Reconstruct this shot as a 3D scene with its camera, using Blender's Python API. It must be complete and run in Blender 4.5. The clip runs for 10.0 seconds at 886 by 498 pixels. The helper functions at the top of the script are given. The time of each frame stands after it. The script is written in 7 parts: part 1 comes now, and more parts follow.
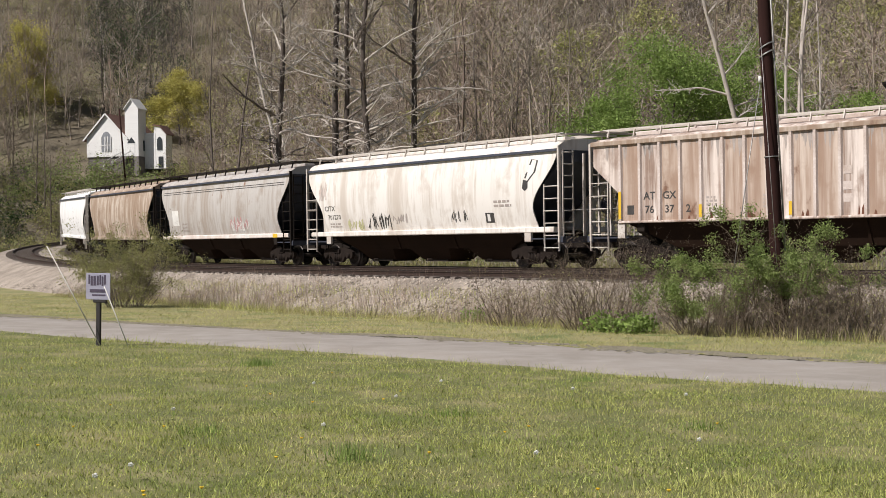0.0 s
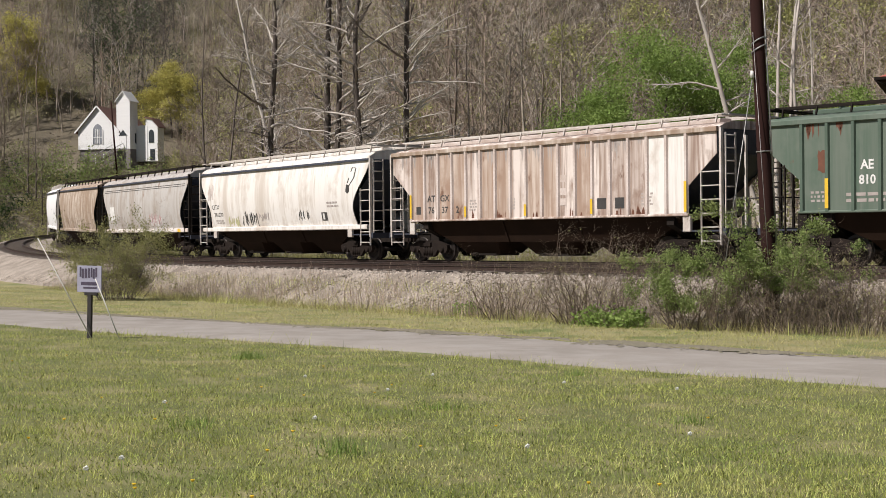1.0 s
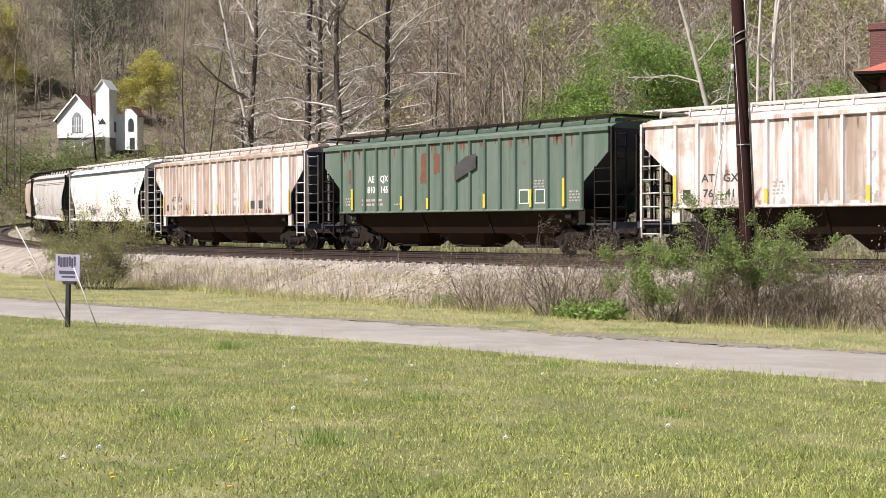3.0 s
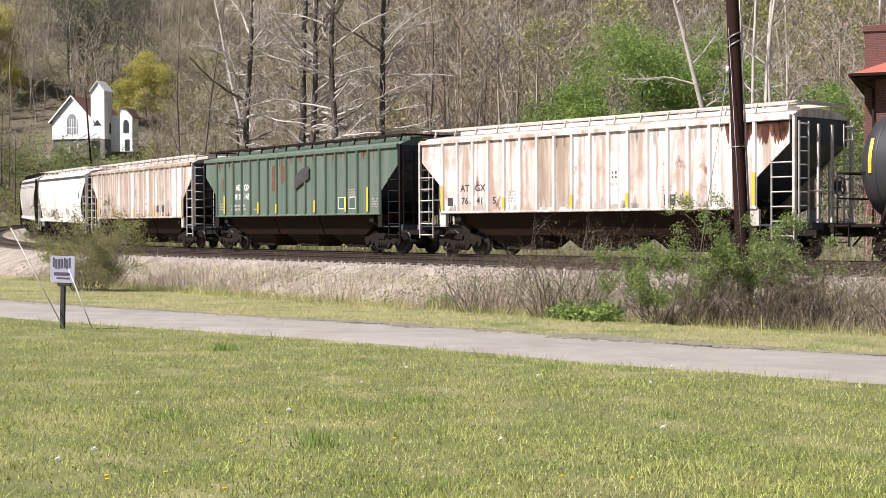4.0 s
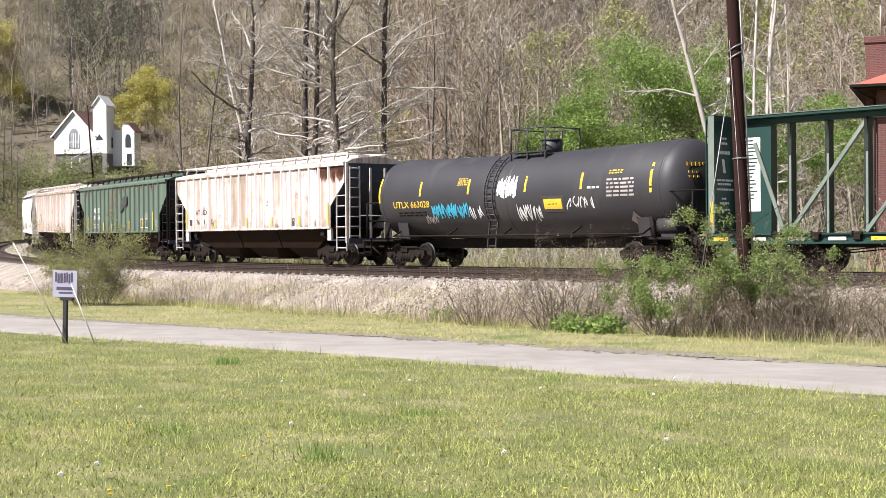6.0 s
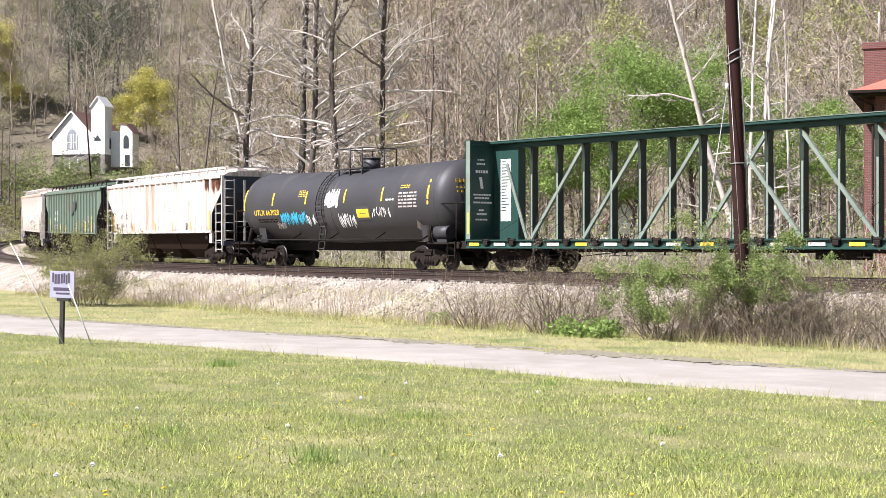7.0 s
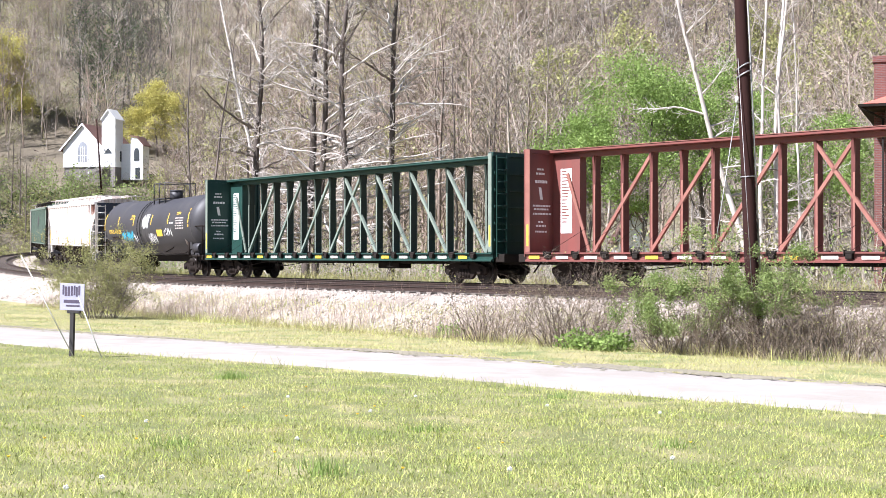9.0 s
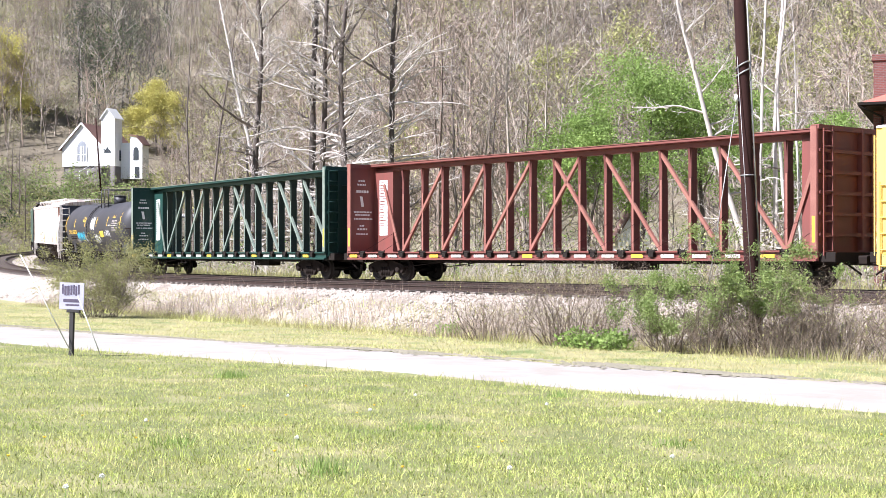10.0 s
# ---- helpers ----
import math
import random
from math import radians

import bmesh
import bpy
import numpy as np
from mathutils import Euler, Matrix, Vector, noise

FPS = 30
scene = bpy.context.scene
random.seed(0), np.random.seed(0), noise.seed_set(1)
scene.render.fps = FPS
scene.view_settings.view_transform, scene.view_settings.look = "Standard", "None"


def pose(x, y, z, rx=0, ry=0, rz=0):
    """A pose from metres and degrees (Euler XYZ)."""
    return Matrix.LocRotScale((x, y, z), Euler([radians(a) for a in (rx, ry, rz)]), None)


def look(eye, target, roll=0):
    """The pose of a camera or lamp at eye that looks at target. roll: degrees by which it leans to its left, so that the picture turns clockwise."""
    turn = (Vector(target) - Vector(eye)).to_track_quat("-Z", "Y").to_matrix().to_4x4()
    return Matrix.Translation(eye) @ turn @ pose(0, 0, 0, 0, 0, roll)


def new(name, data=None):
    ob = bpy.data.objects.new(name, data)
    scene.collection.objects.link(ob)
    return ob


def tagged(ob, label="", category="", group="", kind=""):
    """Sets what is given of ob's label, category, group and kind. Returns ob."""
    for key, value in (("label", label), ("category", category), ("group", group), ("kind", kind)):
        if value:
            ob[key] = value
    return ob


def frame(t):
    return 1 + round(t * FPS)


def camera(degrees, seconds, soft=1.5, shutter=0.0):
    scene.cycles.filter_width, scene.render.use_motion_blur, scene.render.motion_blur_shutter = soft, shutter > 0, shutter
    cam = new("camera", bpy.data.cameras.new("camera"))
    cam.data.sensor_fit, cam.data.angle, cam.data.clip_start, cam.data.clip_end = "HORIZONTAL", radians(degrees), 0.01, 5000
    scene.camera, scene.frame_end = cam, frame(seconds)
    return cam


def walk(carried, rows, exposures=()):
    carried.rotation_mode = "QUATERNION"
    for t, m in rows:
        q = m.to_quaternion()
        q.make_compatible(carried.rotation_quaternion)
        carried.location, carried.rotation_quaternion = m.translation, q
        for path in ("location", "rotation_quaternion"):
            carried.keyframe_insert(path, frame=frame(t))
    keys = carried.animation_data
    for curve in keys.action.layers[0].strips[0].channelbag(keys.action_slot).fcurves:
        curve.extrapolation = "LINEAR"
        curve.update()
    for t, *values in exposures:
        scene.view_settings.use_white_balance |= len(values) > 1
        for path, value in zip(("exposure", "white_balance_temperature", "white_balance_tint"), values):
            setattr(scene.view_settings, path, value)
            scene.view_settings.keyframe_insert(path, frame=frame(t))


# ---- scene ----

# ---------------------------------------------------------------- the lie of the track
EYE, RAIL, RADIUS = 1.70, 0.68, 198.0
X0, Y0, H0 = 3.0, 50.5, radians(39.45)
CX, CY = X0 + math.cos(H0) * RADIUS, Y0 + math.sin(H0) * RADIUS
SPACING = 4.3          # between the two tracks
SPEED = 10.75          # of the train, metres a second

cam = camera(35.25, 10.0, 0.85, 0.0)
LOOKS = (  # seconds, turn to the left, tilt up, roll
    (0.0, 0.996, -0.303, -0.765), (0.5, 0.734, -0.580, -0.800), (1.0, 0.663, -0.567, -0.587), (1.5, 0.481, -0.451, -0.288),
    (2.0, 0.411, -0.569, -0.289), (2.5, 0.300, -0.549, -0.216), (2.7, -0.054, -0.898, -0.232), (3.8, -0.270, -0.960, -0.185), (4.0, -0.359, -0.869, -0.179), (4.5, -0.434, -0.897, -0.172),
    (5.0, -0.448, -0.985, -0.432), (5.5, -0.314, -0.825, -0.620), (5.7, -0.310, -0.500, -0.560), (6.8, -0.306, -0.236, -0.120), (7.0, -0.376, -0.213, -0.060), (7.5, -0.090, 0.021, 0.165),
    (8.0, 0.128, 0.289, 0.155), (8.5, 0.251, 0.238, 0.071), (9.0, 0.021, 0.319, 0.021), (9.5, -0.097, 0.276, 0.093),
    (10.0, 0.000, 0.270, -0.040))
EXPOSURES = ((0.0, 0.24, 6450, 13), (1.0, 0.24, 6450, 13), (2.5, 0.75, 6350, 14), (4.5, 0.83, 6250, 14), (5.5, 0.95, 6200, 14), (7.0, 1.34, 6050, 15), (8.5, 1.56, 5800, 16), (10.0, 1.62, 5750, 16))
walk(cam, [(t, pose(0, 0, EYE, 90 + tilt, 0, turn) @ pose(0, 0, 0, 0, 0, roll)) for t, turn, tilt, roll in LOOKS], EXPOSURES)

# ---------------------------------------------------------------- light
SUN_FROM = Vector((-0.85, -0.52, 1.15)).normalized()
world = bpy.data.worlds.new("sky")
scene.world = world
world.use_nodes = True
wn = world.node_tree.nodes
sky = wn.new("ShaderNodeTexSky")
sky.sky_type, sky.sun_disc = "NISHITA", False
sky.sun_elevation = math.asin(SUN_FROM.z)
sky.sun_rotation = math.atan2(SUN_FROM.x, SUN_FROM.y)
wn["Background"].inputs["Strength"].default_value = 0.042
world.node_tree.links.new(sky.outputs[0], wn["Background"].inputs["Color"])
sun = new("sun", bpy.data.lights.new("sun", "SUN"))
sun.data.energy, sun.data.angle, sun.data.color = 5.0, radians(0.6), (1.0, 0.96, 0.90)
sun.matrix_world = look(SUN_FROM * 100, (0, 0, 0))


# ---------------------------------------------------------------- materials
def links_of(mat):
    return mat.node_tree.nodes, mat.node_tree.links


def material(name, color, color2=None, rough=0.7, metal=0.0, scale=3.0, fine=40.0, bump=0.2, amount=0.5, stretch=(1, 1, 1),
             spots=None, spots_at=0.62, spots_soft=0.1, spots_scale=1.0, spots_stretch=(1, 1, 1), per_piece=0.0, spec=0.4):
    """A surface with a coarse and a fine variation, relief, and stains of a second colour."""
    mat = bpy.data.materials.new(name)
    mat.use_nodes = True
    n, l = links_of(mat)
    b = n["Principled BSDF"]
    b.inputs["Roughness"].default_value, b.inputs["Metallic"].default_value = rough, metal
    b.inputs["Specular IOR Level"].default_value = spec
    tc = n.new("ShaderNodeTexCoord")

    def mapped(st):
        m = n.new("ShaderNodeMapping")
        m.inputs["Scale"].default_value = st
        l.new(tc.outputs["Object"], m.inputs["Vector"])
        return m.outputs[0]

    def nz(sc, vec, detail=5.0):
        t = n.new("ShaderNodeTexNoise")
        t.inputs["Scale"].default_value, t.inputs["Detail"].default_value = sc, detail
        l.new(vec, t.inputs["Vector"])
        return t.outputs["Fac"]

    v = mapped(stretch)
    coarse, grain = nz(scale, v), nz(fine, v, 3.0)
    mixf = n.new("ShaderNodeMath")
    mixf.operation = "MULTIPLY_ADD"
    l.new(grain, mixf.inputs[0])
    mixf.inputs[1].default_value = 0.5
    l.new(coarse, mixf.inputs[2])
    ramp = n.new("ShaderNodeMapRange")
    ramp.inputs["From Min"].default_value, ramp.inputs["From Max"].default_value = 0.75 - amount * 0.5, 0.75 + amount * 0.5
    l.new(mixf.outputs[0], ramp.inputs["Value"])
    mix = n.new("ShaderNodeMix")
    mix.data_type = "RGBA"
    c2 = color2 or tuple(c * 0.7 for c in color)
    mix.inputs["A"].default_value, mix.inputs["B"].default_value = (*color, 1), (*c2, 1)
    l.new(ramp.outputs[0], mix.inputs["Factor"])
    out = mix.outputs["Result"]
    if spots:
        s = nz(spots_scale, mapped(spots_stretch), 6.0)
        sr = n.new("ShaderNodeMapRange")
        sr.inputs["From Min"].default_value, sr.inputs["From Max"].default_value = spots_at - spots_soft, spots_at + spots_soft
        l.new(s, sr.inputs["Value"])
        m2 = n.new("ShaderNodeMix")
        m2.data_type = "RGBA"
        l.new(sr.outputs[0], m2.inputs["Factor"])
        l.new(out, m2.inputs["A"])
        m2.inputs["B"].default_value = (*spots, 1)
        out = m2.outputs["Result"]
    if per_piece:
        info = n.new("ShaderNodeNewGeometry")
        hsv = n.new("ShaderNodeHueSaturation")
        mr = n.new("ShaderNodeMapRange")
        mr.inputs["To Min"].default_value, mr.inputs["To Max"].default_value = 1 - per_piece, 1 + per_piece
        l.new(info.outputs["Random Per Island"], mr.inputs["Value"])
        l.new(mr.outputs[0], hsv.inputs["Value"])
        l.new(out, hsv.inputs["Color"])
        out = hsv.outputs[0]
    l.new(out, b.inputs["Base Color"])
    if bump:
        bp = n.new("ShaderNodeBump")
        bp.inputs["Strength"].default_value, bp.inputs["Distance"].default_value = bump, 0.02
        l.new(mixf.outputs[0], bp.inputs["Height"])
        l.new(bp.outputs[0], b.inputs["Normal"])
    return mat


def leafy(name, color, color2, thru=0.35, per_piece=0.35, rough=0.6):
    """Leaves and blades: each piece a little different, some light passes through."""
    mat = material(name, color, color2, rough, 0, 0.6, 9.0, 0.0, 0.6, per_piece=per_piece, spec=0.2)
    n, l = links_of(mat)
    b = n["Principled BSDF"]
    tr = n.new("ShaderNodeBsdfTranslucent")
    l.new(b.inputs["Base Color"].links[0].from_socket, tr.inputs["Color"])
    ms = n.new("ShaderNodeMixShader")
    ms.inputs[0].default_value = thru
    l.new(b.outputs[0], ms.inputs[1])
    l.new(tr.outputs[0], ms.inputs[2])
    l.new(ms.outputs[0], n["Material Output"].inputs["Surface"])
    return mat


LAWN = material("lawn_soil", (0.085, 0.10, 0.03), (0.175, 0.17, 0.062), 0.9, 0, 0.9, 40, 0.6, 0.7, spots=(0.25, 0.22, 0.11), spots_scale=1.1, spots_at=0.6)
VERGE = material("verge_grass", (0.19, 0.185, 0.075), (0.32, 0.27, 0.14), 0.9, 0, 1.1, 22, 0.7, 0.7, spots=(0.12, 0.15, 0.045), spots_scale=0.9, spots_at=0.58)
FOREST = material("leaf_litter", (0.17, 0.14, 0.095), (0.10, 0.085, 0.06), 0.95, 0, 0.12, 3, 0.6, 0.7, spots=(0.135, 0.125, 0.062), spots_scale=0.08, spots_at=0.58)
ASPHALT = material("worn_asphalt", (0.31, 0.277, 0.243), (0.215, 0.190, 0.163), 0.95, 0, 0.35, 12, 0.5, 0.9, spots=(0.33, 0.302, 0.273), spots_scale=1.6, spots_at=0.6, spots_soft=0.2)
EDGEDIRT = material("dark_edge_dirt", (0.12, 0.115, 0.075), (0.25, 0.215, 0.16), 0.95, 0, 2.0, 30, 0.8, 0.8)
BALLAST = material("ballast", (0.36, 0.31, 0.26), (0.18, 0.15, 0.12), 0.95, 0, 0.7, 12, 1.0, 0.45, spots=(0.17, 0.13, 0.10), spots_scale=9, spots_at=0.62, spots_soft=0.04)
TIE = material("creosoted_wood", (0.12, 0.10, 0.085), (0.21, 0.18, 0.155), 0.9, 0, 2, 40, 0.5, 0.8, (1, 8, 8))
RAILSTEEL = material("rusty_rail", (0.055, 0.034, 0.026), (0.036, 0.024, 0.02), 0.6, 0.3, 3, 40, 0.3, 0.7)
RAILTOP = material("polished_rail_head", (0.45, 0.44, 0.43), (0.35, 0.33, 0.32), 0.25, 0.9, 3, 40, 0.05, 0.5)


# ---------------------------------------------------------------- mesh tools
class Shape:
    """Vertices and faces that become one mesh."""

    def __init__(self):
        self.v, self.f, self.m, self.slot, self.smooth = [], [], [], 0, []

    def add(self, verts, faces, smooth=False):
        k = len(self.v)
        self.v.extend(tuple(p) for p in verts)
        for f in faces:
            self.f.append(tuple(i + k for i in f))
            self.m.append(self.slot)
            self.smooth.append(smooth)
        return self

    def box(self, x, y, z, sx, sy, sz, bevel=0.0, m=None):
        """A box about (x, y, z); bevel cuts the long edges."""
        a, b, c = sx / 2, sy / 2, sz / 2
        if bevel:
            e = min(bevel, a * 0.9, b * 0.9, c * 0.9)
            ring = [(-b + e, -c), (b - e, -c), (b, -c + e), (b, c - e), (b - e, c), (-b + e, c), (-b, c - e), (-b, -c + e)]
            vs = [(sgn * a, p, q) for sgn in (-1, 1) for p, q in ring]
            fs = [tuple(reversed(range(8))), tuple(range(8, 16))] + [(i, (i + 1) % 8, 8 + (i + 1) % 8, 8 + i) for i in range(8)]
        else:
            vs = [(i * a, j * b, k * c) for i in (-1, 1) for j in (-1, 1) for k in (-1, 1)]
            fs = [(0, 1, 3, 2), (4, 6, 7, 5), (0, 4, 5, 1), (2, 3, 7, 6), (0, 2, 6, 4), (1, 5, 7, 3)]
        if m is not None:
            vs = [m @ Vector(p) for p in vs]
        return self.add([(p[0] + x, p[1] + y, p[2] + z) for p in vs], fs)

    def rod(self, p, q, r, r2=None, seg=8, caps=True, smooth=True):
        """A round bar from p to q, tapering to r2."""
        p, q = Vector(p), Vector(q)
        d = q - p
        if d.length < 1e-6:
            return self
        r2 = r if r2 is None else r2
        u = d.orthogonal().normalized()
        w = d.normalized().cross(u)
        vs = []
        for c, rr in ((p, r), (q, r2)):
            for i in range(seg):
                t = 2 * math.pi * i / seg
                vs.append(c + (u * math.cos(t) + w * math.sin(t)) * rr)
        fs = [(i, (i + 1) % seg, seg + (i + 1) % seg, seg + i) for i in range(seg)]
        self.add(vs, fs, smooth)
        if caps:
            k = len(self.v) - 2 * seg
            self.f += [tuple(k + i for i in reversed(range(seg))), tuple(k + seg + i for i in range(seg))]
            self.m += [self.slot] * 2
            self.smooth += [False] * 2
        return self

    def bar(self, p, q, w, h):
        """A square bar from p to q, w wide and h high."""
        p, q = Vector(p), Vector(q)
        d = q - p
        up = Vector((0, 0, 1)) if abs(d.normalized().z) < 0.95 else Vector((1, 0, 0))
        s = d.cross(up).normalized()
        t = s.cross(d).normalized()
        vs = [c + s * (i * w / 2) + t * (j * h / 2) for c in (p, q) for i, j in ((-1, -1), (1, -1), (1, 1), (-1, 1))]
        return self.add(vs, [(3, 2, 1, 0), (4, 5, 6, 7)] + [(i, (i + 1) % 4, 4 + (i + 1) % 4, 4 + i) for i in range(4)])

    def prism(self, outline, y0, y1, axis="y"):
        """An outline in x and z, drawn out from y0 to y1 (axis x: outline in y and z; axis z: outline in x and y)."""
        put = {"y": lambda a, b, c: (a, c, b), "x": lambda a, b, c: (c, a, b), "z": lambda a, b, c: (a, b, c)}[axis]
        n = len(outline)
        vs = [put(a, b, y0) for a, b in outline] + [put(a, b, y1) for a, b in outline]
        return self.add(vs, [tuple(range(n)), tuple(reversed(range(n, 2 * n)))] + [(i, i + n, (i + 1) % n + n, (i + 1) % n) for i in range(n)])

    def loft(self, rings, closed=True, smooth=True, caps=True):
        """A skin over rings of equally many points."""
        n = len(rings[0])
        vs = [p for r in rings for p in r]
        fs = []
        for j in range(len(rings) - 1):
            for i in range(n if closed else n - 1):
                fs.append((j * n + i, j * n + (i + 1) % n, (j + 1) * n + (i + 1) % n, (j + 1) * n + i))
        self.add(vs, fs, smooth)
        if caps and closed:
            self.add(rings[0], [tuple(reversed(range(n)))])
            self.add(rings[-1], [tuple(range(n))])
        return self

    def mesh(self, name, mats):
        me = bpy.data.meshes.new(name)
        me.from_pydata(self.v, [], self.f)
        for m in (mats if isinstance(mats, (list, tuple)) else [mats]):
            me.materials.append(m)
        me.polygons.foreach_set("material_index", self.m)
        me.polygons.foreach_set("use_smooth", self.smooth)
        bm = bmesh.new()
        bm.from_mesh(me)
        bmesh.ops.recalc_face_normals(bm, faces=bm.faces)
        bm.to_mesh(me)
        bm.free()
        me.update()
        return me


def part(name, shape, mats, parent=None, label="", m=None):
    """One mesh object of a Shape (or of a mesh made before), under a thing or a part."""
    me = shape if isinstance(shape, bpy.types.Mesh) else shape.mesh(name, mats)
    ob = new(name, me)
    ob.parent = parent
    if m is not None:
        ob.matrix_basis = m
    return tagged(ob, label)


def thing(name, label, category, m=None, group="", kind=""):
    ob = new(name)
    ob.empty_display_size = 0.3
    if m is not None:
        ob.matrix_basis = m
    return tagged(ob, label, category, group, kind)


def soup(name, verts, tris, mats, index=None, smooth=False):
    """A big mesh from arrays of points and triangles."""
    verts, tris = np.asarray(verts, np.float32), np.asarray(tris, np.int32)
    me = bpy.data.meshes.new(name)
    me.vertices.add(len(verts))
    me.vertices.foreach_set("co", verts.ravel())
    k = tris.shape[1]
    me.loops.add(tris.size)
    me.loops.foreach_set("vertex_index", tris.ravel())
    me.polygons.add(len(tris))
    me.polygons.foreach_set("loop_start", np.arange(0, tris.size, k, dtype=np.int32))
    me.polygons.foreach_set("loop_total", np.full(len(tris), k, np.int32))
    for m in (mats if isinstance(mats, (list, tuple)) else [mats]):
        me.materials.append(m)
    if index is not None:
        me.polygons.foreach_set("material_index", np.asarray(index, np.int32))
    if smooth:
        me.polygons.foreach_set("use_smooth", np.ones(len(tris), bool))
    me.update(calc_edges=True)
    return me


# ---------------------------------------------------------------- ground
def on_track(s, off=0.0):
    """x, y and heading at s metres along the train's track; off: metres towards the lawn."""
    a = H0 - s / RADIUS
    return CX - math.cos(a) * (RADIUS + off), CY - math.sin(a) * (RADIUS + off), a


def rise(s):
    """The track climbs gently where it curves away."""
    t = s - 44.0
    return 0.0105 * (t + math.sqrt(t * t + 144.0))


def smooth01(a, b, x):
    t = np.clip((x - a) / (b - a), 0, 1)
    return t * t * (3 - 2 * t)


def lumps(x, y, size, seed=0.0):
    return (np.sin(x / size + seed) * np.cos(y / size * 1.3 + seed * 2) + 0.6 * np.sin(x / size * 2.3 + y / size * 1.9 + seed * 3) + 0.35 * np.cos(x / size * 4.7 - y / size * 3.9 + seed)) / 1.95


def ground_z(x, y):
    x, y = np.asarray(x, float), np.asarray(y, float)
    u = np.hypot(x - CX, y - CY) - RADIUS
    z = -0.6 + 0.6 * np.clip((u - 9) / 21, 0, 1)
    z = z + 0.03 * lumps(x, y, 1.7) * smooth01(7, 12, np.abs(u))
    r = np.hypot(x, y)
    side = x / np.maximum(y, 1.0)
    start = 205 - 90 * smooth01(-0.17, 0.03, side)
    front = smooth01(-0.2, 0.4, y / np.maximum(r, 1e-3))
    hill = np.maximum(r - start, 0)
    climb = np.where(hill < 25, hill * hill / 50 * 0.46, (hill - 12.5) * 0.46)
    climb = np.minimum(climb, 160 + 0.05 * hill)
    return z + front * (climb + np.minimum(hill, 60) / 60 * 5.0 * lumps(x, y, 31.0, 1.3)) + (1 - front) * np.minimum(hill, 300) * 0.12


def build_ground():
    az = np.concatenate([np.radians(np.arange(-180, -30, 5.0)), np.radians(np.arange(-30, 30, 0.5)), np.radians(np.arange(30, 180, 5.0))])
    rr = [0.0]
    step = 1.0
    while rr[-1] < 1800:
        step = 1.0 if rr[-1] < 60 else (3.0 if rr[-1] < 200 else (8 if rr[-1] < 450 else 120))
        rr.append(rr[-1] + step)
    rr = np.array(rr[1:])
    n, k = len(az), len(rr)
    X, Y = np.outer(rr, np.sin(az)), np.outer(rr, np.cos(az))
    Z = ground_z(X, Y)
    verts = np.vstack([np.array([[0, 0, float(ground_z(0, 0))]]), np.stack([X.ravel(), Y.ravel(), Z.ravel()], 1)])
    quads = []
    for j in range(k - 1):
        i = np.arange(n)
        i2 = (i + 1) % n
        quads.append(np.stack([1 + j * n + i, 1 + (j + 1) * n + i, 1 + (j + 1) * n + i2, 1 + j * n + i2], 1)[:, ::-1])
    q = np.vstack(quads)
    c = verts[q].mean(1)
    u = np.hypot(c[:, 0] - CX, c[:, 1] - CY) - RADIUS
    idx = np.where(u > 21.0, 0, np.where(u > -34, 1, 2))
    idx = np.where(np.hypot(c[:, 0], c[:, 1]) > 130, 2, idx)
    me = soup("ground", verts, q, [LAWN, VERGE, FOREST], idx, True)
    fan = bmesh.new()
    fan.from_mesh(me)
    fan.verts.ensure_lookup_table()
    for i in range(n):
        fan.faces.new((fan.verts[0], fan.verts[1 + (i + 1) % n], fan.verts[1 + i]))
    bmesh.ops.recalc_face_normals(fan, faces=fan.faces)
    fan.to_mesh(me)
    fan.free()
    tagged(new("ground", me), "mown lawn, verge and wooded valley floor rising to a hillside", "ground", kind="structure")


build_ground()


def swept(name, profile, s0, s1, step, mats, jitter=0.0, closed=True):
    """A profile of (offset, height) swept along the track."""
    sh = Shape()
    rng = random.Random(5)
    rings = []
    s = s0
    while s <= s1 + 1e-6:
        ring = []
        for o, z in profile:
            x, y, _ = on_track(s, o + rng.uniform(-jitter, jitter))
            ring.append((x, y, z + rng.uniform(-jitter, jitter) * 0.35 + (rise(s) if z > -0.65 else 0)))
        rings.append(ring)
        s += step
    sh.loft(rings, closed, False)
    return sh.mesh(name, mats)


T0, T1 = -45.0, 188.0
bed = swept("track_ballast", [(-4.3, -0.75), (-2.3, RAIL - 0.27), (-0.2, RAIL - 0.20), (2.1, RAIL - 0.24), (SPACING + 0.0, RAIL - 0.20), (SPACING + 2.0, RAIL - 0.26),
                             (SPACING + 2.7, RAIL - 0.55), (SPACING + 3.5, -0.15), (SPACING + 4.6, -0.70)], T0, T1, 0.5, BALLAST, 0.06)
tagged(new("track_ballast", bed), "pinkish crushed-stone ballast bank under both tracks", "ballast", kind="structure")


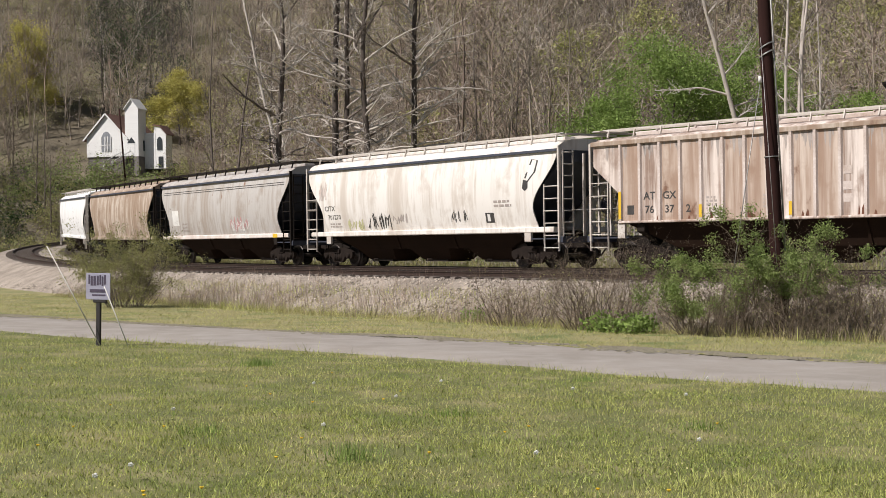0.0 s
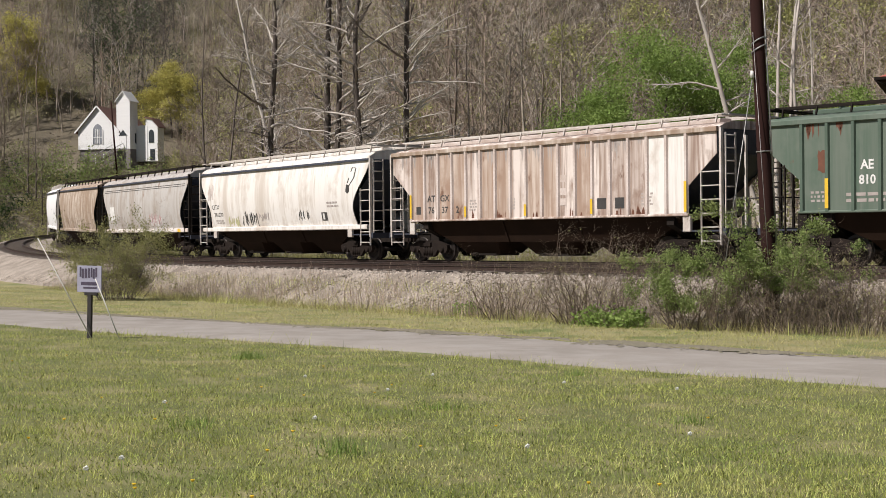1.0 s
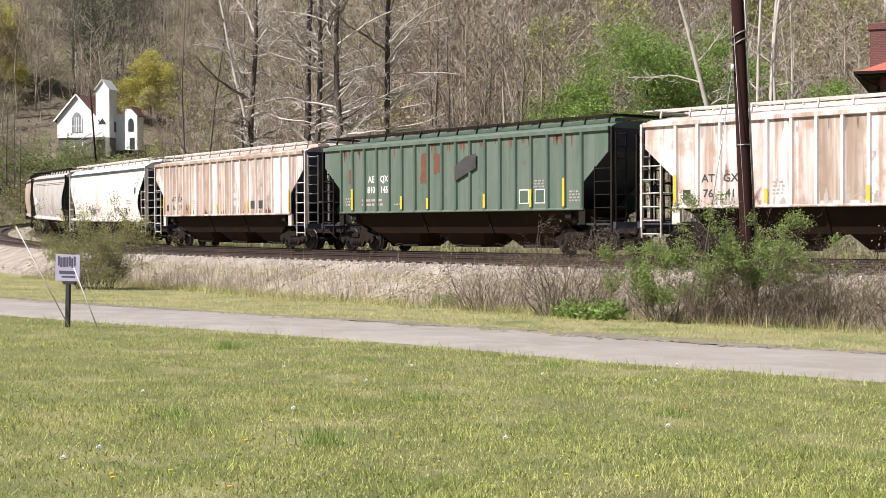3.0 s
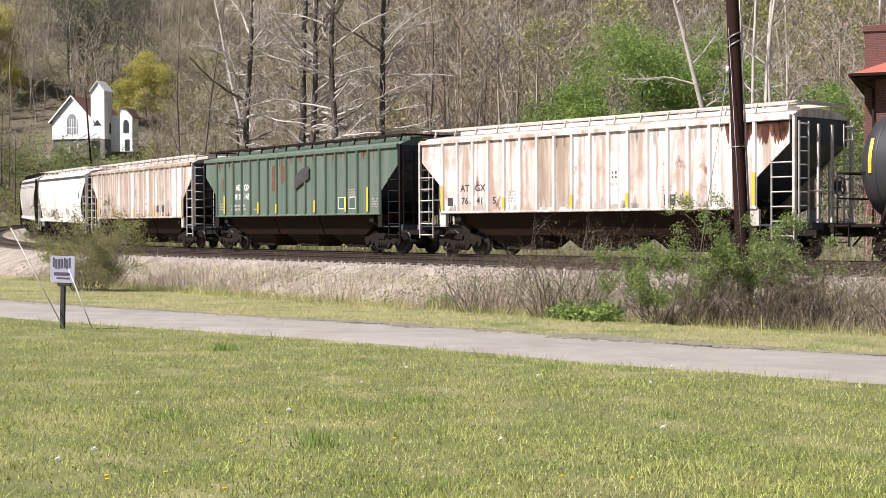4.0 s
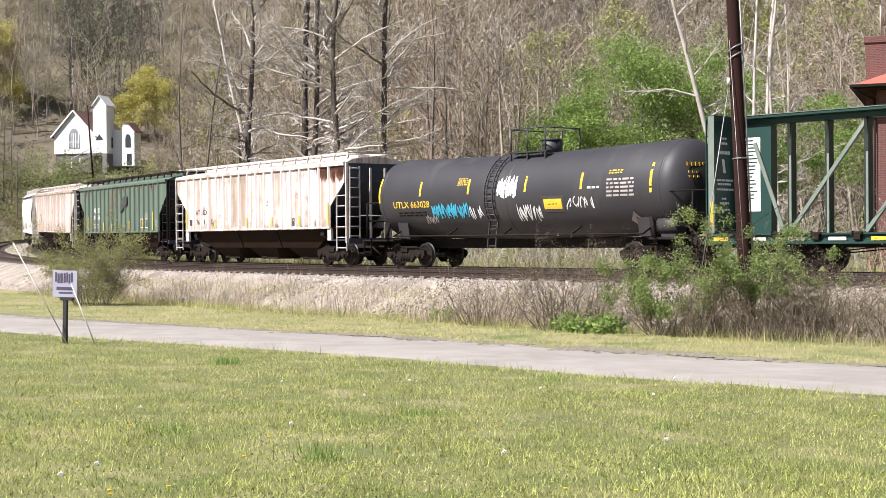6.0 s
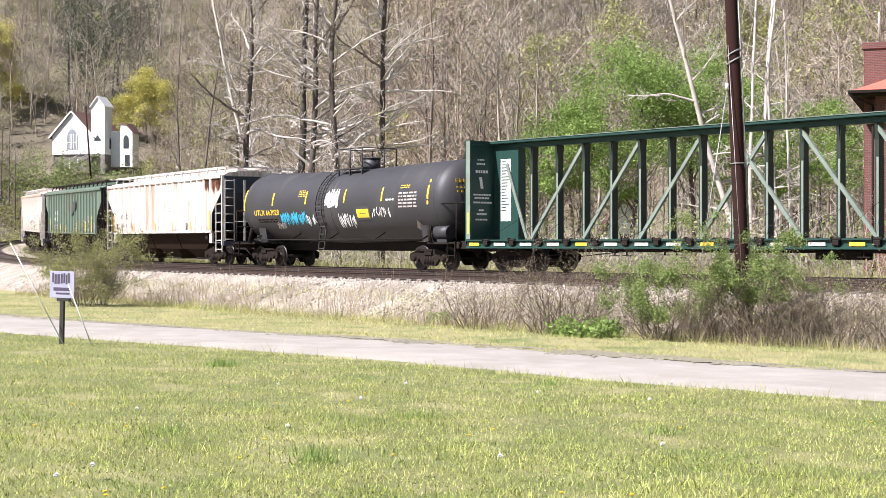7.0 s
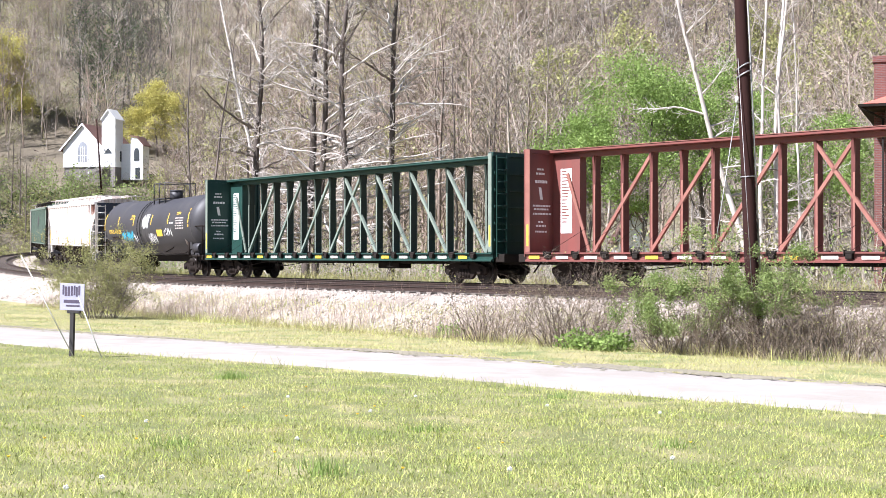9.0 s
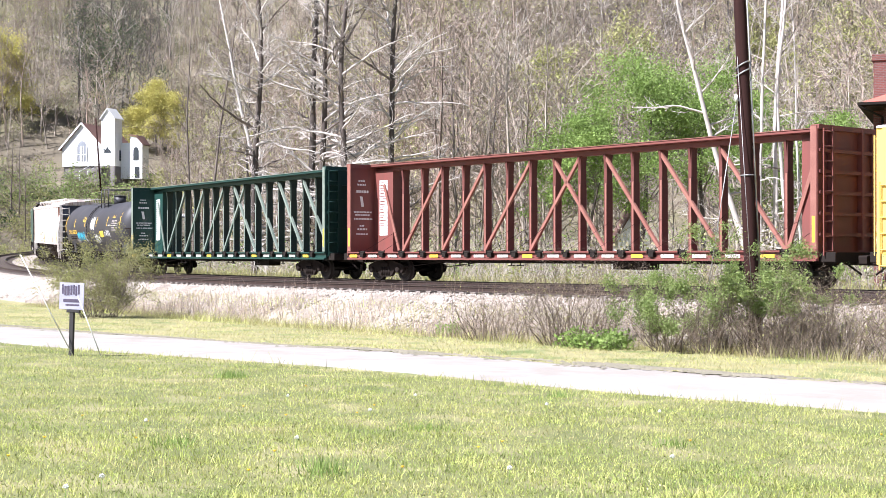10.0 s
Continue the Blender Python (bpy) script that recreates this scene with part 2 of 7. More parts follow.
def build_track(center, label):
    track = thing("railway_track", label, "track", kind="structure")
    for side in (-1, 1):
        o = center + side * 0.755
        prof = [(o - 0.07, RAIL - 0.17), (o + 0.07, RAIL - 0.17), (o + 0.07, RAIL - 0.15), (o + 0.012, RAIL - 0.13), (o + 0.012, RAIL - 0.045),
                (o + 0.036, RAIL - 0.035), (o + 0.036, RAIL - 0.004), (o - 0.036, RAIL - 0.004), (o - 0.036, RAIL - 0.035), (o - 0.012, RAIL - 0.045), (o - 0.012, RAIL - 0.13), (o - 0.07, RAIL - 0.15)]
        rail = part("rail", swept("rail", prof, T0, T1, 1.0, RAILSTEEL), None, track)
        head = [(o - 0.026, RAIL - 0.0035), (o + 0.026, RAIL - 0.0035), (o + 0.026, RAIL), (o - 0.026, RAIL)]
        part("rail_head", swept("rail_head", head, T0, T1, 1.0, RAILTOP), None, rail, "bright worn running surface")
    tie = Shape().box(0, 0, 0, 0.23, 2.6, 0.18, 0.015).mesh("tie", TIE)
    rng = random.Random(int(center * 10) + 3)
    rest = Shape()
    s = T0
    while s < T1:
        x, y, a = on_track(s, center)
        m = pose(x, y, RAIL - 0.262 + rise(s) + rng.uniform(-0.008, 0.008), 0, 0, math.degrees(a) + 90 + rng.uniform(-1, 1))
        if -32 < s < 100:
            part("tie", tie, None, track, "", m)
        else:
            rest.box(0, 0, 0, 0.23, 2.6, 0.18, 0, m)
        s += 0.54
    tagged(part("far_ties", rest, TIE, track), kind="stuff")


build_track(0.0, "rusty railway track that carries the train")
build_track(SPACING, "empty rusty railway track beside the lawn")


def build_road():
    """The lane between lawn and railway, with ragged edges."""
    rng = random.Random(2)
    rings = []
    s = -70.0
    while s < 14:
        shift = 1.9 * float(smooth01(-16, -3, s)) + 3.5 * float(smooth01(-4, 14, s))
        e0 = 16.15 + shift + rng.uniform(-0.16, 0.16) + 0.12 * math.sin(s * 0.9) + 0.28 * math.sin(s * 0.33 + 1.0)
        e1 = 21.2 + shift + 0.6 * float(smooth01(-10, 5, s)) + rng.uniform(-0.08, 0.08) + 0.12 * math.sin(s * 0.55 + 1)
        ring = []
        for k in range(9):
            o = e0 + (e1 - e0) * k / 8
            x, y, _ = on_track(s, o)
            crown = 0.03 * (1 - (2 * k / 8 - 1) ** 2)
            ring.append((x, y, float(ground_z(x, y)) + (0.035 if 0 < k < 8 else -0.03) + crown))
        rings.append(ring)
        s += 0.35
    me = Shape().loft(rings, False, True, False).mesh("road", ASPHALT)
    tagged(new("road", me), "narrow worn grey asphalt lane with crumbling edges", "road", kind="structure")


build_road()


def build_road_edge():
    """Crumbs of dirt, moss and broken asphalt along the railway side of the lane."""
    rs = np.random.RandomState(12)
    n = 26000
    s = rs.uniform(-45, 20, n)
    shift = 1.9 * smooth01(-16, -3, s) + 3.5 * smooth01(-4, 14, s)
    keep = rs.rand(n) < np.clip(0.5 + 0.5 * np.sin(s * 0.9) + 0.3 * np.sin(s * 2.7), 0.08, 1)
    s, shift = s[keep], shift[keep]
    n = len(s)
    u = 16.35 + shift + np.abs(rs.normal(0, 0.4, n)) - rs.uniform(0, 0.3, n) + 0.1 * np.sin(s * 1.7) + 0.28 * np.sin(s * 0.33 + 1.0)
    a = H0 - s / RADIUS
    x, y = CX - np.cos(a) * (RADIUS + u), CY - np.sin(a) * (RADIUS + u)
    z = ground_z(x, y) + 0.03 + 0.035 * smooth01(-0.1, 0.35, u - 16.35 - shift)
    c = np.stack([x, y, z], 1)
    t = rs.uniform(0, 6.28, n)
    r = rs.uniform(0.02, 0.1, n)
    V = []
    for k in range(3):
        q = t + k * 2.1
        V.append(c + np.stack([np.cos(q) * r, np.sin(q) * r, np.zeros(n)], 1))
    V.append(c + np.stack([rs.normal(0, 0.01, n), rs.normal(0, 0.01, n), rs.uniform(0.012, 0.035, n)], 1))
    V = np.stack(V, 1).reshape(-1, 3)
    i = np.arange(n)[:, None] * 4
    T = np.concatenate([i + np.array([[0, 1, 3]]), i + np.array([[1, 2, 3]]), i + np.array([[2, 0, 3]])], 0)
    tagged(new("road_edge_crumbs", soup("road_edge_crumbs", V, T, EDGEDIRT)), "dark crumbs of dirt and asphalt along the lane edge", "road edge", kind="stuff")


build_road_edge()

# ---------------------------------------------------------------- paints of the train
def streaked(name, color, dirt, rust, dirt_at=0.55, rust_at=0.68, rough=0.6, dirt_low=0.0):
    """Old car paint: dirt that runs down in streaks, and patches of rust."""
    mat = material(name, color, tuple(0.82 * c + 0.18 * d for c, d in zip(color, dirt)), rough, 0, 0.8, 25, 0.12, 0.8)
    n, l = links_of(mat)
    b = n["Principled BSDF"]
    out = b.inputs["Base Color"].links[0].from_socket
    tc = n.new("ShaderNodeTexCoord")
    for tint, at, soft, sc, st in ((dirt, dirt_at, 0.09, 1.0, (1.3, 1.3, 0.07)), (dirt, dirt_at + 0.03, 0.1, 1.0, (6.0, 6.0, 0.35)), (dirt, dirt_at + 0.06, 0.08, 1.0, (1.2, 1.2, 0.9)), (rust, rust_at, 0.04, 1.0, (1.6, 1.6, 0.9))):
        mp = n.new("ShaderNodeMapping")
        mp.inputs["Scale"].default_value = st
        mp.inputs["Location"].default_value = (at * 31, at * 17, at * 7)
        l.new(tc.outputs["Object"], mp.inputs["Vector"])
        t = n.new("ShaderNodeTexNoise")
        t.inputs["Scale"].default_value, t.inputs["Detail"].default_value, t.inputs["Roughness"].default_value = sc, 6, 0.6
        l.new(mp.outputs[0], t.inputs["Vector"])
        r = n.new("ShaderNodeMapRange")
        r.inputs["From Min"].default_value, r.inputs["From Max"].default_value = at - soft, at + soft
        r.inputs["To Max"].default_value = 0.9
        l.new(t.outputs["Fac"], r.inputs["Value"])
        mx = n.new("ShaderNodeMix")
        mx.data_type = "RGBA"
        l.new(r.outputs[0], mx.inputs["Factor"])
        l.new(out, mx.inputs["A"])
        mx.inputs["B"].default_value = (*tint, 1)
        out = mx.outputs["Result"]
    l.new(out, b.inputs["Base Color"])
    return mat


P_TAN = streaked("tan_grey_car_paint", (0.70, 0.62, 0.565), (0.24, 0.16, 0.12), (0.13, 0.06, 0.035), 0.535, 0.665)
P_TANRIB = material("pale_ribs", (0.64, 0.57, 0.53), (0.36, 0.27, 0.22), 0.6, 0, 1.5, 30, 0.1)
P_WHITE = streaked("dirty_white_car_paint", (0.76, 0.71, 0.68), (0.34, 0.23, 0.17), (0.15, 0.065, 0.04), 0.54, 0.66)
P_WHITERIB = material("chalky_white_ribs", (0.75, 0.71, 0.68), (0.52, 0.42, 0.36), 0.6, 0, 1.5, 30, 0.1)
P_GREEN = streaked("faded_green_car_paint", (0.078, 0.115, 0.083), (0.125, 0.15, 0.118), (0.14, 0.065, 0.04), 0.54, 0.68)
P_GREENRIB = material("faded_green_ribs", (0.085, 0.122, 0.09), (0.058, 0.085, 0.062), 0.6, 0, 1.5, 30, 0.1)
P_CREAM = streaked("cream_car_paint", (0.74, 0.71, 0.67), (0.52, 0.46, 0.40), (0.32, 0.2, 0.12), 0.57, 0.74, 0.5)
P_GREY = streaked("pale_grey_car_paint", (0.47, 0.45, 0.43), (0.33, 0.28, 0.24), (0.22, 0.11, 0.06), 0.56, 0.69, 0.5)
P_BROWN = streaked("rust_streaked_tan_paint", (0.56, 0.49, 0.42), (0.27, 0.19, 0.135), (0.16, 0.08, 0.05), 0.51, 0.66, 0.6)
P_STAIN = streaked("brown_washed_tan_paint", (0.56, 0.47, 0.40), (0.30, 0.20, 0.145), (0.15, 0.07, 0.04), 0.52, 0.66)
P_BRIGHT = streaked("white_car_paint", (0.78, 0.78, 0.78), (0.6, 0.58, 0.55), (0.4, 0.3, 0.25), 0.64, 0.8, 0.5)
P_BLACK = material("black_tank_paint", (0.025, 0.0235, 0.026), (0.042, 0.039, 0.041), 0.55, 0, 0.7, 20, 0.05, 0.8, spots=(0.06, 0.055, 0.05), spots_scale=0.8, spots_at=0.66, spots_stretch=(1, 1, 0.3))
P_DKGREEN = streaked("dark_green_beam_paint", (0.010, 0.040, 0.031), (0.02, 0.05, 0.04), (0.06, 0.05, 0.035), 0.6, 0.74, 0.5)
# flanges: paler than the car paint, their sunlit look put into the colour
P_PALEGREEN = material("sunlit_tone_green_flange", (0.20, 0.23, 0.19), (0.12, 0.145, 0.115), 0.6, 0, 1.5, 30, 0.1)
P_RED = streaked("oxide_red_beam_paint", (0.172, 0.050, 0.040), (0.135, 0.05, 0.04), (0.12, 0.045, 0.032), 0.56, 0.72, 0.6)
# posts: the shade on their faces is put into a darker colour
P_POSTGREEN = material("shade_tone_green_posts", (0.010, 0.017, 0.012), (0.022, 0.032, 0.022), 0.6, 0, 1.5, 30, 0.1)
P_POSTRED = material("shade_tone_red_posts", (0.085, 0.026, 0.021), (0.13, 0.04, 0.03), 0.7, 0, 1.5, 30, 0.1)
# red flanges: sunlit tone in the colour likewise
P_PALERED = material("sunlit_tone_red_flange", (0.265, 0.118, 0.088), (0.18, 0.07, 0.052), 0.6, 0, 1.5, 30, 0.1)
P_YELLOW = streaked("yellow_car_paint", (0.72, 0.50, 0.10), (0.5, 0.36, 0.12), (0.2, 0.1, 0.05), 0.64, 0.8, 0.5)
P_BLUE = material("dark_end_paint", (0.045, 0.05, 0.07), (0.03, 0.033, 0.045), 0.6, 0, 1.5, 20, 0.1)
P_DARK = material("grimy_underframe", (0.014, 0.012, 0.011), (0.028, 0.022, 0.018), 0.85, 0, 2.0, 25, 0.3, 0.8, spec=0.06)
P_BAY = material("brown_hopper_bay", (0.028, 0.016, 0.0105), (0.013, 0.0085, 0.006), 0.85, 0, 1.0, 20, 0.2, 0.8, spec=0.06)
P_WHEEL = material("wheel_steel", (0.030, 0.024, 0.021), (0.05, 0.042, 0.038), 0.5, 0.6, 4, 40, 0.2)
P_FRAME = material("dusty_cast_steel", (0.028, 0.021, 0.017), (0.014, 0.011, 0.010), 0.85, 0.1, 4, 40, 0.4, 0.8, spec=0.06)
P_PALEMETAL = material("chalky_grab_irons", (0.60, 0.57, 0.53), (0.40, 0.34, 0.29), 0.6, 0, 3, 30, 0.1)
P_SIGNWHITE = material("white_stencil_paint", (0.72, 0.71, 0.68), (0.58, 0.56, 0.53), 0.7, 0, 3, 30, 0)
P_SIGNBLACK = material("black_stencil_paint", (0.035, 0.033, 0.032), (0.06, 0.056, 0.052), 0.7, 0, 3, 30, 0)
P_SIGNYELLOW = material("yellow_reflective_tape", (0.72, 0.47, 0.03), (0.60, 0.38, 0.04), 0.5, 0, 3, 30, 0)
P_CYAN = material("cyan_spray_paint", (0.05, 0.38, 0.50), (0.04, 0.28, 0.42), 0.6, 0, 3, 30, 0)
P_PINK = material("pink_spray_paint", (0.55, 0.28, 0.28), (0.35, 0.22, 0.22), 0.6, 0, 3, 30, 0)
P_OLIVE = material("yellow_green_spray_paint", (0.42, 0.42, 0.2), (0.5, 0.47, 0.3), 0.6, 0, 3, 30, 0)
P_FADED = material("faded_grey_stencil", (0.30, 0.26, 0.235), (0.40, 0.35, 0.32), 0.7, 0, 3, 30, 0)
P_RUSTPATCH = material("bare_rust_patch", (0.16, 0.065, 0.038), (0.11, 0.048, 0.03), 0.85, 0, 4, 40, 0.2)


# ---------------------------------------------------------------- writing and paint laid on a car's side
def lay(shape, skin, lift=0.006):
    """Presses a Shape drawn in x and z onto the near side y = skin(x, z)."""
    shape.v = [(x, skin(x, z) + lift, z) for x, _, z in shape.v]
    return shape


def mark(parent, skin, x, z, w, h, mat, name="marking", lift=0.006, cut=0.25):
    """A painted rectangle, cut so that it follows the skin."""
    sh = Shape()
    nz, nx = max(1, int(h / cut)), max(1, int(w / 0.6))
    vs = [(x - w / 2 + w * i / nx, 0, z - h / 2 + h * j / nz) for j in range(nz + 1) for i in range(nx + 1)]
    fs = [(j * (nx + 1) + i, j * (nx + 1) + i + 1, (j + 1) * (nx + 1) + i + 1, (j + 1) * (nx + 1) + i) for j in range(nz) for i in range(nx)]
    sh.add(vs, fs)
    return part(name, lay(sh, skin, lift), mat, parent)


def bars(parent, skin, x, z, w, h, rows, mat, seed=1, name="stencil_line", lift=0.007):
    """Small print as plain bars."""
    rng = random.Random(seed)
    for r in range(rows):
        zz = z + h / 2 - (r + 0.5) * h / rows
        xx = x + w / 2
        while xx > x - w / 2 + 0.05:
            ww = min(rng.uniform(0.08, 0.3) * max(0.5, w), xx - x + w / 2)
            b = h / rows * 0.27
            sh = Shape().add([(xx, 0, zz - b), (xx - ww, 0, zz - b), (xx - ww, 0, zz + b), (xx, 0, zz + b)], [(0, 1, 2, 3)])
            part(name, lay(sh, skin, lift), mat, parent)
            xx -= ww + 0.06


def lettering(parent, skin, words, x, z, size, mat, bold=0.012, wide=1.0, name="lettering"):
    """Words on the near side; x, z: the middle of the line."""
    cu = bpy.data.curves.new("words", "FONT")
    cu.body, cu.size, cu.align_x, cu.align_y, cu.offset, cu.resolution_u = words, size, "CENTER", "CENTER", bold, 2
    ob = bpy.data.objects.new("words", cu)
    scene.collection.objects.link(ob)
    bpy.context.view_layer.update()
    me = bpy.data.meshes.new_from_object(ob.evaluated_get(bpy.context.evaluated_depsgraph_get()))
    bpy.data.objects.remove(ob)
    for v in me.vertices:
        px, pz = x - v.co.x * wide, z + v.co.y
        v.co = (px, skin(px, pz) + 0.008, pz)
    me.name = name
    me.materials.clear()
    me.materials.append(mat)
    return part(name, me, None, parent)


def spray(parent, skin, x, z, w, h, mat, seed, letters=6, thick=0.035, fill=None):
    """Sprayed tags: wild strokes with no readable word."""
    rng = random.Random(seed)
    if fill:
        blob = Shape()
        for i in range(letters):
            cx, r = x + w / 2 - (i + 0.5) * w / letters, w / letters * 0.75
            ring = [(cx + r * math.cos(a) * rng.uniform(0.7, 1.1), 0, z + h * 0.5 * math.sin(a) * rng.uniform(0.75, 1.1)) for a in [k * math.pi / 5 for k in range(10)]]
            blob.add(ring, [tuple(range(10))])
        part("graffiti_fill", lay(blob, skin, 0.005), fill, parent)
    for i in range(letters):
        cx = x + w / 2 - (i + 0.5) * w / letters
        pts = [(cx + rng.uniform(-0.6, 0.6) * w / letters, z + h * (0.5 if k % 2 else -0.5) * rng.uniform(0.35, 1)) for k in range(rng.randint(3, 5))]
        fine = []
        for k in range(len(pts) - 1):
            (a, b), (c, d) = pts[k], pts[k + 1]
            bend = rng.uniform(-0.3, 0.3) * w / letters
            for q in range(5 if k == len(pts) - 2 else 4):
                u = q / 4
                fine.append((a + (c - a) * u + bend * 4 * u * (1 - u), b + (d - b) * u))
        edge = []
        for k, (a, b) in enumerate(fine):
            (pa, pb), (na, nb) = fine[max(0, k - 1)], fine[min(len(fine) - 1, k + 1)]
            ln = math.hypot(na - pa, nb - pb) or 1
            wd = thick / 2 * rng.uniform(0.7, 1.15)
            edge += [(a - (nb - pb) / ln * wd, 0, b + (na - pa) / ln * wd), (a + (nb - pb) / ln * wd, 0, b - (na - pa) / ln * wd)]
        stroke = Shape().add(edge, [(2 * k, 2 * k + 1, 2 * k + 3, 2 * k + 2) for k in range(len(fine) - 1)])
        part("graffiti_letter", lay(stroke, skin, 0.009 + 0.0004 * i), mat, parent)


# ---------------------------------------------------------------- running gear
def make_truck_meshes():
    fr = Shape()
    for sd in (-1, 1):
        y = sd * 1.0
        upper = [(-1.2, 0.62), (-1.2, 0.46), (-1.08, 0.33), (-0.72, 0.33), (-0.62, 0.46), (-0.42, 0.24), (-0.3, 0.17), (0.3, 0.17), (0.42, 0.24), (0.62, 0.46),
                 (0.72, 0.33), (1.08, 0.33), (1.2, 0.46), (1.2, 0.62), (0.95, 0.70), (0.5, 0.80), (-0.5, 0.80), (-0.95, 0.70)]
        fr.prism(upper, y - 0.07, y + 0.07)
        for wx in (-0.89, 0.89):
            fr.rod((wx, y - 0.02, 0.457), (wx, y + sd * 0.17, 0.457), 0.13, 0.10, 12)
        for k in range(4):
            fr.rod((-0.24 + 0.16 * k, y + sd * 0.04, 0.24), (-0.24 + 0.16 * k, y + sd * 0.04, 0.55), 0.075, None, 8)
        fr.box(0, y + sd * 0.09, 0.64, 0.44, 0.1, 0.16, 0.02)
    fr.box(0, 0, 0.66, 0.42, 2.1, 0.24, 0.03)
    for wx in (-0.5, 0.5):
        fr.bar((wx, -0.8, 0.42), (wx, 0.8, 0.42), 0.08, 0.12)
    ws = Shape()
    ws.rod((0, -0.95, 0), (0, 0.95, 0), 0.085, None, 10)
    for sd in (-1, 1):
        prof = [(0.66, 0.485), (0.69, 0.457), (0.79, 0.452), (0.79, 0.37), (0.755, 0.32), (0.74, 0.17), (0.82, 0.13), (0.82, 0.0), (0.64, 0.0), (0.64, 0.13), (0.70, 0.17), (0.70, 0.34), (0.66, 0.38)]
        rings = [[(r * math.cos(a), sd * yy, r * math.sin(a)) for yy, r in prof] for a in [2 * math.pi * k / 28 for k in range(28)]]
        rings.append(rings[0])
        ws.loft(rings, True, False, False)
        for k in range(4):
            a = k * math.pi / 2 + 0.3
            ws.box(0.25 * math.cos(a), sd * 0.765, 0.25 * math.sin(a), 0.05, 0.012, 0.05)
    return fr.mesh("truck", P_FRAME), ws.mesh("wheelset", P_WHEEL)


TRUCK, WHEELSET = make_truck_meshes()
WHEELS, CARS = [], []


def add_trucks(car, half):
    """Two trucks, each turned to the curve."""
    for sgn in (1, -1):
        tr = part("truck", TRUCK, None, car, "dusty cast-steel truck", pose(sgn * half, 0, 0, 0, 0, -sgn * math.degrees(half / RADIUS)))
        for wx in (-0.89, 0.89):
            WHEELS.append(part("wheelset", WHEELSET, None, tr, "worn steel wheels on an axle", pose(wx, 0, 0.457)))


def underframe(car, half_len, sill_half, body_end, mat=P_DARK):
    """Centre sill, couplers, brake gear."""
    sh = Shape()
    sh.box(0, 0, 0.90, 2 * sill_half, 0.5, 0.36, 0.02)
    part("centre_sill", sh, mat, car)
    for sgn in (1, -1):
        c = Shape()
        x = sgn * sill_half
        c.bar((x, 0, 0.86), (sgn * (half_len - 0.18), 0, 0.86), 0.14, 0.16)
        c.box(sgn * (half_len - 0.1), 0, 0.86, 0.3, 0.3, 0.28, 0.05)
        c.box(sgn * (half_len - 0.02), 0.12 * sgn, 0.86, 0.2, 0.14, 0.3, 0.04)
        c.rod((x, 0.4, 0.8), (sgn * (half_len - 0.05), 0.25, 0.45), 0.03, None, 6)
        part("coupler", c, P_FRAME, car)


def ladder(car, p, q, axis, top, bottom, mat, rungs, r=0.022):
    """A ladder with stiles at p and q (x, y) between bottom and top."""
    sh = Shape()
    for (x, y) in (p, q):
        sh.bar((x, y, bottom), (x, y, top), 0.055, 0.03)
    for k in range(rungs):
        z = bottom + 0.12 + (top - bottom - 0.2) * k / max(1, rungs - 1)
        sh.rod((*p, z), (*q, z), r, None, 6)
    part("ladder", sh, mat, car)


def roof_walk(car, half, z, mat, y=0.62, w=0.5, posts=15, low=0.2):
    """The grating along the roof on its legs."""
    sh = Shape()
    for sgn in (1, -1):
        for yy in (y - w / 2, y + w / 2):
            sh.bar((-half, sgn * yy, z), (half, sgn * yy, z), 0.035, 0.06)
        for k in range(posts):
            x = -half + 2 * half * (k + 0.25) / (posts - 0.5)
            sh.bar((x, sgn * (y - w / 2), z - 0.005), (x, sgn * (y + w / 2), z - 0.005), 0.05, 0.03)
            sh.bar((x, sgn * (y + w / 2), z), (x, sgn * (y + w / 2 + 0.08), z - low), 0.06, 0.04)
        for k in range(6):
            yy = sgn * (y - w / 2 + w * (k + 0.5) / 6)
            sh.bar((-half, yy, z - 0.012), (half, yy, z - 0.012), 0.012, 0.03)
    for sgn in (1, -1):
        sh.bar((sgn * half, -1.35, z - 0.03), (sgn * half, 1.35, z - 0.03), 0.3, 0.035)
        sh.bar((sgn * (half + 0.3), -1.2, z - 0.03), (sgn * (half + 0.3), 1.2, z - 0.03), 0.04, 0.04)
    part("roof_walk", sh, mat, car, "chalky steel grating walkway")


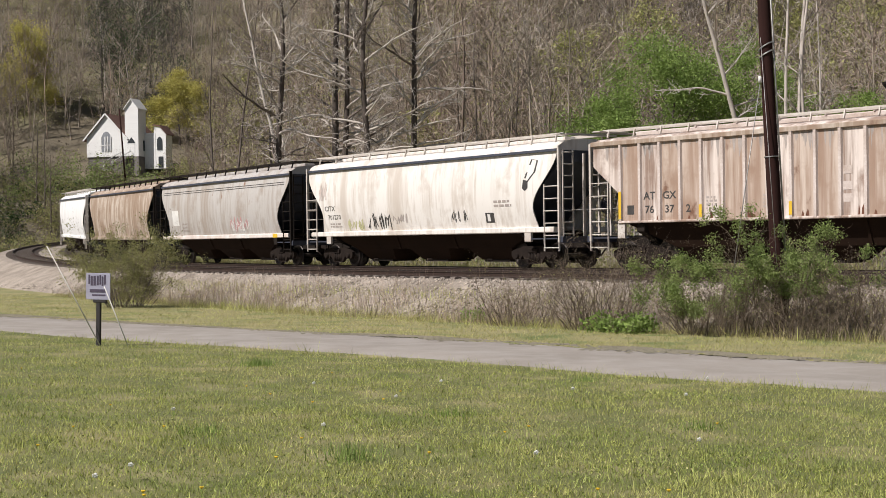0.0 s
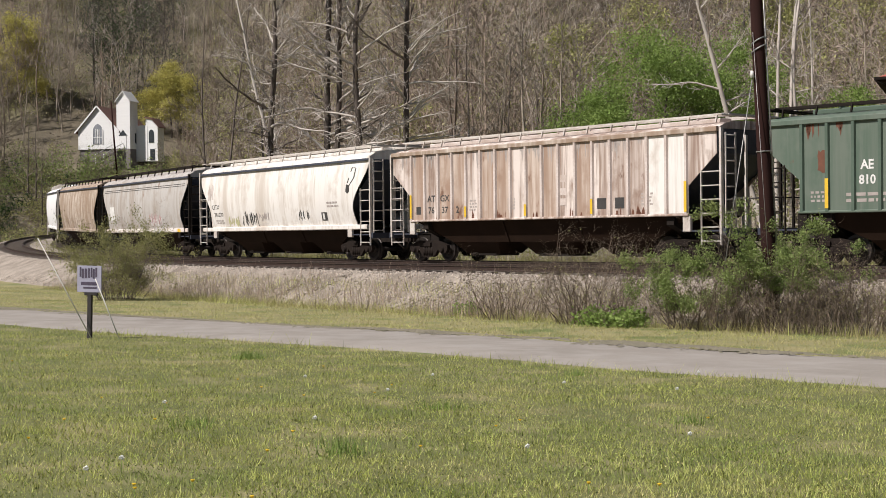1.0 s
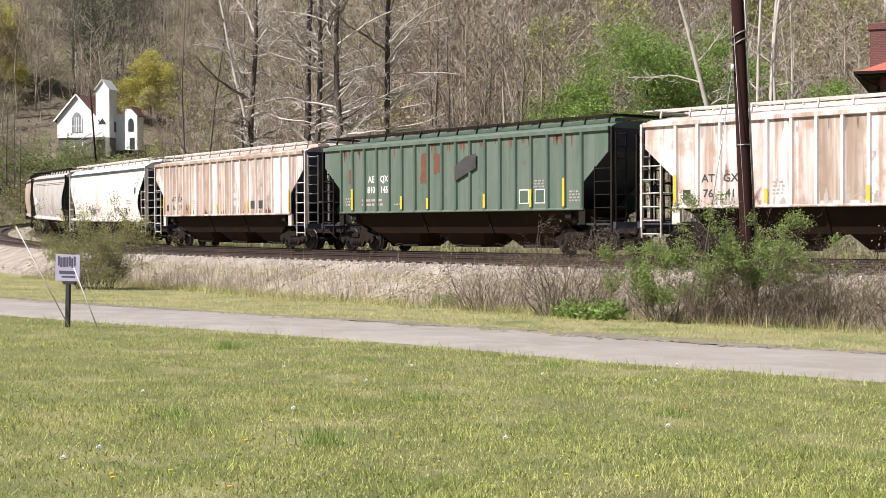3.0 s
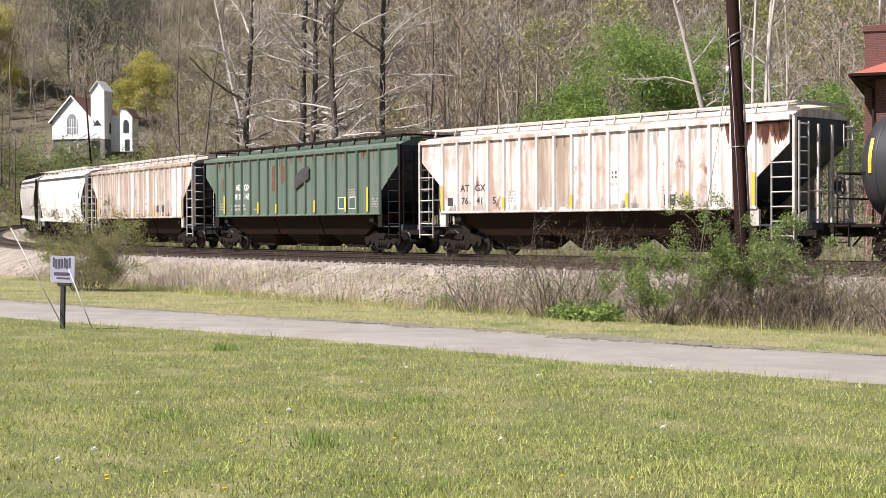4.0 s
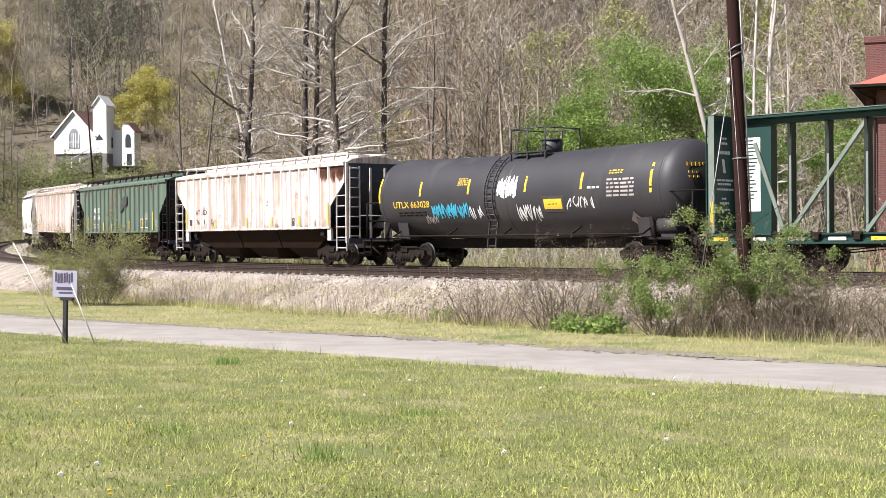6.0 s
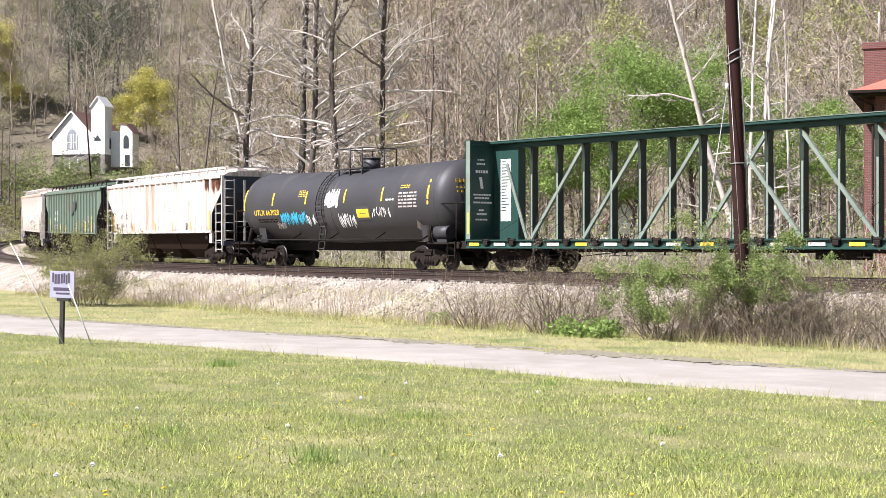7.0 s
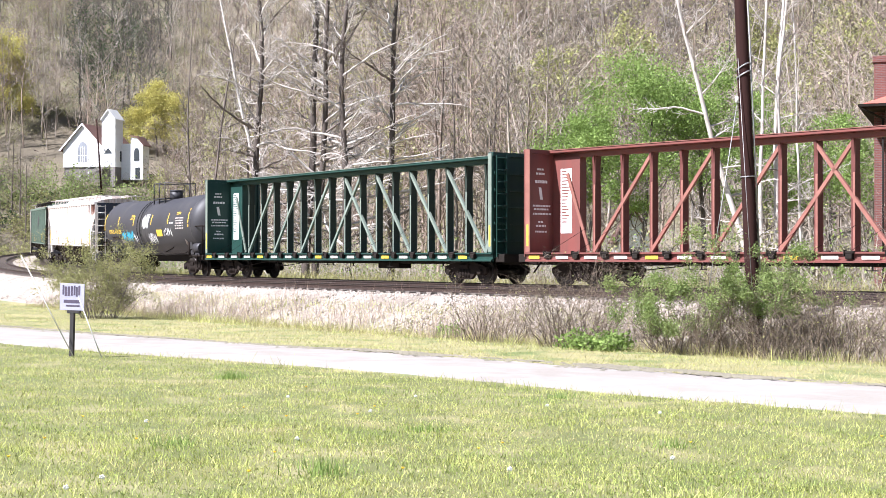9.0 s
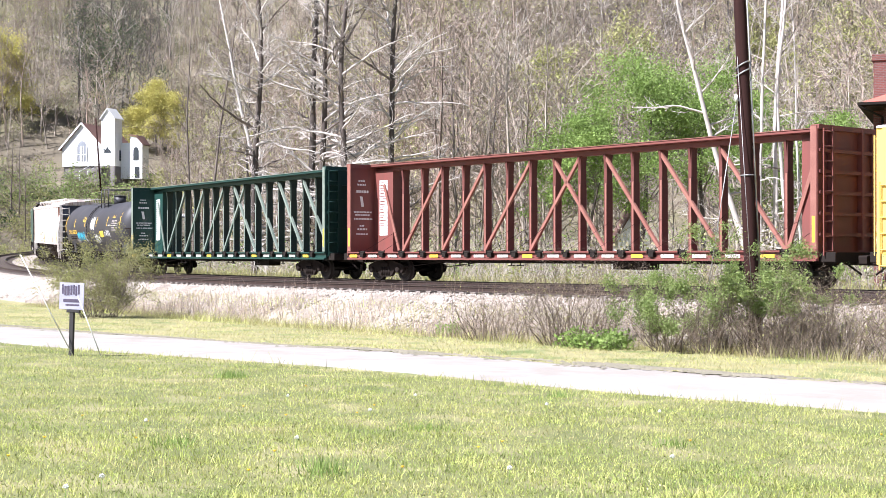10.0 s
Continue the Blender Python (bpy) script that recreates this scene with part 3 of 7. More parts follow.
def end_gear(car, X, mat, pale, zroof, top_wall):
    """Ends of a hopper car: platform, posts, ladders, brake wheel."""
    for sgn in (1, -1):
        x = sgn * X
        pl = Shape()
        pl.box(x + sgn * 0.1, 0, 1.02, 0.25, 2.9, 0.22, 0.02)
        pl.box(x - sgn * 0.75, 1.3, 1.06, 1.6, 0.25, 0.05)
        pl.box(x - sgn * 0.75, -1.3, 1.06, 1.6, 0.25, 0.05)
        part("end_sill", pl, mat, car)
        for sd in (1, -1):
            ladder(car, (x - sgn * 0.72, sd * 1.46), (x + sgn * 0.05, sd * 1.46), "x", 2.95, 0.62, pale, 6)
            po = Shape()
            po.bar((x + sgn * 0.05, sd * 1.44, 0.95), (x + sgn * 0.05, sd * 1.44, zroof), 0.11, 0.08)
            part("corner_post", po, pale, car)
            ladder(car, (x + sgn * 0.16, sd * 1.36), (x + sgn * 0.16, sd * 0.9), "y", zroof - 0.15, 1.1, pale, 8)
            st = Shape()
            st.bar((x + sgn * 0.12, sd * 0.35, 1.0), (x + sgn * 0.12, sd * 0.35, top_wall), 0.09, 0.06)
            part("end_post", st, pale, car)
        rl = Shape()
        rl.rod((x + sgn * 0.16, -0.9, 2.05), (x + sgn * 0.16, 0.9, 2.05), 0.022, None, 6)
        part("grab_rail", rl, pale, car)
    bw = Shape()
    x = -X - 0.22
    ring = [[(x + 0.02 * math.cos(b), -0.6 + (0.28 + 0.02 * math.sin(b)) * math.cos(a), 2.2 + (0.28 + 0.02 * math.sin(b)) * math.sin(a)) for b in [k * math.pi / 3 for k in range(6)]] for a in [k * math.pi / 8 for k in range(17)]]
    bw.loft(ring, True, True, False)
    for k in range(3):
        a = k * math.pi / 3
        bw.rod((x, -0.6 - 0.28 * math.cos(a), 2.2 - 0.28 * math.sin(a)), (x, -0.6 + 0.28 * math.cos(a), 2.2 + 0.28 * math.sin(a)), 0.015, None, 5)
    bw.box(x + 0.14, -0.6, 2.2, 0.2, 0.22, 0.3, 0.03)
    part("brake_wheel", bw, mat, car)


def bays(car, sill, z0, rounded):
    """Discharge hoppers between the trucks."""
    w = 1.2 if rounded else 1.3
    low = 0.74
    tub = Shape().loft([[(-sill, -w, z0), (sill, -w, z0), (sill, w, z0), (-sill, w, z0)],
                        [(-5.1, -0.95, low), (5.1, -0.95, low), (5.1, 0.95, low), (-5.1, 0.95, low)]], True, False)
    part("hopper_tub", tub, P_BAY, car, "brown grimy sloping hopper bottom")
    for x in (-3.8, 0.0, 3.8):
        a, b = (x - 1.3, x + 1.3)
        bay = Shape().loft([[(a, -0.95, low), (b, -0.95, low), (b, 0.95, low), (a, 0.95, low)],
                            [(x - 0.92, -0.55, 0.30), (x + 0.92, -0.55, 0.30), (x + 0.92, 0.55, 0.30), (x - 0.92, 0.55, 0.30)]], True, False)
        part("hopper_bay", bay, P_BAY, car, "brown grimy discharge hopper")
    for x in (-3.8, 0.0, 3.8):
        gate = Shape()
        gate.box(x, 0, 0.27, 1.5, 1.15, 0.09, 0.01)
        gate.rod((x + 0.3, -0.8, 0.3), (x + 0.3, 0.8, 0.3), 0.04, None, 8)
        part("outlet_gate", gate, P_DARK, car)
    for x in (-1.9, 1.9):
        for sd in (1, -1):
            part("bay_rib", Shape().bar((x, sd * 0.97, low), (x, sd * (w + 0.02), z0), 0.09, 0.05), P_BAY, car)


def ribbed_hopper(label, paint, ribs, gear, pale, center, edge=None):
    """A covered hopper with posts outside its sides."""
    car = thing("covered_hopper_car", label, "freight car", group="cars of the train")
    Zt, Zb, W = 4.19, 1.57, 1.47
    side_outline = [(-8.15, Zt), (-8.15, 3.42), (-7.0, 2.45), (-7.0, Zb), (7.0, Zb), (7.0, 2.45), (8.15, 3.42), (8.15, Zt)]
    for sd in (1, -1):
        part("side_sheet", Shape().prism(side_outline, sd * (W - 0.03), sd * W), paint, car)
        sill = Shape()
        sill.box(0, sd * (W + 0.02), Zb - 0.01, 14.1, 0.1, 0.08, 0.02)
        part("side_sill", sill, paint, car)
        eave = Shape().box(0, sd * (W + 0.02), Zt - 0.03, 16.4, 0.12, 0.16, 0.02)
        part("eave", eave, edge or paint, car)
    rib = Shape()
    rib.prism([(-0.075, W), (-0.045, W + 0.075), (0.045, W + 0.075), (0.075, W)], Zb, Zt - 0.1, "z")
    rib_mesh = rib.mesh("side_post", ribs)
    for k in range(18):
        x = -6.95 + 13.9 * k / 17
        part("side_post", rib_mesh, None, car, "", pose(x, 0, 0))
        part("side_post", rib_mesh, None, car, "", pose(x, 0, 0, 0, 0, 180))
    ring = [(-W, Zt), (-1.15, 4.33), (-0.6, 4.43), (0, 4.46), (0.6, 4.43), (1.15, 4.33), (W, Zt)]
    part("roof", Shape().prism(ring, -8.2, 8.2, "x"), paint, car)
    hatch = Shape()
    hatch.box(0, 0, 4.52, 14.6, 0.56, 0.16, 0.03)
    for k in range(9):
        hatch.box(-6.4 + 1.6 * k, 0, 4.62, 0.06, 0.62, 0.06)
    part("hatch_cover", hatch, ribs, car)
    for sgn in (1, -1):
        ends = Shape()
        ends.prism([(sgn * 8.1, Zt - 0.01), (sgn * 8.16, Zt - 0.01), (sgn * 8.16, 3.42), (sgn * 5.66, 1.62), (sgn * 5.5, 1.62)], -W + 0.04, W - 0.04)
        part("end_slope_sheet", ends, gear, car)
    roof_walk(car, 8.1, 4.64, pale, 0.78, 0.5, 15, 0.26)
    end_gear(car, 8.25, gear, pale, 4.2, 4.0)
    bays(car, 6.9, Zb - 0.03, False)
    underframe(car, 9.0, 8.5, 8.3)
    for sgn in (1, -1):
        bl = Shape().prism([(-1.4, 1.5), (-1.4, 1.25), (-0.4, 0.8), (0.4, 0.8), (1.4, 1.25), (1.4, 1.5)], sgn * 6.2 - 0.15, sgn * 6.2 + 0.15, "x")
        part("bolster", bl, P_DARK, car)
        for y in (1.44, -1.44):
            part("jacking_pad", Shape().box(sgn * 6.95, y, 1.28, 0.3, 0.1, 0.5, 0.02), pale, car)
    add_trucks(car, 6.45)
    CARS.append((car, center, 6.45))
    return car, (lambda x, z: W)


def round_hopper(label, paint, roofpaint, gear, pale, center, skirt=None):
    """A covered hopper with smooth bulging sides."""
    car = thing("covered_hopper_car", label, "freight car", group="cars of the train")
    Zt, Zb = 4.1, 1.42

    def skin(x, z):
        t = min(max((z - Zb) / (Zt - Zb), 0), 1)
        return 1.28 + 0.27 * math.sin(math.pi * min(1, t * 0.82 + 0.06)) ** 0.8

    def end_at(z):
        return 6.95 + 1.22 * float(smooth01(2.1, 4.0, z)) + 0.15 * float(smooth01(2.1, 1.4, z))
    for sd in (1, -1):
        rows = 18
        rings = []
        for j in range(rows + 1):
            z = Zb + (Zt - Zb) * j / rows
            e = end_at(z)
            rings.append([(-e + 2 * e * i / 16, sd * skin(0, z), z) for i in range(17)])
        inner = [[(x, y - sd * 0.03, z) for x, y, z in r] for r in rings]
        sh = Shape().loft(rings, False, True, False).loft(inner, False, True, False)
        part("side_sheet", sh, paint, car)
        sill = Shape().box(0, sd * 1.36, Zb - 0.05, 16.0, 0.2, 0.2, 0.03)
        part("side_sill", sill, skirt or paint, car)
        eave = Shape().prism([(sd * 1.36, Zt - 0.03), (sd * 1.50, Zt - 0.03), (sd * 1.48, Zt + 0.06), (sd * 1.36, Zt + 0.06)], -8.2, 8.2, "x")
        part("eave", eave, gear, car)
    roof = [(-1.42, Zt + 0.02), (-1.36, Zt + 0.16), (-1.1, Zt + 0.32), (-0.55, Zt + 0.42), (0, Zt + 0.44), (0.55, Zt + 0.42), (1.1, Zt + 0.32), (1.36, Zt + 0.16), (1.42, Zt + 0.02)]
    part("roof", Shape().prism(roof, -8.2, 8.2, "x"), roofpaint, car)
    hatch = Shape().box(0, 0, Zt + 0.5, 14.6, 0.5, 0.14, 0.03)
    part("hatch_cover", hatch, roofpaint, car)
    for sgn in (1, -1):
        e = Shape()
        e.prism([(sgn * 8.12, Zt + 0.1), (sgn * 8.18, Zt + 0.1), (sgn * 8.18, 3.7), (sgn * 5.4, 1.5), (sgn * 5.25, 1.5)], -1.26, 1.26)
        part("end_slope_sheet", e, gear, car)
    roof_walk(car, 8.1, Zt + 0.6, pale, 0.8, 0.5, 13, 0.3)
    end_gear(car, 8.25, gear, pale, 4.25, 4.0)
    bays(car, 6.7, Zb - 0.1, True)
    underframe(car, 9.0, 8.5, 8.3)
    for sgn in (1, -1):
        bl = Shape().prism([(-1.35, 1.35), (-1.35, 1.15), (-0.4, 0.8), (0.4, 0.8), (1.35, 1.15), (1.35, 1.35)], sgn * 6.3 - 0.15, sgn * 6.3 + 0.15, "x")
        part("bolster", bl, P_DARK, car)
        for y in (1.4, -1.4):
            part("jacking_pad", Shape().box(sgn * 6.6, y, 1.12, 0.34, 0.1, 0.34, 0.02), pale, car)
    add_trucks(car, 6.45)
    CARS.append((car, center, 6.45))
    return car, skin


def runs(car, skin, n, x0, x1, z, l0, l1, mat, seed, wide):
    """Rust and dirt that has run down (or splashed up) from an edge in thin uneven tongues."""
    rng = random.Random(seed)
    sh = Shape()
    for _ in range(n):
        x, ln, w = rng.uniform(x0, x1), rng.uniform(l0, l1), rng.uniform(0.02, 0.12) * (0.4 + wide)
        if abs(x) > 7.0 and z - ln < 3.42 + (8.15 - abs(x)) * -0.84:
            ln = max(0.1, z - 3.5)
        sh.add([(x - w, 0, z), (x + w, 0, z), (x + w * 0.7, 0, z - ln * 0.5), (x + rng.uniform(-0.3, 0.3) * w, 0, z - ln), (x - w * 0.8, 0, z - ln * 0.6)], [(0, 1, 2, 3, 4)])
    return tagged(part("rust_staining", lay(sh, skin, 0.004 + 0.0007 * (seed % 5)), mat, car), kind="stuff")


def rib_stripes(car, skin, at, h=0.42):
    for x, hh in at:
        mark(car, skin, x, 1.66 + hh / 2, 0.11, hh, P_SIGNYELLOW, "reflective_stripe", 0.083)


# ---------------------------------------------------------------- the tank car
def tank_car(center):
    car = thing("tank_car", "black tank car with yellow marks and sprayed graffiti", "tank car", group="cars of the train")
    R0, ZC, HALF = 1.53, 2.67, 7.95

    def sag(x):
        return -0.13 * (1 - min(1, abs(x) / 7.0))

    def skin(x, z):
        dz = z - ZC - sag(x)
        return math.sqrt(max(R0 * R0 - dz * dz, 0.01))
    rings = []
    stations = [-HALF + 0.8 * (1 - math.cos(a)) for a in [k * math.pi / 14 for k in range(8)]] + [-5.0, -2.5, -0.25, 0.25, 2.5, 5.0]
    stations += [HALF - 0.8 * (1 - math.cos(a)) for a in [k * math.pi / 14 for k in range(7, -1, -1)]]
    for x in stations:
        e = min(1, (HALF - abs(x)) / 0.8)
        r = R0 * math.sqrt(max(0.0004, 1 - (1 - e) ** 2))
        rings.append([(x, r * math.cos(a), ZC + sag(x) + r * math.sin(a)) for a in [2 * math.pi * k / 48 for k in range(48)]])
    part("tank_shell", Shape().loft(rings), P_BLACK, car)
    for x in (-7.1, 7.1, 0.0):
        band = [[(x + dx, (R0 + dr) * math.cos(a), ZC + sag(x) + (R0 + dr) * math.sin(a)) for dx, dr in ((-0.04, 0.004), (-0.03, 0.012), (0.03, 0.012), (0.04, 0.004))] for a in [2 * math.pi * k / 48 for k in range(49)]]
        part("weld_band", Shape().loft(band, False, True, False), P_BLACK, car)
    # manway, platform and rails
    top = ZC + R0 - 0.12
    dome = Shape().rod((-0.8, 0, top - 0.1), (-0.8, 0, top + 0.44), 0.36, None, 20).rod((-0.8, 0, top + 0.44), (-0.8, 0, top + 0.49), 0.40, 0.34, 20)
    part("manway_dome", dome, P_BLACK, car)
    pf = Shape()
    for sd in (1, -1):
        pf.box(-0.48, sd * 0.68, top + 0.02, 1.9, 0.4, 0.05)
        for x in (-1.35, -0.45, 0.4):
            pf.bar((x, sd * 0.85, top - 0.3), (x, sd * 0.85, top + 0.02), 0.06, 0.06)
    part("platform", pf, P_BLACK, car)
    rl = Shape()
    for sd in (1, -1):
        for x in (-1.35, -0.45, 0.4):
            rl.rod((x, sd * 0.85, top), (x, sd * 0.85, top + 0.85), 0.028, None, 6)
        for z in (0.85,):
            rl.rod((-1.35, sd * 0.85, top + z), (0.4, sd * 0.85, top + z), 0.024, None, 6)
    for x in (-1.35, 0.4):
        for z in (0.85,):
            rl.rod((x, -0.85, top + z), (x, 0.85, top + z), 0.024, None, 6)
    part("safety_railing", rl, P_BLACK, car)
    for sd in (1, -1):
        ld = Shape()
        for x in (0.55, 0.98):
            for k in range(9):
                a0, a1 = [(-35 + 10.5 * q) * math.pi / 180 for q in (k, k + 1)]
                r = R0 + 0.12
                ld.bar((x, sd * r * math.cos(a0), ZC - 0.12 + r * math.sin(a0)), (x, sd * r * math.cos(a1), ZC - 0.12 + r * math.sin(a1)), 0.05, 0.04)
            ld.bar((x, sd * 1.48, 0.75), (x, sd * 1.36, 1.7), 0.05, 0.04)
        for k in range(13):
            a = (-38 + 7.6 * k) * math.pi / 180
            r = R0 + 0.12
            ld.rod((0.55, sd * r * math.cos(a), ZC - 0.12 + r * math.sin(a)), (0.98, sd * r * math.cos(a), ZC - 0.12 + r * math.sin(a)), 0.02, None, 6)
        for z in (0.8, 1.1, 1.4):
            ld.rod((0.55, sd * 1.45, z), (0.98, sd * 1.45, z), 0.02, None, 6)
        part("ladder", ld, P_BLACK, car)
        wk = Shape().rod((-6.4, sd * 1.5, 1.18), (6.4, sd * 1.5, 1.18), 0.03, None, 6)
        for x in (-6.4, -3.2, 0.2, 3.2, 6.4):
            wk.bar((x, sd * 1.5, 1.18), (x, sd * 1.0, 1.45), 0.05, 0.05)
        part("side_rail", wk, P_DARK, car)
    for sgn in (1, -1):
        x = sgn * 6.2
        sd = Shape()
        sd.prism([(-1.25, 2.0), (-1.1, 1.1), (-0.35, 1.0), (0.35, 1.0), (1.1, 1.1), (1.25, 2.0), (0.9, 1.5), (0, 1.2), (-0.9, 1.5)], x - 0.3, x + 0.3, "x")
        part("saddle", sd, P_BLACK, car)
        st = Shape().box(sgn * 7.55, 0, 1.02, 2.0, 2.8, 0.08, 0.02).box(sgn * 8.4, 0, 0.95, 0.2, 2.8, 0.25, 0.02)
        part("stub_sill", st, P_DARK, car)
        for y in (-1.35, 1.35):
            er = Shape().rod((sgn * 8.3, y, 1.0), (sgn * 8.3, y, 2.5), 0.028, None, 6).rod((sgn * 8.3, y, 2.5), (sgn * 6.9, y * 1.05, 2.5), 0.028, None, 6)
            part("end_railing", er, P_FRAME, car)
            part("saddle_stay", Shape().rod((sgn * 6.9, y * 1.1, 1.05), (sgn * 6.7, y * 1.08, 1.7), 0.07, None, 6), P_FRAME, car)
        for z in (1.8, 2.5):
            part("end_railing", Shape().rod((sgn * 8.3, -1.35, z), (sgn * 8.3, 1.35, z), 0.028, None, 6), P_FRAME, car)
        ladder(car, (sgn * 7.9, 1.45), (sgn * 8.35, 1.45), "x", 1.1, 0.45, P_FRAME, 2)
    ar = Shape().rod((-7.6, 1.05, 1.42), (-6.75, 1.05, 1.42), 0.26, None, 14)
    ar.box(-7.2, 1.05, 1.12, 0.6, 0.3, 0.1)
    part("air_reservoir", ar, P_BLACK, car)
    underframe(car, 8.45, 8.0, 8.0)
    for x, z, h in ((7.25, 2.95, 0.95), (4.75, 2.95, 0.55), (2.0, 2.95, 0.55), (-1.0, 2.95, 0.55), (-3.7, 2.95, 0.55), (-6.75, 2.95, 0.95)):
        mark(car, skin, x, z, 0.10, h, P_SIGNYELLOW, "reflective_stripe")
    lettering(car, skin, "UTLX 663028", 5.3, 2.36, 0.34, P_SIGNYELLOW, 0.004, 1.12)
    bars(car, skin, 5.3, 2.02, 1.7, 0.2, 2, P_BAY, 3)
    bars(car, skin, 2.35, 3.14, 0.55, 0.3, 4, P_SIGNYELLOW, 4)
    spray(car, skin, 3.1, 2.1, 2.0, 0.6, P_CYAN, 11, 12, 0.06, None)
    spray(car, skin, 3.1, 2.12, 1.9, 0.45, P_CYAN, 17, 11, 0.05, None)
    spray(car, skin, 4.3, 1.78, 0.7, 0.4, P_FADED, 12, 4, 0.04)
    spray(car, skin, 1.6, 2.0, 0.7, 0.5, P_SIGNWHITE, 13, 4, 0.04)
    spray(car, skin, -0.05, 2.9, 1.0, 0.75, P_SIGNWHITE, 14, 8, 0.07)
    spray(car, skin, -0.15, 2.8, 0.9, 0.7, P_SIGNWHITE, 24, 6, 0.10)
    spray(car, skin, -1.1, 1.95, 1.3, 0.6, P_SIGNWHITE, 15, 9, 0.035)
    mark(car, skin, -2.35, 2.22, 1.05, 0.55, P_SIGNBLACK, "placard_backing", 0.008, 0.08)
    mark(car, skin, -2.35, 2.22, 0.85, 0.34, P_SIGNYELLOW, "placard", 0.014, 0.08)
    bars(car, skin, -2.35, 2.22, 0.42, 0.045, 1, P_SIGNBLACK, 5, "placard_text", 0.02)
    spray(car, skin, -3.6, 2.25, 1.3, 0.55, P_SIGNWHITE, 16, 4, 0.035)
    bars(car, skin, -4.3, 2.72, 0.6, 0.12, 1, P_SIGNWHITE, 6)
    for k in range(5):
        bars(car, skin, -5.45, 2.95 - 0.13 * k, 1.2, 0.12, 1, P_FADED, 30 + k, "data_plate")
    bars(car, skin, -5.2, 3.2, 0.6, 0.16, 2, P_SIGNYELLOW, 8)
    d = Shape().add([(-5.9, 0, 1.9), (-6.15, 0, 1.62), (-5.9, 0, 1.34), (-5.65, 0, 1.62)], [(0, 1, 2, 3)])
    part("hazard_placard", lay(d, skin, 0.05), P_FADED, car, "grey diamond placard")
    # small marks on the rear head
    hd = Shape()
    for r, (n, z) in enumerate(((5, 3.35), (3, 3.1), (3, 2.95))):
        for k in range(n):
            y = 0.9 - 0.16 * k
            hd.box(-7.96 + 0.16 * (y * y) / 1.2 + 0.22 * (z - ZC) ** 2, y, z, 0.02, 0.10, 0.12 if r == 0 else 0.06)
    part("lettering", hd, P_SIGNYELLOW, car)
    add_trucks(car, 6.2)
    CARS.append((car, center, 6.2))


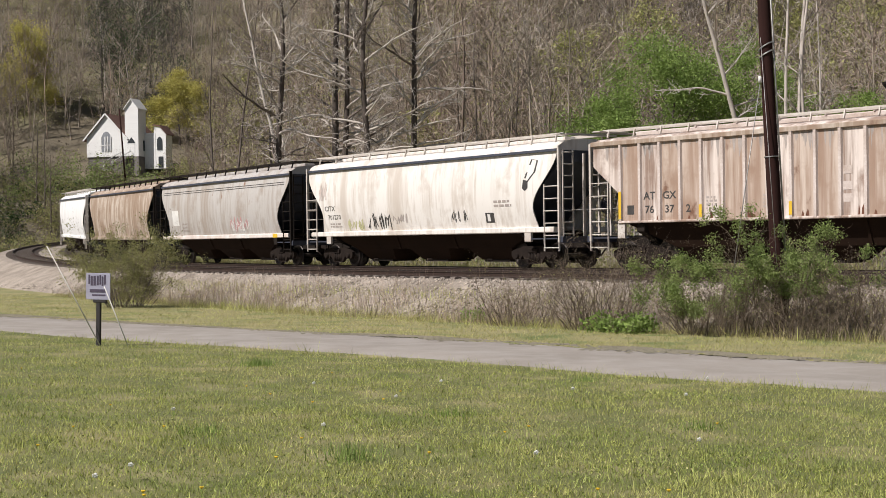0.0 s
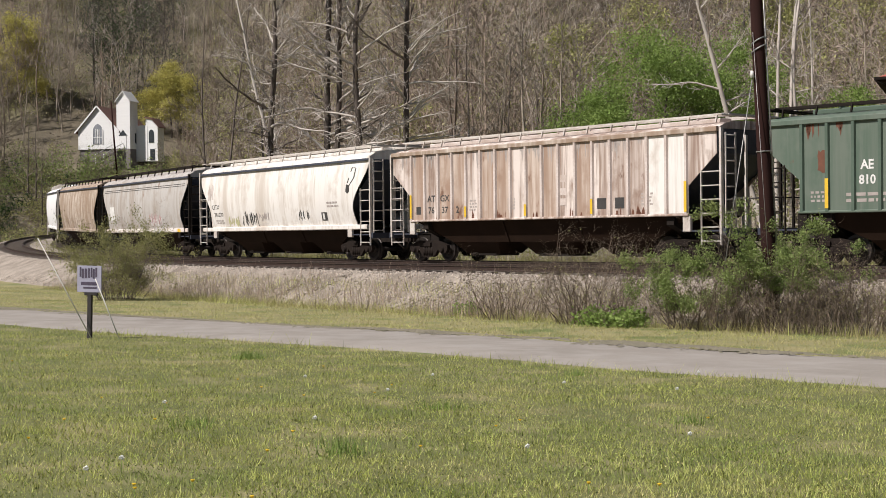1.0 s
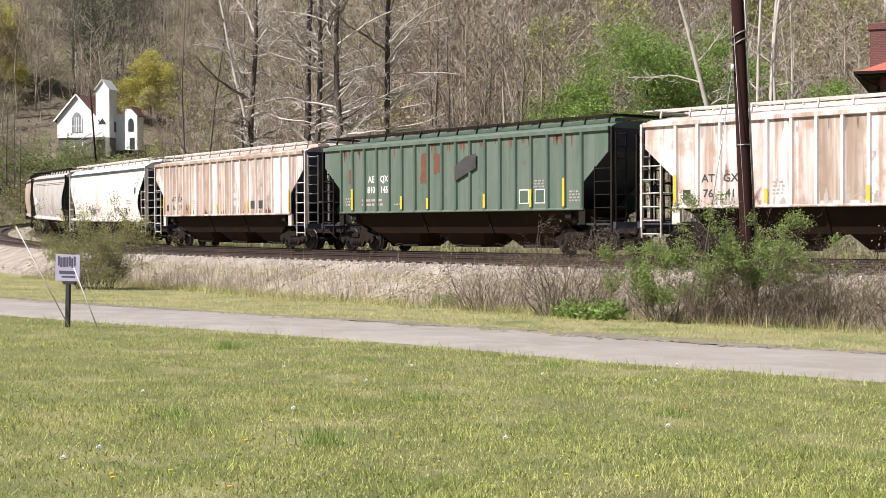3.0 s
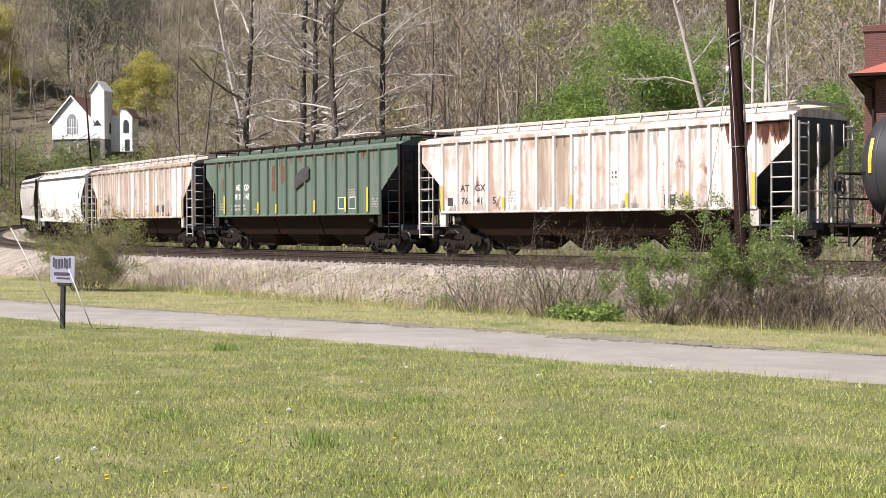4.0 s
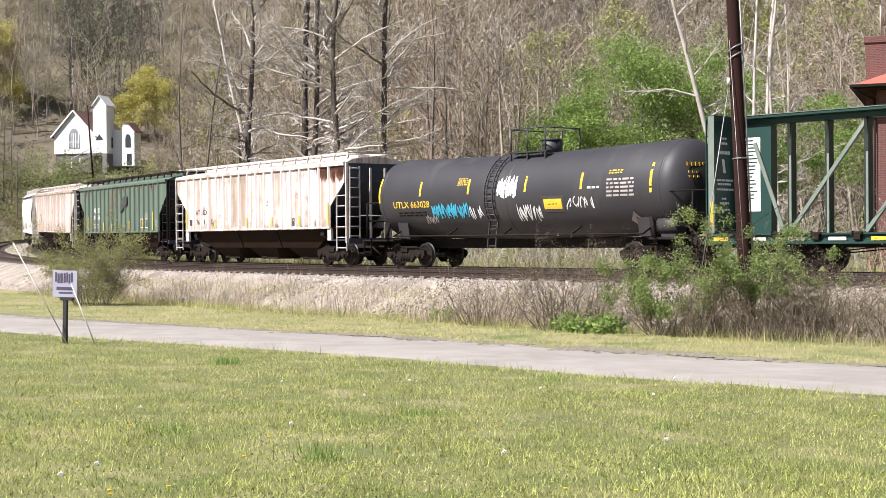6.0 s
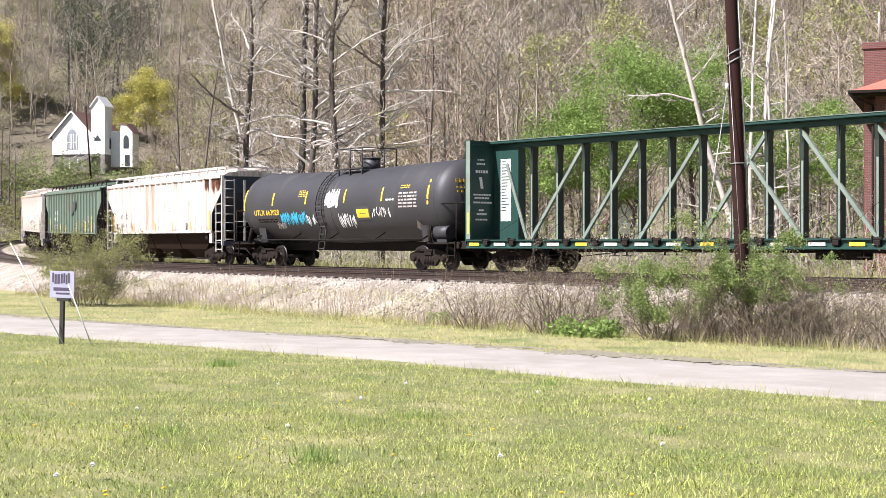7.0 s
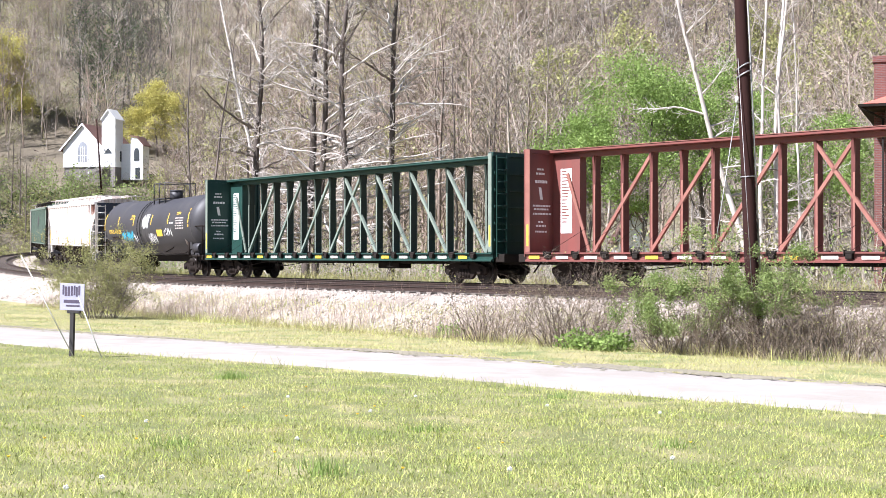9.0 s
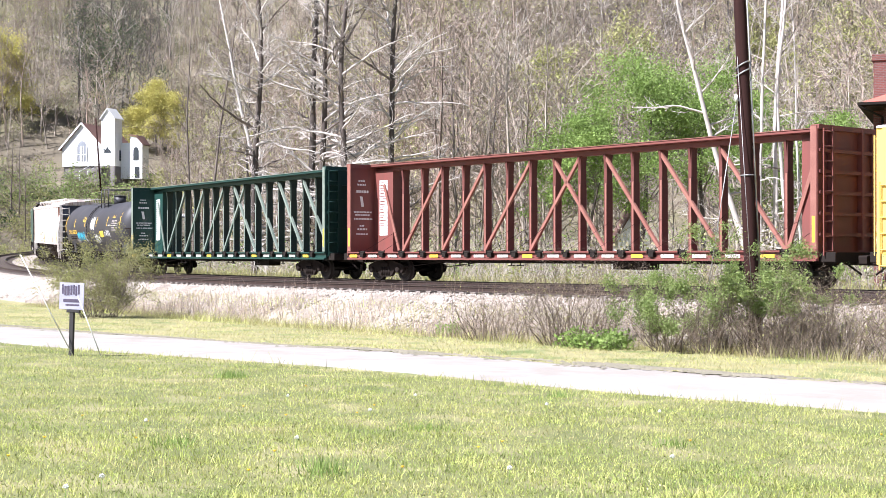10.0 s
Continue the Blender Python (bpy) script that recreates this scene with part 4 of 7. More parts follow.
# ---------------------------------------------------------------- the centre-beam cars
def centre_beam_car(label, paint, flange, posts, center):
    car = thing("centre_beam_flatcar", label, "freight car", group="cars of the train")
    H, TOP = 11.15, 4.72
    dk = Shape()
    dk.box(0, 0, 1.03, 2 * H + 0.2, 2.7, 0.16, 0.02)
    part("deck", dk, paint, car)
    for sd in (1, -1):
        sl = Shape()
        sl.prism([(sd * 1.32, 0.84), (sd * 1.46, 0.84), (sd * 1.46, 0.90), (sd * 1.38, 0.92), (sd * 1.38, 1.08), (sd * 1.46, 1.10), (sd * 1.46, 1.15), (sd * 1.32, 1.15)], -H - 0.1, H + 0.1, "x")
        part("side_sill", sl, paint, car)
    winch = Shape()
    winch.box(0, 1.45, 1.02, 0.2, 0.14, 0.16, 0.02)
    winch.rod((-0.16, 1.46, 1.13), (0.16, 1.46, 1.13), 0.05, None, 8)
    winch.box(0.14, 1.46, 1.12, 0.03, 0.14, 0.16)
    wm = winch.mesh("strap_winch", P_DARK)
    tape_w = Shape().box(0, 1.462, 0.985, 0.55, 0.006, 0.10).mesh("reflective_tape", P_PALEMETAL)
    tape_y = Shape().box(0, 1.462, 0.985, 0.5, 0.006, 0.11).mesh("reflective_tape", P_SIGNYELLOW)
    for k in range(17):
        x = 10.2 - 20.4 * k / 16
        for sd in (0, 180):
            part("strap_winch", wm, None, car, "", pose(x if sd == 0 else -x, 0, 0, 0, 0, sd))
            part("reflective_tape", tape_y if k % 4 == 0 else tape_w, None, car, "", pose((x + 0.62) if sd == 0 else -(x + 0.62), 0, 0, 0, 0, sd))
    # bulkheads
    for sgn in (1, -1):
        b = Shape()
        b.box(sgn * H, 0, (1.1 + TOP) / 2, 0.06, 2.84, TOP - 1.1)
        for y in (-1.38, 1.38):
            b.box(sgn * (H + 0.02), y, (1.1 + TOP) / 2, 0.22, 0.10, TOP - 1.1, 0.015)
        b.box(sgn * (H + 0.06), 0, TOP - 0.06, 0.26, 2.86, 0.14, 0.02)
        part("bulkhead", b, paint, car)
        for z in (1.6, 2.2, 2.8, 3.4, 4.0):
            part("bulkhead_rib", Shape().box(sgn * (H + 0.10), 0, z, 0.14, 2.7, 0.10, 0.02), paint, car)
        for y in (-0.75, 0.75):
            part("bulkhead_rib", Shape().box(sgn * (H + 0.12), y, (1.1 + TOP) / 2, 0.17, 0.12, TOP - 1.2, 0.02), paint, car)
        ladder(car, (sgn * (H + 0.26), 1.3), (sgn * (H + 0.26), 0.86), "y", TOP - 0.1, 1.0, paint, 9)
        for y in (-1.437, 1.437):
            part("edge_flange", Shape().box(sgn * H, y, (1.15 + TOP) / 2, 0.20, 0.012, TOP - 1.2), flange, car)
        mark(car, lambda x, z: 1.44, sgn * H, 1.75, 0.09, 0.75, P_SIGNYELLOW, "reflective_stripe", 0.006)
        es = Shape().box(sgn * (H + 0.35), 0, 0.95, 0.5, 2.5, 0.28, 0.02)
        part("end_sill", es, P_DARK, car)
        g = Shape()
        g.box(sgn * (H - 0.66), 0, (1.1 + TOP) / 2 - 0.05, 1.25, 0.34, TOP - 1.2, 0.02)
        part("end_panel", g, paint, car)
    # centre beam
    ch = Shape()
    ch.box(0, 0, TOP - 0.05, 2 * H, 0.78, 0.10, 0.02)
    ch.box(0, 0, TOP - 0.18, 2 * H, 0.34, 0.18, 0.02)
    part("top_chord", ch, paint, car)
    # thin pale plate over the chord, its sunlit tone in the colour
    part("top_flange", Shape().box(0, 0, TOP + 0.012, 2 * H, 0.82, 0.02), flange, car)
    ps = Shape()
    ps.box(0, 0, (1.1 + TOP - 0.25) / 2, 0.13, 0.27, TOP - 1.35, 0.015)
    ps.prism([(-0.14, 4.0), (0.14, 4.0), (0.2, TOP - 0.26), (-0.2, TOP - 0.26)], -0.045, 0.045, "x")
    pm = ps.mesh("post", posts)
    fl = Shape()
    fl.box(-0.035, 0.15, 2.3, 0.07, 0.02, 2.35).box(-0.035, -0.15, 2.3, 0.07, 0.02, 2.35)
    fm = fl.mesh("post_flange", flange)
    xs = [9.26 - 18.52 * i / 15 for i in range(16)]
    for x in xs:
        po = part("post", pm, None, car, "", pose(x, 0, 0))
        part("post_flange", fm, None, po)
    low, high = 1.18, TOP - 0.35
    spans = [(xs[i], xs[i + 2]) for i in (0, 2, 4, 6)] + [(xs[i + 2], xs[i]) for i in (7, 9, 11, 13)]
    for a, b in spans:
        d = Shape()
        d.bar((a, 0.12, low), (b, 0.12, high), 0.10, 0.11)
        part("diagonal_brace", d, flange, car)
    for sg in (1, -1):
        part("diagonal_brace", Shape().bar((sg * 10.4, 0.22, 3.9), (sg * 9.4, 0.22, 1.2), 0.05, 0.12), flange, car)
    rng = random.Random(7)
    cb = Shape()
    for k in range(17):
        x = 10.2 - 20.4 * k / 16
        for sd in (1, -1):
            cb.rod((x, sd * 1.42, 1.16), (x - rng.uniform(0.5, 1.0), sd * 0.24, 1.9 + rng.uniform(0, 0.5)), 0.007, None, 4)
    part("tie_down_cable", cb, P_FRAME, car, "slack steel tie-down cables")
    # lettering of the bulkhead's inner face and of the end panel
    rng = random.Random(3)
    for z, n, hh in ((4.05, 3, 0.06), (3.9, 4, 0.07), (3.62, 5, 0.10), (2.78, 7, 0.06), (2.66, 6, 0.06), (2.5, 7, 0.06), (2.22, 2, 0.06), (2.08, 4, 0.07), (1.88, 5, 0.06)):
        y = 0.82 + n * 0.055
        for k in range(n):
            w = rng.uniform(0.06, 0.13)
            part("lettering_bar", Shape().box(H - 0.036, y - w / 2, z, 0.004, w, hh), P_SIGNWHITE, car)
            y -= w + 0.03
    lg = Shape().add([(H - 0.036, 0.92, 3.42), (H - 0.036, 0.78, 3.42), (H - 0.036, 0.70, 3.0), (H - 0.036, 0.84, 3.0)], [(0, 1, 2, 3)])
    part("emblem", lg, P_SIGNWHITE, car, "plain white slanted emblem")
    sheet = mark(car, lambda x, z: 0.172, H - 0.66, 2.95, 0.52, 2.25, P_SIGNWHITE, "sign_sheet", 0.006)
    rng = random.Random(21)
    for k in range(17):
        w = rng.uniform(0.2, 0.42)
        mark(sheet, lambda x, z: 0.172, H - 0.44 - w / 2, 3.98 - 0.11 * k, w, 0.042, paint, "sign_line", 0.010)
    # below the deck
    cs = Shape()
    cs.prism([(-8.2, 0.86), (-6.5, 0.72), (6.5, 0.72), (8.2, 0.86)], -0.4, 0.4)
    cs.box(-3.3, 0.2, 0.66, 1.5, 0.6, 0.26, 0.03)
    part("brake_gear", cs, P_DARK, car)
    tr = Shape()
    for sd in (1, -1):
        tr.rod((8.0, sd * 1.1, 0.55), (5.5, sd * 1.1, 0.78), 0.02, None, 5)
        tr.rod((5.5, sd * 1.1, 0.78), (-5.5, sd * 1.1, 0.80), 0.02, None, 5)
        for x in (-4.6, -1.9, 3.9, 4.4):
            tr.bar((x, sd * 1.3, 0.62), (x, sd * 1.3, 0.86), 0.04, 0.04)
            tr.bar((x - 0.2, sd * 1.3, 0.62), (x + 0.2, sd * 1.3, 0.62), 0.03, 0.03)
    part("hand_brake_rod", tr, P_DARK, car)
    underframe(car, 12.0, 11.5, 11.4)
    add_trucks(car, 9.15)
    CARS.append((car, center, 9.15))
    return car


def box_car(center):
    car = thing("boxcar", "yellow boxcar with ribbed sides and black ends", "freight car", group="cars of the train")
    L, W, Zb, Zt = 8.4, 1.48, 1.0, 4.55
    for sd in (1, -1):
        part("side_sheet", Shape().box(0, sd * (W - 0.02), (Zb + Zt) / 2, 2 * L, 0.04, Zt - Zb), P_YELLOW, car)
        dr = Shape()
        dr.box(0, sd * (W + 0.07), 2.7, 3.0, 0.06, 3.1)
        for k in range(7):
            dr.box(0, sd * (W + 0.11), 1.4 + 0.44 * k, 2.9, 0.04, 0.06)
        part("sliding_door", dr, P_YELLOW, car)
        part("side_sill", Shape().box(0, sd * W, Zb - 0.1, 2 * L, 0.08, 0.3), P_YELLOW, car)
    rb = Shape().box(0, W + 0.03, (Zb + Zt) / 2, 0.12, 0.06, Zt - Zb - 0.1).mesh("side_post", P_YELLOW)
    for k in range(9):
        for x in (1.75 + 0.8 * k, -1.75 - 0.8 * k):
            part("side_post", rb, None, car, "", pose(x, 0, 0))
            part("side_post", rb, None, car, "", pose(x, 0, 0, 0, 0, 180))
    part("roof", Shape().prism([(-W - 0.04, Zt), (0, Zt + 0.2), (W + 0.04, Zt), (W + 0.04, Zt - 0.06), (-W - 0.04, Zt - 0.06)], -L, L, "x"), P_PALEMETAL, car)
    for sgn in (1, -1):
        e = Shape().box(sgn * L, 0, (Zb + Zt) / 2, 0.05, 2 * W - 0.05, Zt - Zb)
        for k in range(8):
            e.box(sgn * (L + 0.03), 0, 1.3 + 0.42 * k, 0.08, 2.6, 0.14, 0.03)
        part("end_wall", e, P_YELLOW, car)
        ladder(car, (sgn * (L - 0.12), 1.58), (sgn * (L - 0.6), 1.58), "x", 3.0, 0.6, P_YELLOW, 6)
        ladder(car, (sgn * (L + 0.12), 1.38), (sgn * (L + 0.12), 0.95), "y", 4.3, 1.0, P_YELLOW, 8)
        part("end_sill", Shape().box(sgn * (L + 0.1), 0, 0.95, 0.3, 2.8, 0.3, 0.02), P_DARK, car)
    bars(car, lambda x, z: W, 7.6, 3.35, 0.9, 0.3, 1, P_RUSTPATCH, 4, "stencil_lines", 0.006)
    underframe(car, 9.1, 8.5, 8.4)
    add_trucks(car, 6.6)
    CARS.append((car, center, 6.6))


# ---------------------------------------------------------------- the train, last car first
box_car(-23.4)
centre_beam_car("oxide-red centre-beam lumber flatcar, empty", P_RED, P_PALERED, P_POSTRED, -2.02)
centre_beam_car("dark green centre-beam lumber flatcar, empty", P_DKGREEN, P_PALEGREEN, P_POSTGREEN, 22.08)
tank_car(42.18)

car, skin = ribbed_hopper("dirty white ribbed covered hopper with brown stains", P_WHITE, P_WHITERIB, P_BLUE, P_PALEMETAL, 59.98)
rib_stripes(car, skin, ((6.95, 0.9), (3.68, 0.42), (0.41, 0.45), (-2.04, 0.45), (-4.5, 0.45), (-6.95, 0.95)))
for words, x, z in (("AT", 5.76, 2.42), ("GX", 4.95, 2.42), ("76", 5.76, 1.96), ("41", 4.95, 1.96), ("5", 4.2, 1.96)):
    lettering(car, skin, words, x, z, 0.34, P_SIGNBLACK, 0.006, 1.1)
mark(car, skin, 6.55, 1.95, 0.28, 0.3, P_SIGNBLACK, "placard")
for z, s in ((3.2, 0.5), (2.7, 0.5), (2.05, 0.6)):
    mark(car, skin, -1.45, z, 0.36, s, P_SIGNWHITE, "emblem")
bars(car, skin, -1.45, 2.7, 0.22, 0.3, 2, P_RUSTPATCH, 3, "emblem")
for k, (x, w) in enumerate(((1.2, 0.4), (-3.7, 0.5), (-5.3, 0.5), (3.3, 0.4))):
    bars(car, skin, x, 2.1, w, 0.45, 4, P_FADED, 20 + k)
mark(car, skin, -3.75, 1.85, 0.45, 0.34, P_SIGNBLACK, "placard")
spray(car, skin, 0.6, 1.9, 1.4, 0.3, P_FADED, 61, 4, 0.03)
runs(car, skin, 50, -6.9, 6.0, 4.1, 0.1, 0.6, P_FADED, 5, 0.2)
runs(car, skin, 70, -8.05, -6.0, 4.1, 0.2, 0.75, P_RUSTPATCH, 6, 1.0)
runs(car, skin, 60, -6.9, 6.9, 1.62, -0.1, -0.5, P_FADED, 7, 0.6)
for x in (1.64, 0.82):
    mark(car, skin, x, 2.9, 0.68, 2.4, P_BROWN, "brown_stain", 0.004)
car, skin = ribbed_hopper("faded green ribbed covered hopper with rust patches", P_GREEN, P_GREENRIB, P_BLUE, P_DARK, 77.70)
rib_stripes(car, skin, ((6.13, 0.85), (2.86, 0.5), (1.23, 0.4), (-2.04, 0.5), (-4.5, 0.6), (-6.13, 0.95)))
for words, x, z in (("AE", 4.9, 2.85), ("QX", 4.04, 2.85), ("810", 4.9, 2.43), ("145", 4.04, 2.43)):
    lettering(car, skin, words, x, z, 0.36, P_SIGNWHITE, 0.010, 0.95)
bars(car, skin, 4.85, 1.95, 1.4, 0.34, 2, P_FADED, 11)
bars(car, skin, 6.45, 2.0, 0.45, 0.36, 3, P_FADED, 12)
bars(car, skin, 3.1, 1.85, 0.6, 0.12, 1, P_FADED, 13)
for x in (-4.09, -4.9):
    mark(car, skin, x, 2.02, 0.50, 0.50, P_SIGNWHITE, "placard")
    mark(car, skin, x, 2.02, 0.42, 0.42, P_GREENRIB, "placard_field", 0.012)
bars(car, skin, -4.8, 2.45, 0.6, 0.3, 3, P_FADED, 14)
bars(car, skin, -6.6, 2.0, 0.5, 0.4, 4, P_FADED, 15)
runs(car, skin, 40, -7.0, 7.0, 4.1, 0.1, 0.5, P_RUSTPATCH, 11, 0.5)
em = Shape().add([(-0.4, 0, 2.65), (-1.6, 0, 3.1), (-1.6, 0, 3.62), (-1.0, 0, 3.52), (-0.4, 0, 3.2)], [(0, 1, 2, 3, 4)])
part("emblem", lay(em, skin, 0.08), P_SIGNBLACK, car, "dark slanted painted emblem")
for x, z, w, h in ((1.45, 3.15, 0.55, 1.3), (0.7, 3.35, 0.5, 0.9), (6.3, 3.0, 0.3, 0.7)):
    rng = random.Random(int(x * 10))
    ring = [(x + w / 2 * rng.uniform(0.75, 1.05) * max(-1, min(1, 1.4 * math.cos(a))), 0, z + h / 2 * rng.uniform(0.7, 1.05) * max(-1, min(1, 1.4 * math.sin(a)))) for a in [k * math.pi / 8 for k in range(16)]]
    part("rust_patch", lay(Shape().add(ring, [tuple(range(16))]), skin, 0.005), P_RUSTPATCH, car)

car, skin = ribbed_hopper("tan ribbed covered hopper streaked with rust", P_TAN, P_TANRIB, P_BLUE, P_PALEMETAL, 95.66, P_BROWN)
rib_stripes(car, skin, ((6.95, 0.9), (3.68, 0.4), (0.41, 0.4), (-2.86, 0.5), (-6.95, 0.95)))
for words, x, z in (("AT", 5.76, 2.38), ("GX", 4.95, 2.38), ("76", 5.76, 1.94), ("37", 4.95, 1.94), ("2", 4.2, 1.94)):
    lettering(car, skin, words, x, z, 0.34, P_SIGNBLACK, 0.006, 1.1)
mark(car, skin, 6.55, 1.95, 0.28, 0.3, P_SIGNBLACK, "placard")
runs(car, skin, 70, -5.2, 8.0, 4.1, 0.1, 0.7, P_FADED, 8, 0.2)
runs(car, skin, 26, -5.2, 6.9, 1.62, -0.1, -0.35, P_RUSTPATCH, 9, 0.3)
for k in (0, 2, 3, 5, 6, 8, 9, 11):
    mark(car, skin, 6.54 - 0.8176 * k, 2.86, 0.66, 2.55, P_STAIN, "brown_stain", 0.003)
for x in (-6.54, -5.72):
    mark(car, skin, x, 2.86, 0.68, 2.5, P_CREAM, "pale_panel", 0.004)
for x in (-3.27, -4.09):
    mark(car, skin, x, 2.0, 0.42, 0.36, P_SIGNBLACK, "placard")
for z in (2.1, 2.45, 2.9):
    mark(car, skin, -1.45, z, 0.30, 0.24, P_TANRIB, "emblem")
for k, (x, w) in enumerate(((1.2, 0.4), (-5.3, 0.5), (3.3, 0.4))):
    bars(car, skin, x, 2.1, w, 0.45, 4, P_FADED, 40 + k)

car, skin = round_hopper("cream smooth-sided covered hopper with black graffiti", P_CREAM, P_CREAM, P_BLUE, P_PALEMETAL, 113.65)
lettering(car, skin, "CITX", 6.35, 2.45, 0.30, P_SIGNBLACK, 0.0, 1.2)
lettering(car, skin, "701270", 6.05, 2.08, 0.28, P_SIGNBLACK, 0.0, 1.2)
bars(car, skin, 6.0, 1.75, 0.9, 0.22, 2, P_FADED, 9)
spray(car, skin, 2.7, 1.85, 1.7, 0.72, P_SIGNBLACK, 31, 7, 0.055)
spray(car, skin, 1.2, 1.95, 1.0, 0.4, P_FADED, 32, 5, 0.05)
spray(car, skin, 4.4, 1.75, 1.2, 0.5, P_OLIVE, 33, 5, 0.07)
spray(car, skin, 6.9, 3.2, 0.7, 0.8, P_TANRIB, 34, 4, 0.06)
spray(car, skin, -2.7, 1.95, 1.1, 0.5, P_SIGNBLACK, 35, 5, 0.03)
mark(car, skin, -4.5, 1.85, 0.5, 0.36, P_SIGNBLACK, "placard")
mark(car, skin, -4.45, 1.85, 0.16, 0.26, P_SIGNWHITE, "placard_field", 0.012)
bars(car, skin, -5.3, 2.35, 1.0, 0.3, 2, P_FADED, 10)
nt = Shape()
for (a, b), (c, d) in (((-6.6, 3.2), (-6.9, 3.85)), ((-6.9, 3.85), (-7.2, 3.8)), ((-7.2, 3.8), (-7.1, 3.4)), ((-7.1, 3.4), (-6.75, 3.1)), ((-6.75, 3.1), (-6.6, 2.9))):
    nt.add([(a - 0.04, 0, b), (a + 0.04, 0, b), (c + 0.04, 0, d), (c - 0.04, 0, d)], [(0, 1, 2, 3)])
nt.add([(-6.75, 0, 3.1), (-6.5, 0, 3.15), (-6.45, 0, 2.85), (-6.6, 0, 2.75), (-6.75, 0, 2.85)], [(0, 1, 2, 3, 4)])
part("graffiti", lay(nt, skin, 0.008), P_SIGNBLACK, car)

car, skin = round_hopper("pale grey smooth-sided covered hopper with rust and graffiti", P_GREY, P_GREY, P_BLUE, P_DARK, 131.7, P_WHITERIB)
spray(car, skin, -2.6, 1.95, 2.4, 0.8, P_PINK, 41, 7, 0.09, P_GREY)
spray(car, skin, -2.6, 1.9, 2.4, 0.7, P_SIGNWHITE, 42, 8, 0.05)
mark(car, skin, 5.9, 2.4, 0.9, 0.8, P_SIGNWHITE, "sign_board")
bars(car, skin, 4.6, 1.9, 0.9, 0.5, 3, P_FADED, 43)
for z in (3.78, 3.68):
    mark(car, skin, 0, z, 15.4, 0.03, P_SIGNBLACK, "trim_line")
for x in (-1.0, -2.4, -3.4, -6.6):
    mark(car, lambda x, z: 1.46, x, 1.37, 0.5, 0.17, P_SIGNYELLOW if x == -6.6 else P_SIGNWHITE, "reflective_tape", 0.004)
round_hopper("tan smooth-sided covered hopper streaked with brown", P_BROWN, P_BROWN, P_BLUE, P_DARK, 149.5)
round_hopper("bright white smooth-sided covered hopper", P_BRIGHT, P_BRIGHT, P_BLUE, P_PALEMETAL, 167.3)

# ---------------------------------------------------------------- bark, leaves, grass
BARK = material("dark_bark", (0.060, 0.046, 0.038), (0.11, 0.09, 0.075), 0.95, 0, 3.0, 25, 0.6, 0.7, (1, 1, 0.3))
PALEBARK = material("pale_sycamore_bark", (0.56, 0.51, 0.46), (0.34, 0.295, 0.255), 0.9, 0, 2.0, 20, 0.3, 0.8)
GREYBARK = material("grey_twigs", (0.20, 0.165, 0.14), (0.12, 0.095, 0.08), 0.95, 0, 0.3, 5, 0.0, 0.8, per_piece=0.35)
WOODBROWN = material("woodland_twigs_brown", (0.235, 0.19, 0.148), (0.155, 0.125, 0.096), 0.95, 0, 0.05, 2, 0.0, 0.8, per_piece=0.25)
WOODGREY = material("woodland_twigs_grey", (0.385, 0.328, 0.268), (0.275, 0.232, 0.187), 0.95, 0, 0.05, 2, 0.0, 0.8, per_piece=0.25)
WOODDARK = material("woodland_twigs_dark", (0.115, 0.098, 0.088), (0.07, 0.06, 0.052), 0.95, 0, 0.05, 2, 0.0, 0.8, per_piece=0.4)
WOODRED = material("woodland_twigs_reddish", (0.33, 0.255, 0.20), (0.225, 0.17, 0.135), 0.95, 0, 0.05, 2, 0.0, 0.8, per_piece=0.25)
BUDS = leafy("spring_buds", (0.33, 0.31, 0.17), (0.29, 0.25, 0.15), 0.35)
WOODOLIVE = leafy("far_olive_leaves", (0.31, 0.325, 0.115), (0.38, 0.36, 0.15), 0.35)
LEAFGREEN = leafy("fresh_green_leaves", (0.175, 0.26, 0.055), (0.28, 0.365, 0.115), 0.42)
LEAFYELLOW = leafy("yellow_green_leaves", (0.53, 0.465, 0.135), (0.43, 0.41, 0.13), 0.42)
LEAFSHRUB = leafy("shrub_leaves", (0.155, 0.225, 0.06), (0.28, 0.315, 0.12), 0.4)
LEAFDARK = leafy("dark_green_leaves", (0.030, 0.060, 0.018), (0.05, 0.085, 0.025), 0.25)
LEAFOLIVE = leafy("olive_leaves", (0.21, 0.225, 0.08), (0.30, 0.275, 0.125), 0.35)
BRUSHTWIG = material("pale_brush_twigs", (0.46, 0.41, 0.345), (0.31, 0.27, 0.225), 0.95, 0, 0.3, 5, 0.0, 0.8, per_piece=0.35)
STEM = material("bramble_stems", (0.085, 0.061, 0.043), (0.235, 0.185, 0.135), 0.9, 0, 0.8, 8, 0.0, 0.8, per_piece=0.4)
DRYSTEM = material("dead_weed_stems", (0.37, 0.295, 0.225), (0.25, 0.185, 0.145), 0.9, 0, 0.8, 8, 0.0, 0.8, per_piece=0.35)
BLADE = leafy("lawn_blades", (0.325, 0.37, 0.085), (0.53, 0.52, 0.20), 0.4, 0.62)
CLOVER = leafy("clover_and_grass", (0.19, 0.255, 0.06), (0.38, 0.42, 0.145), 0.4, 0.6)
CLIPPINGS = leafy("dry_clippings", (0.44, 0.40, 0.18), (0.57, 0.51, 0.25), 0.35, 0.5)
STRAW = leafy("verge_blades", (0.44, 0.385, 0.195), (0.29, 0.295, 0.10), 0.35, 0.4)
PUFF = material("dandelion_seed_head", (0.75, 0.75, 0.72), (0.6, 0.6, 0.57), 0.9)
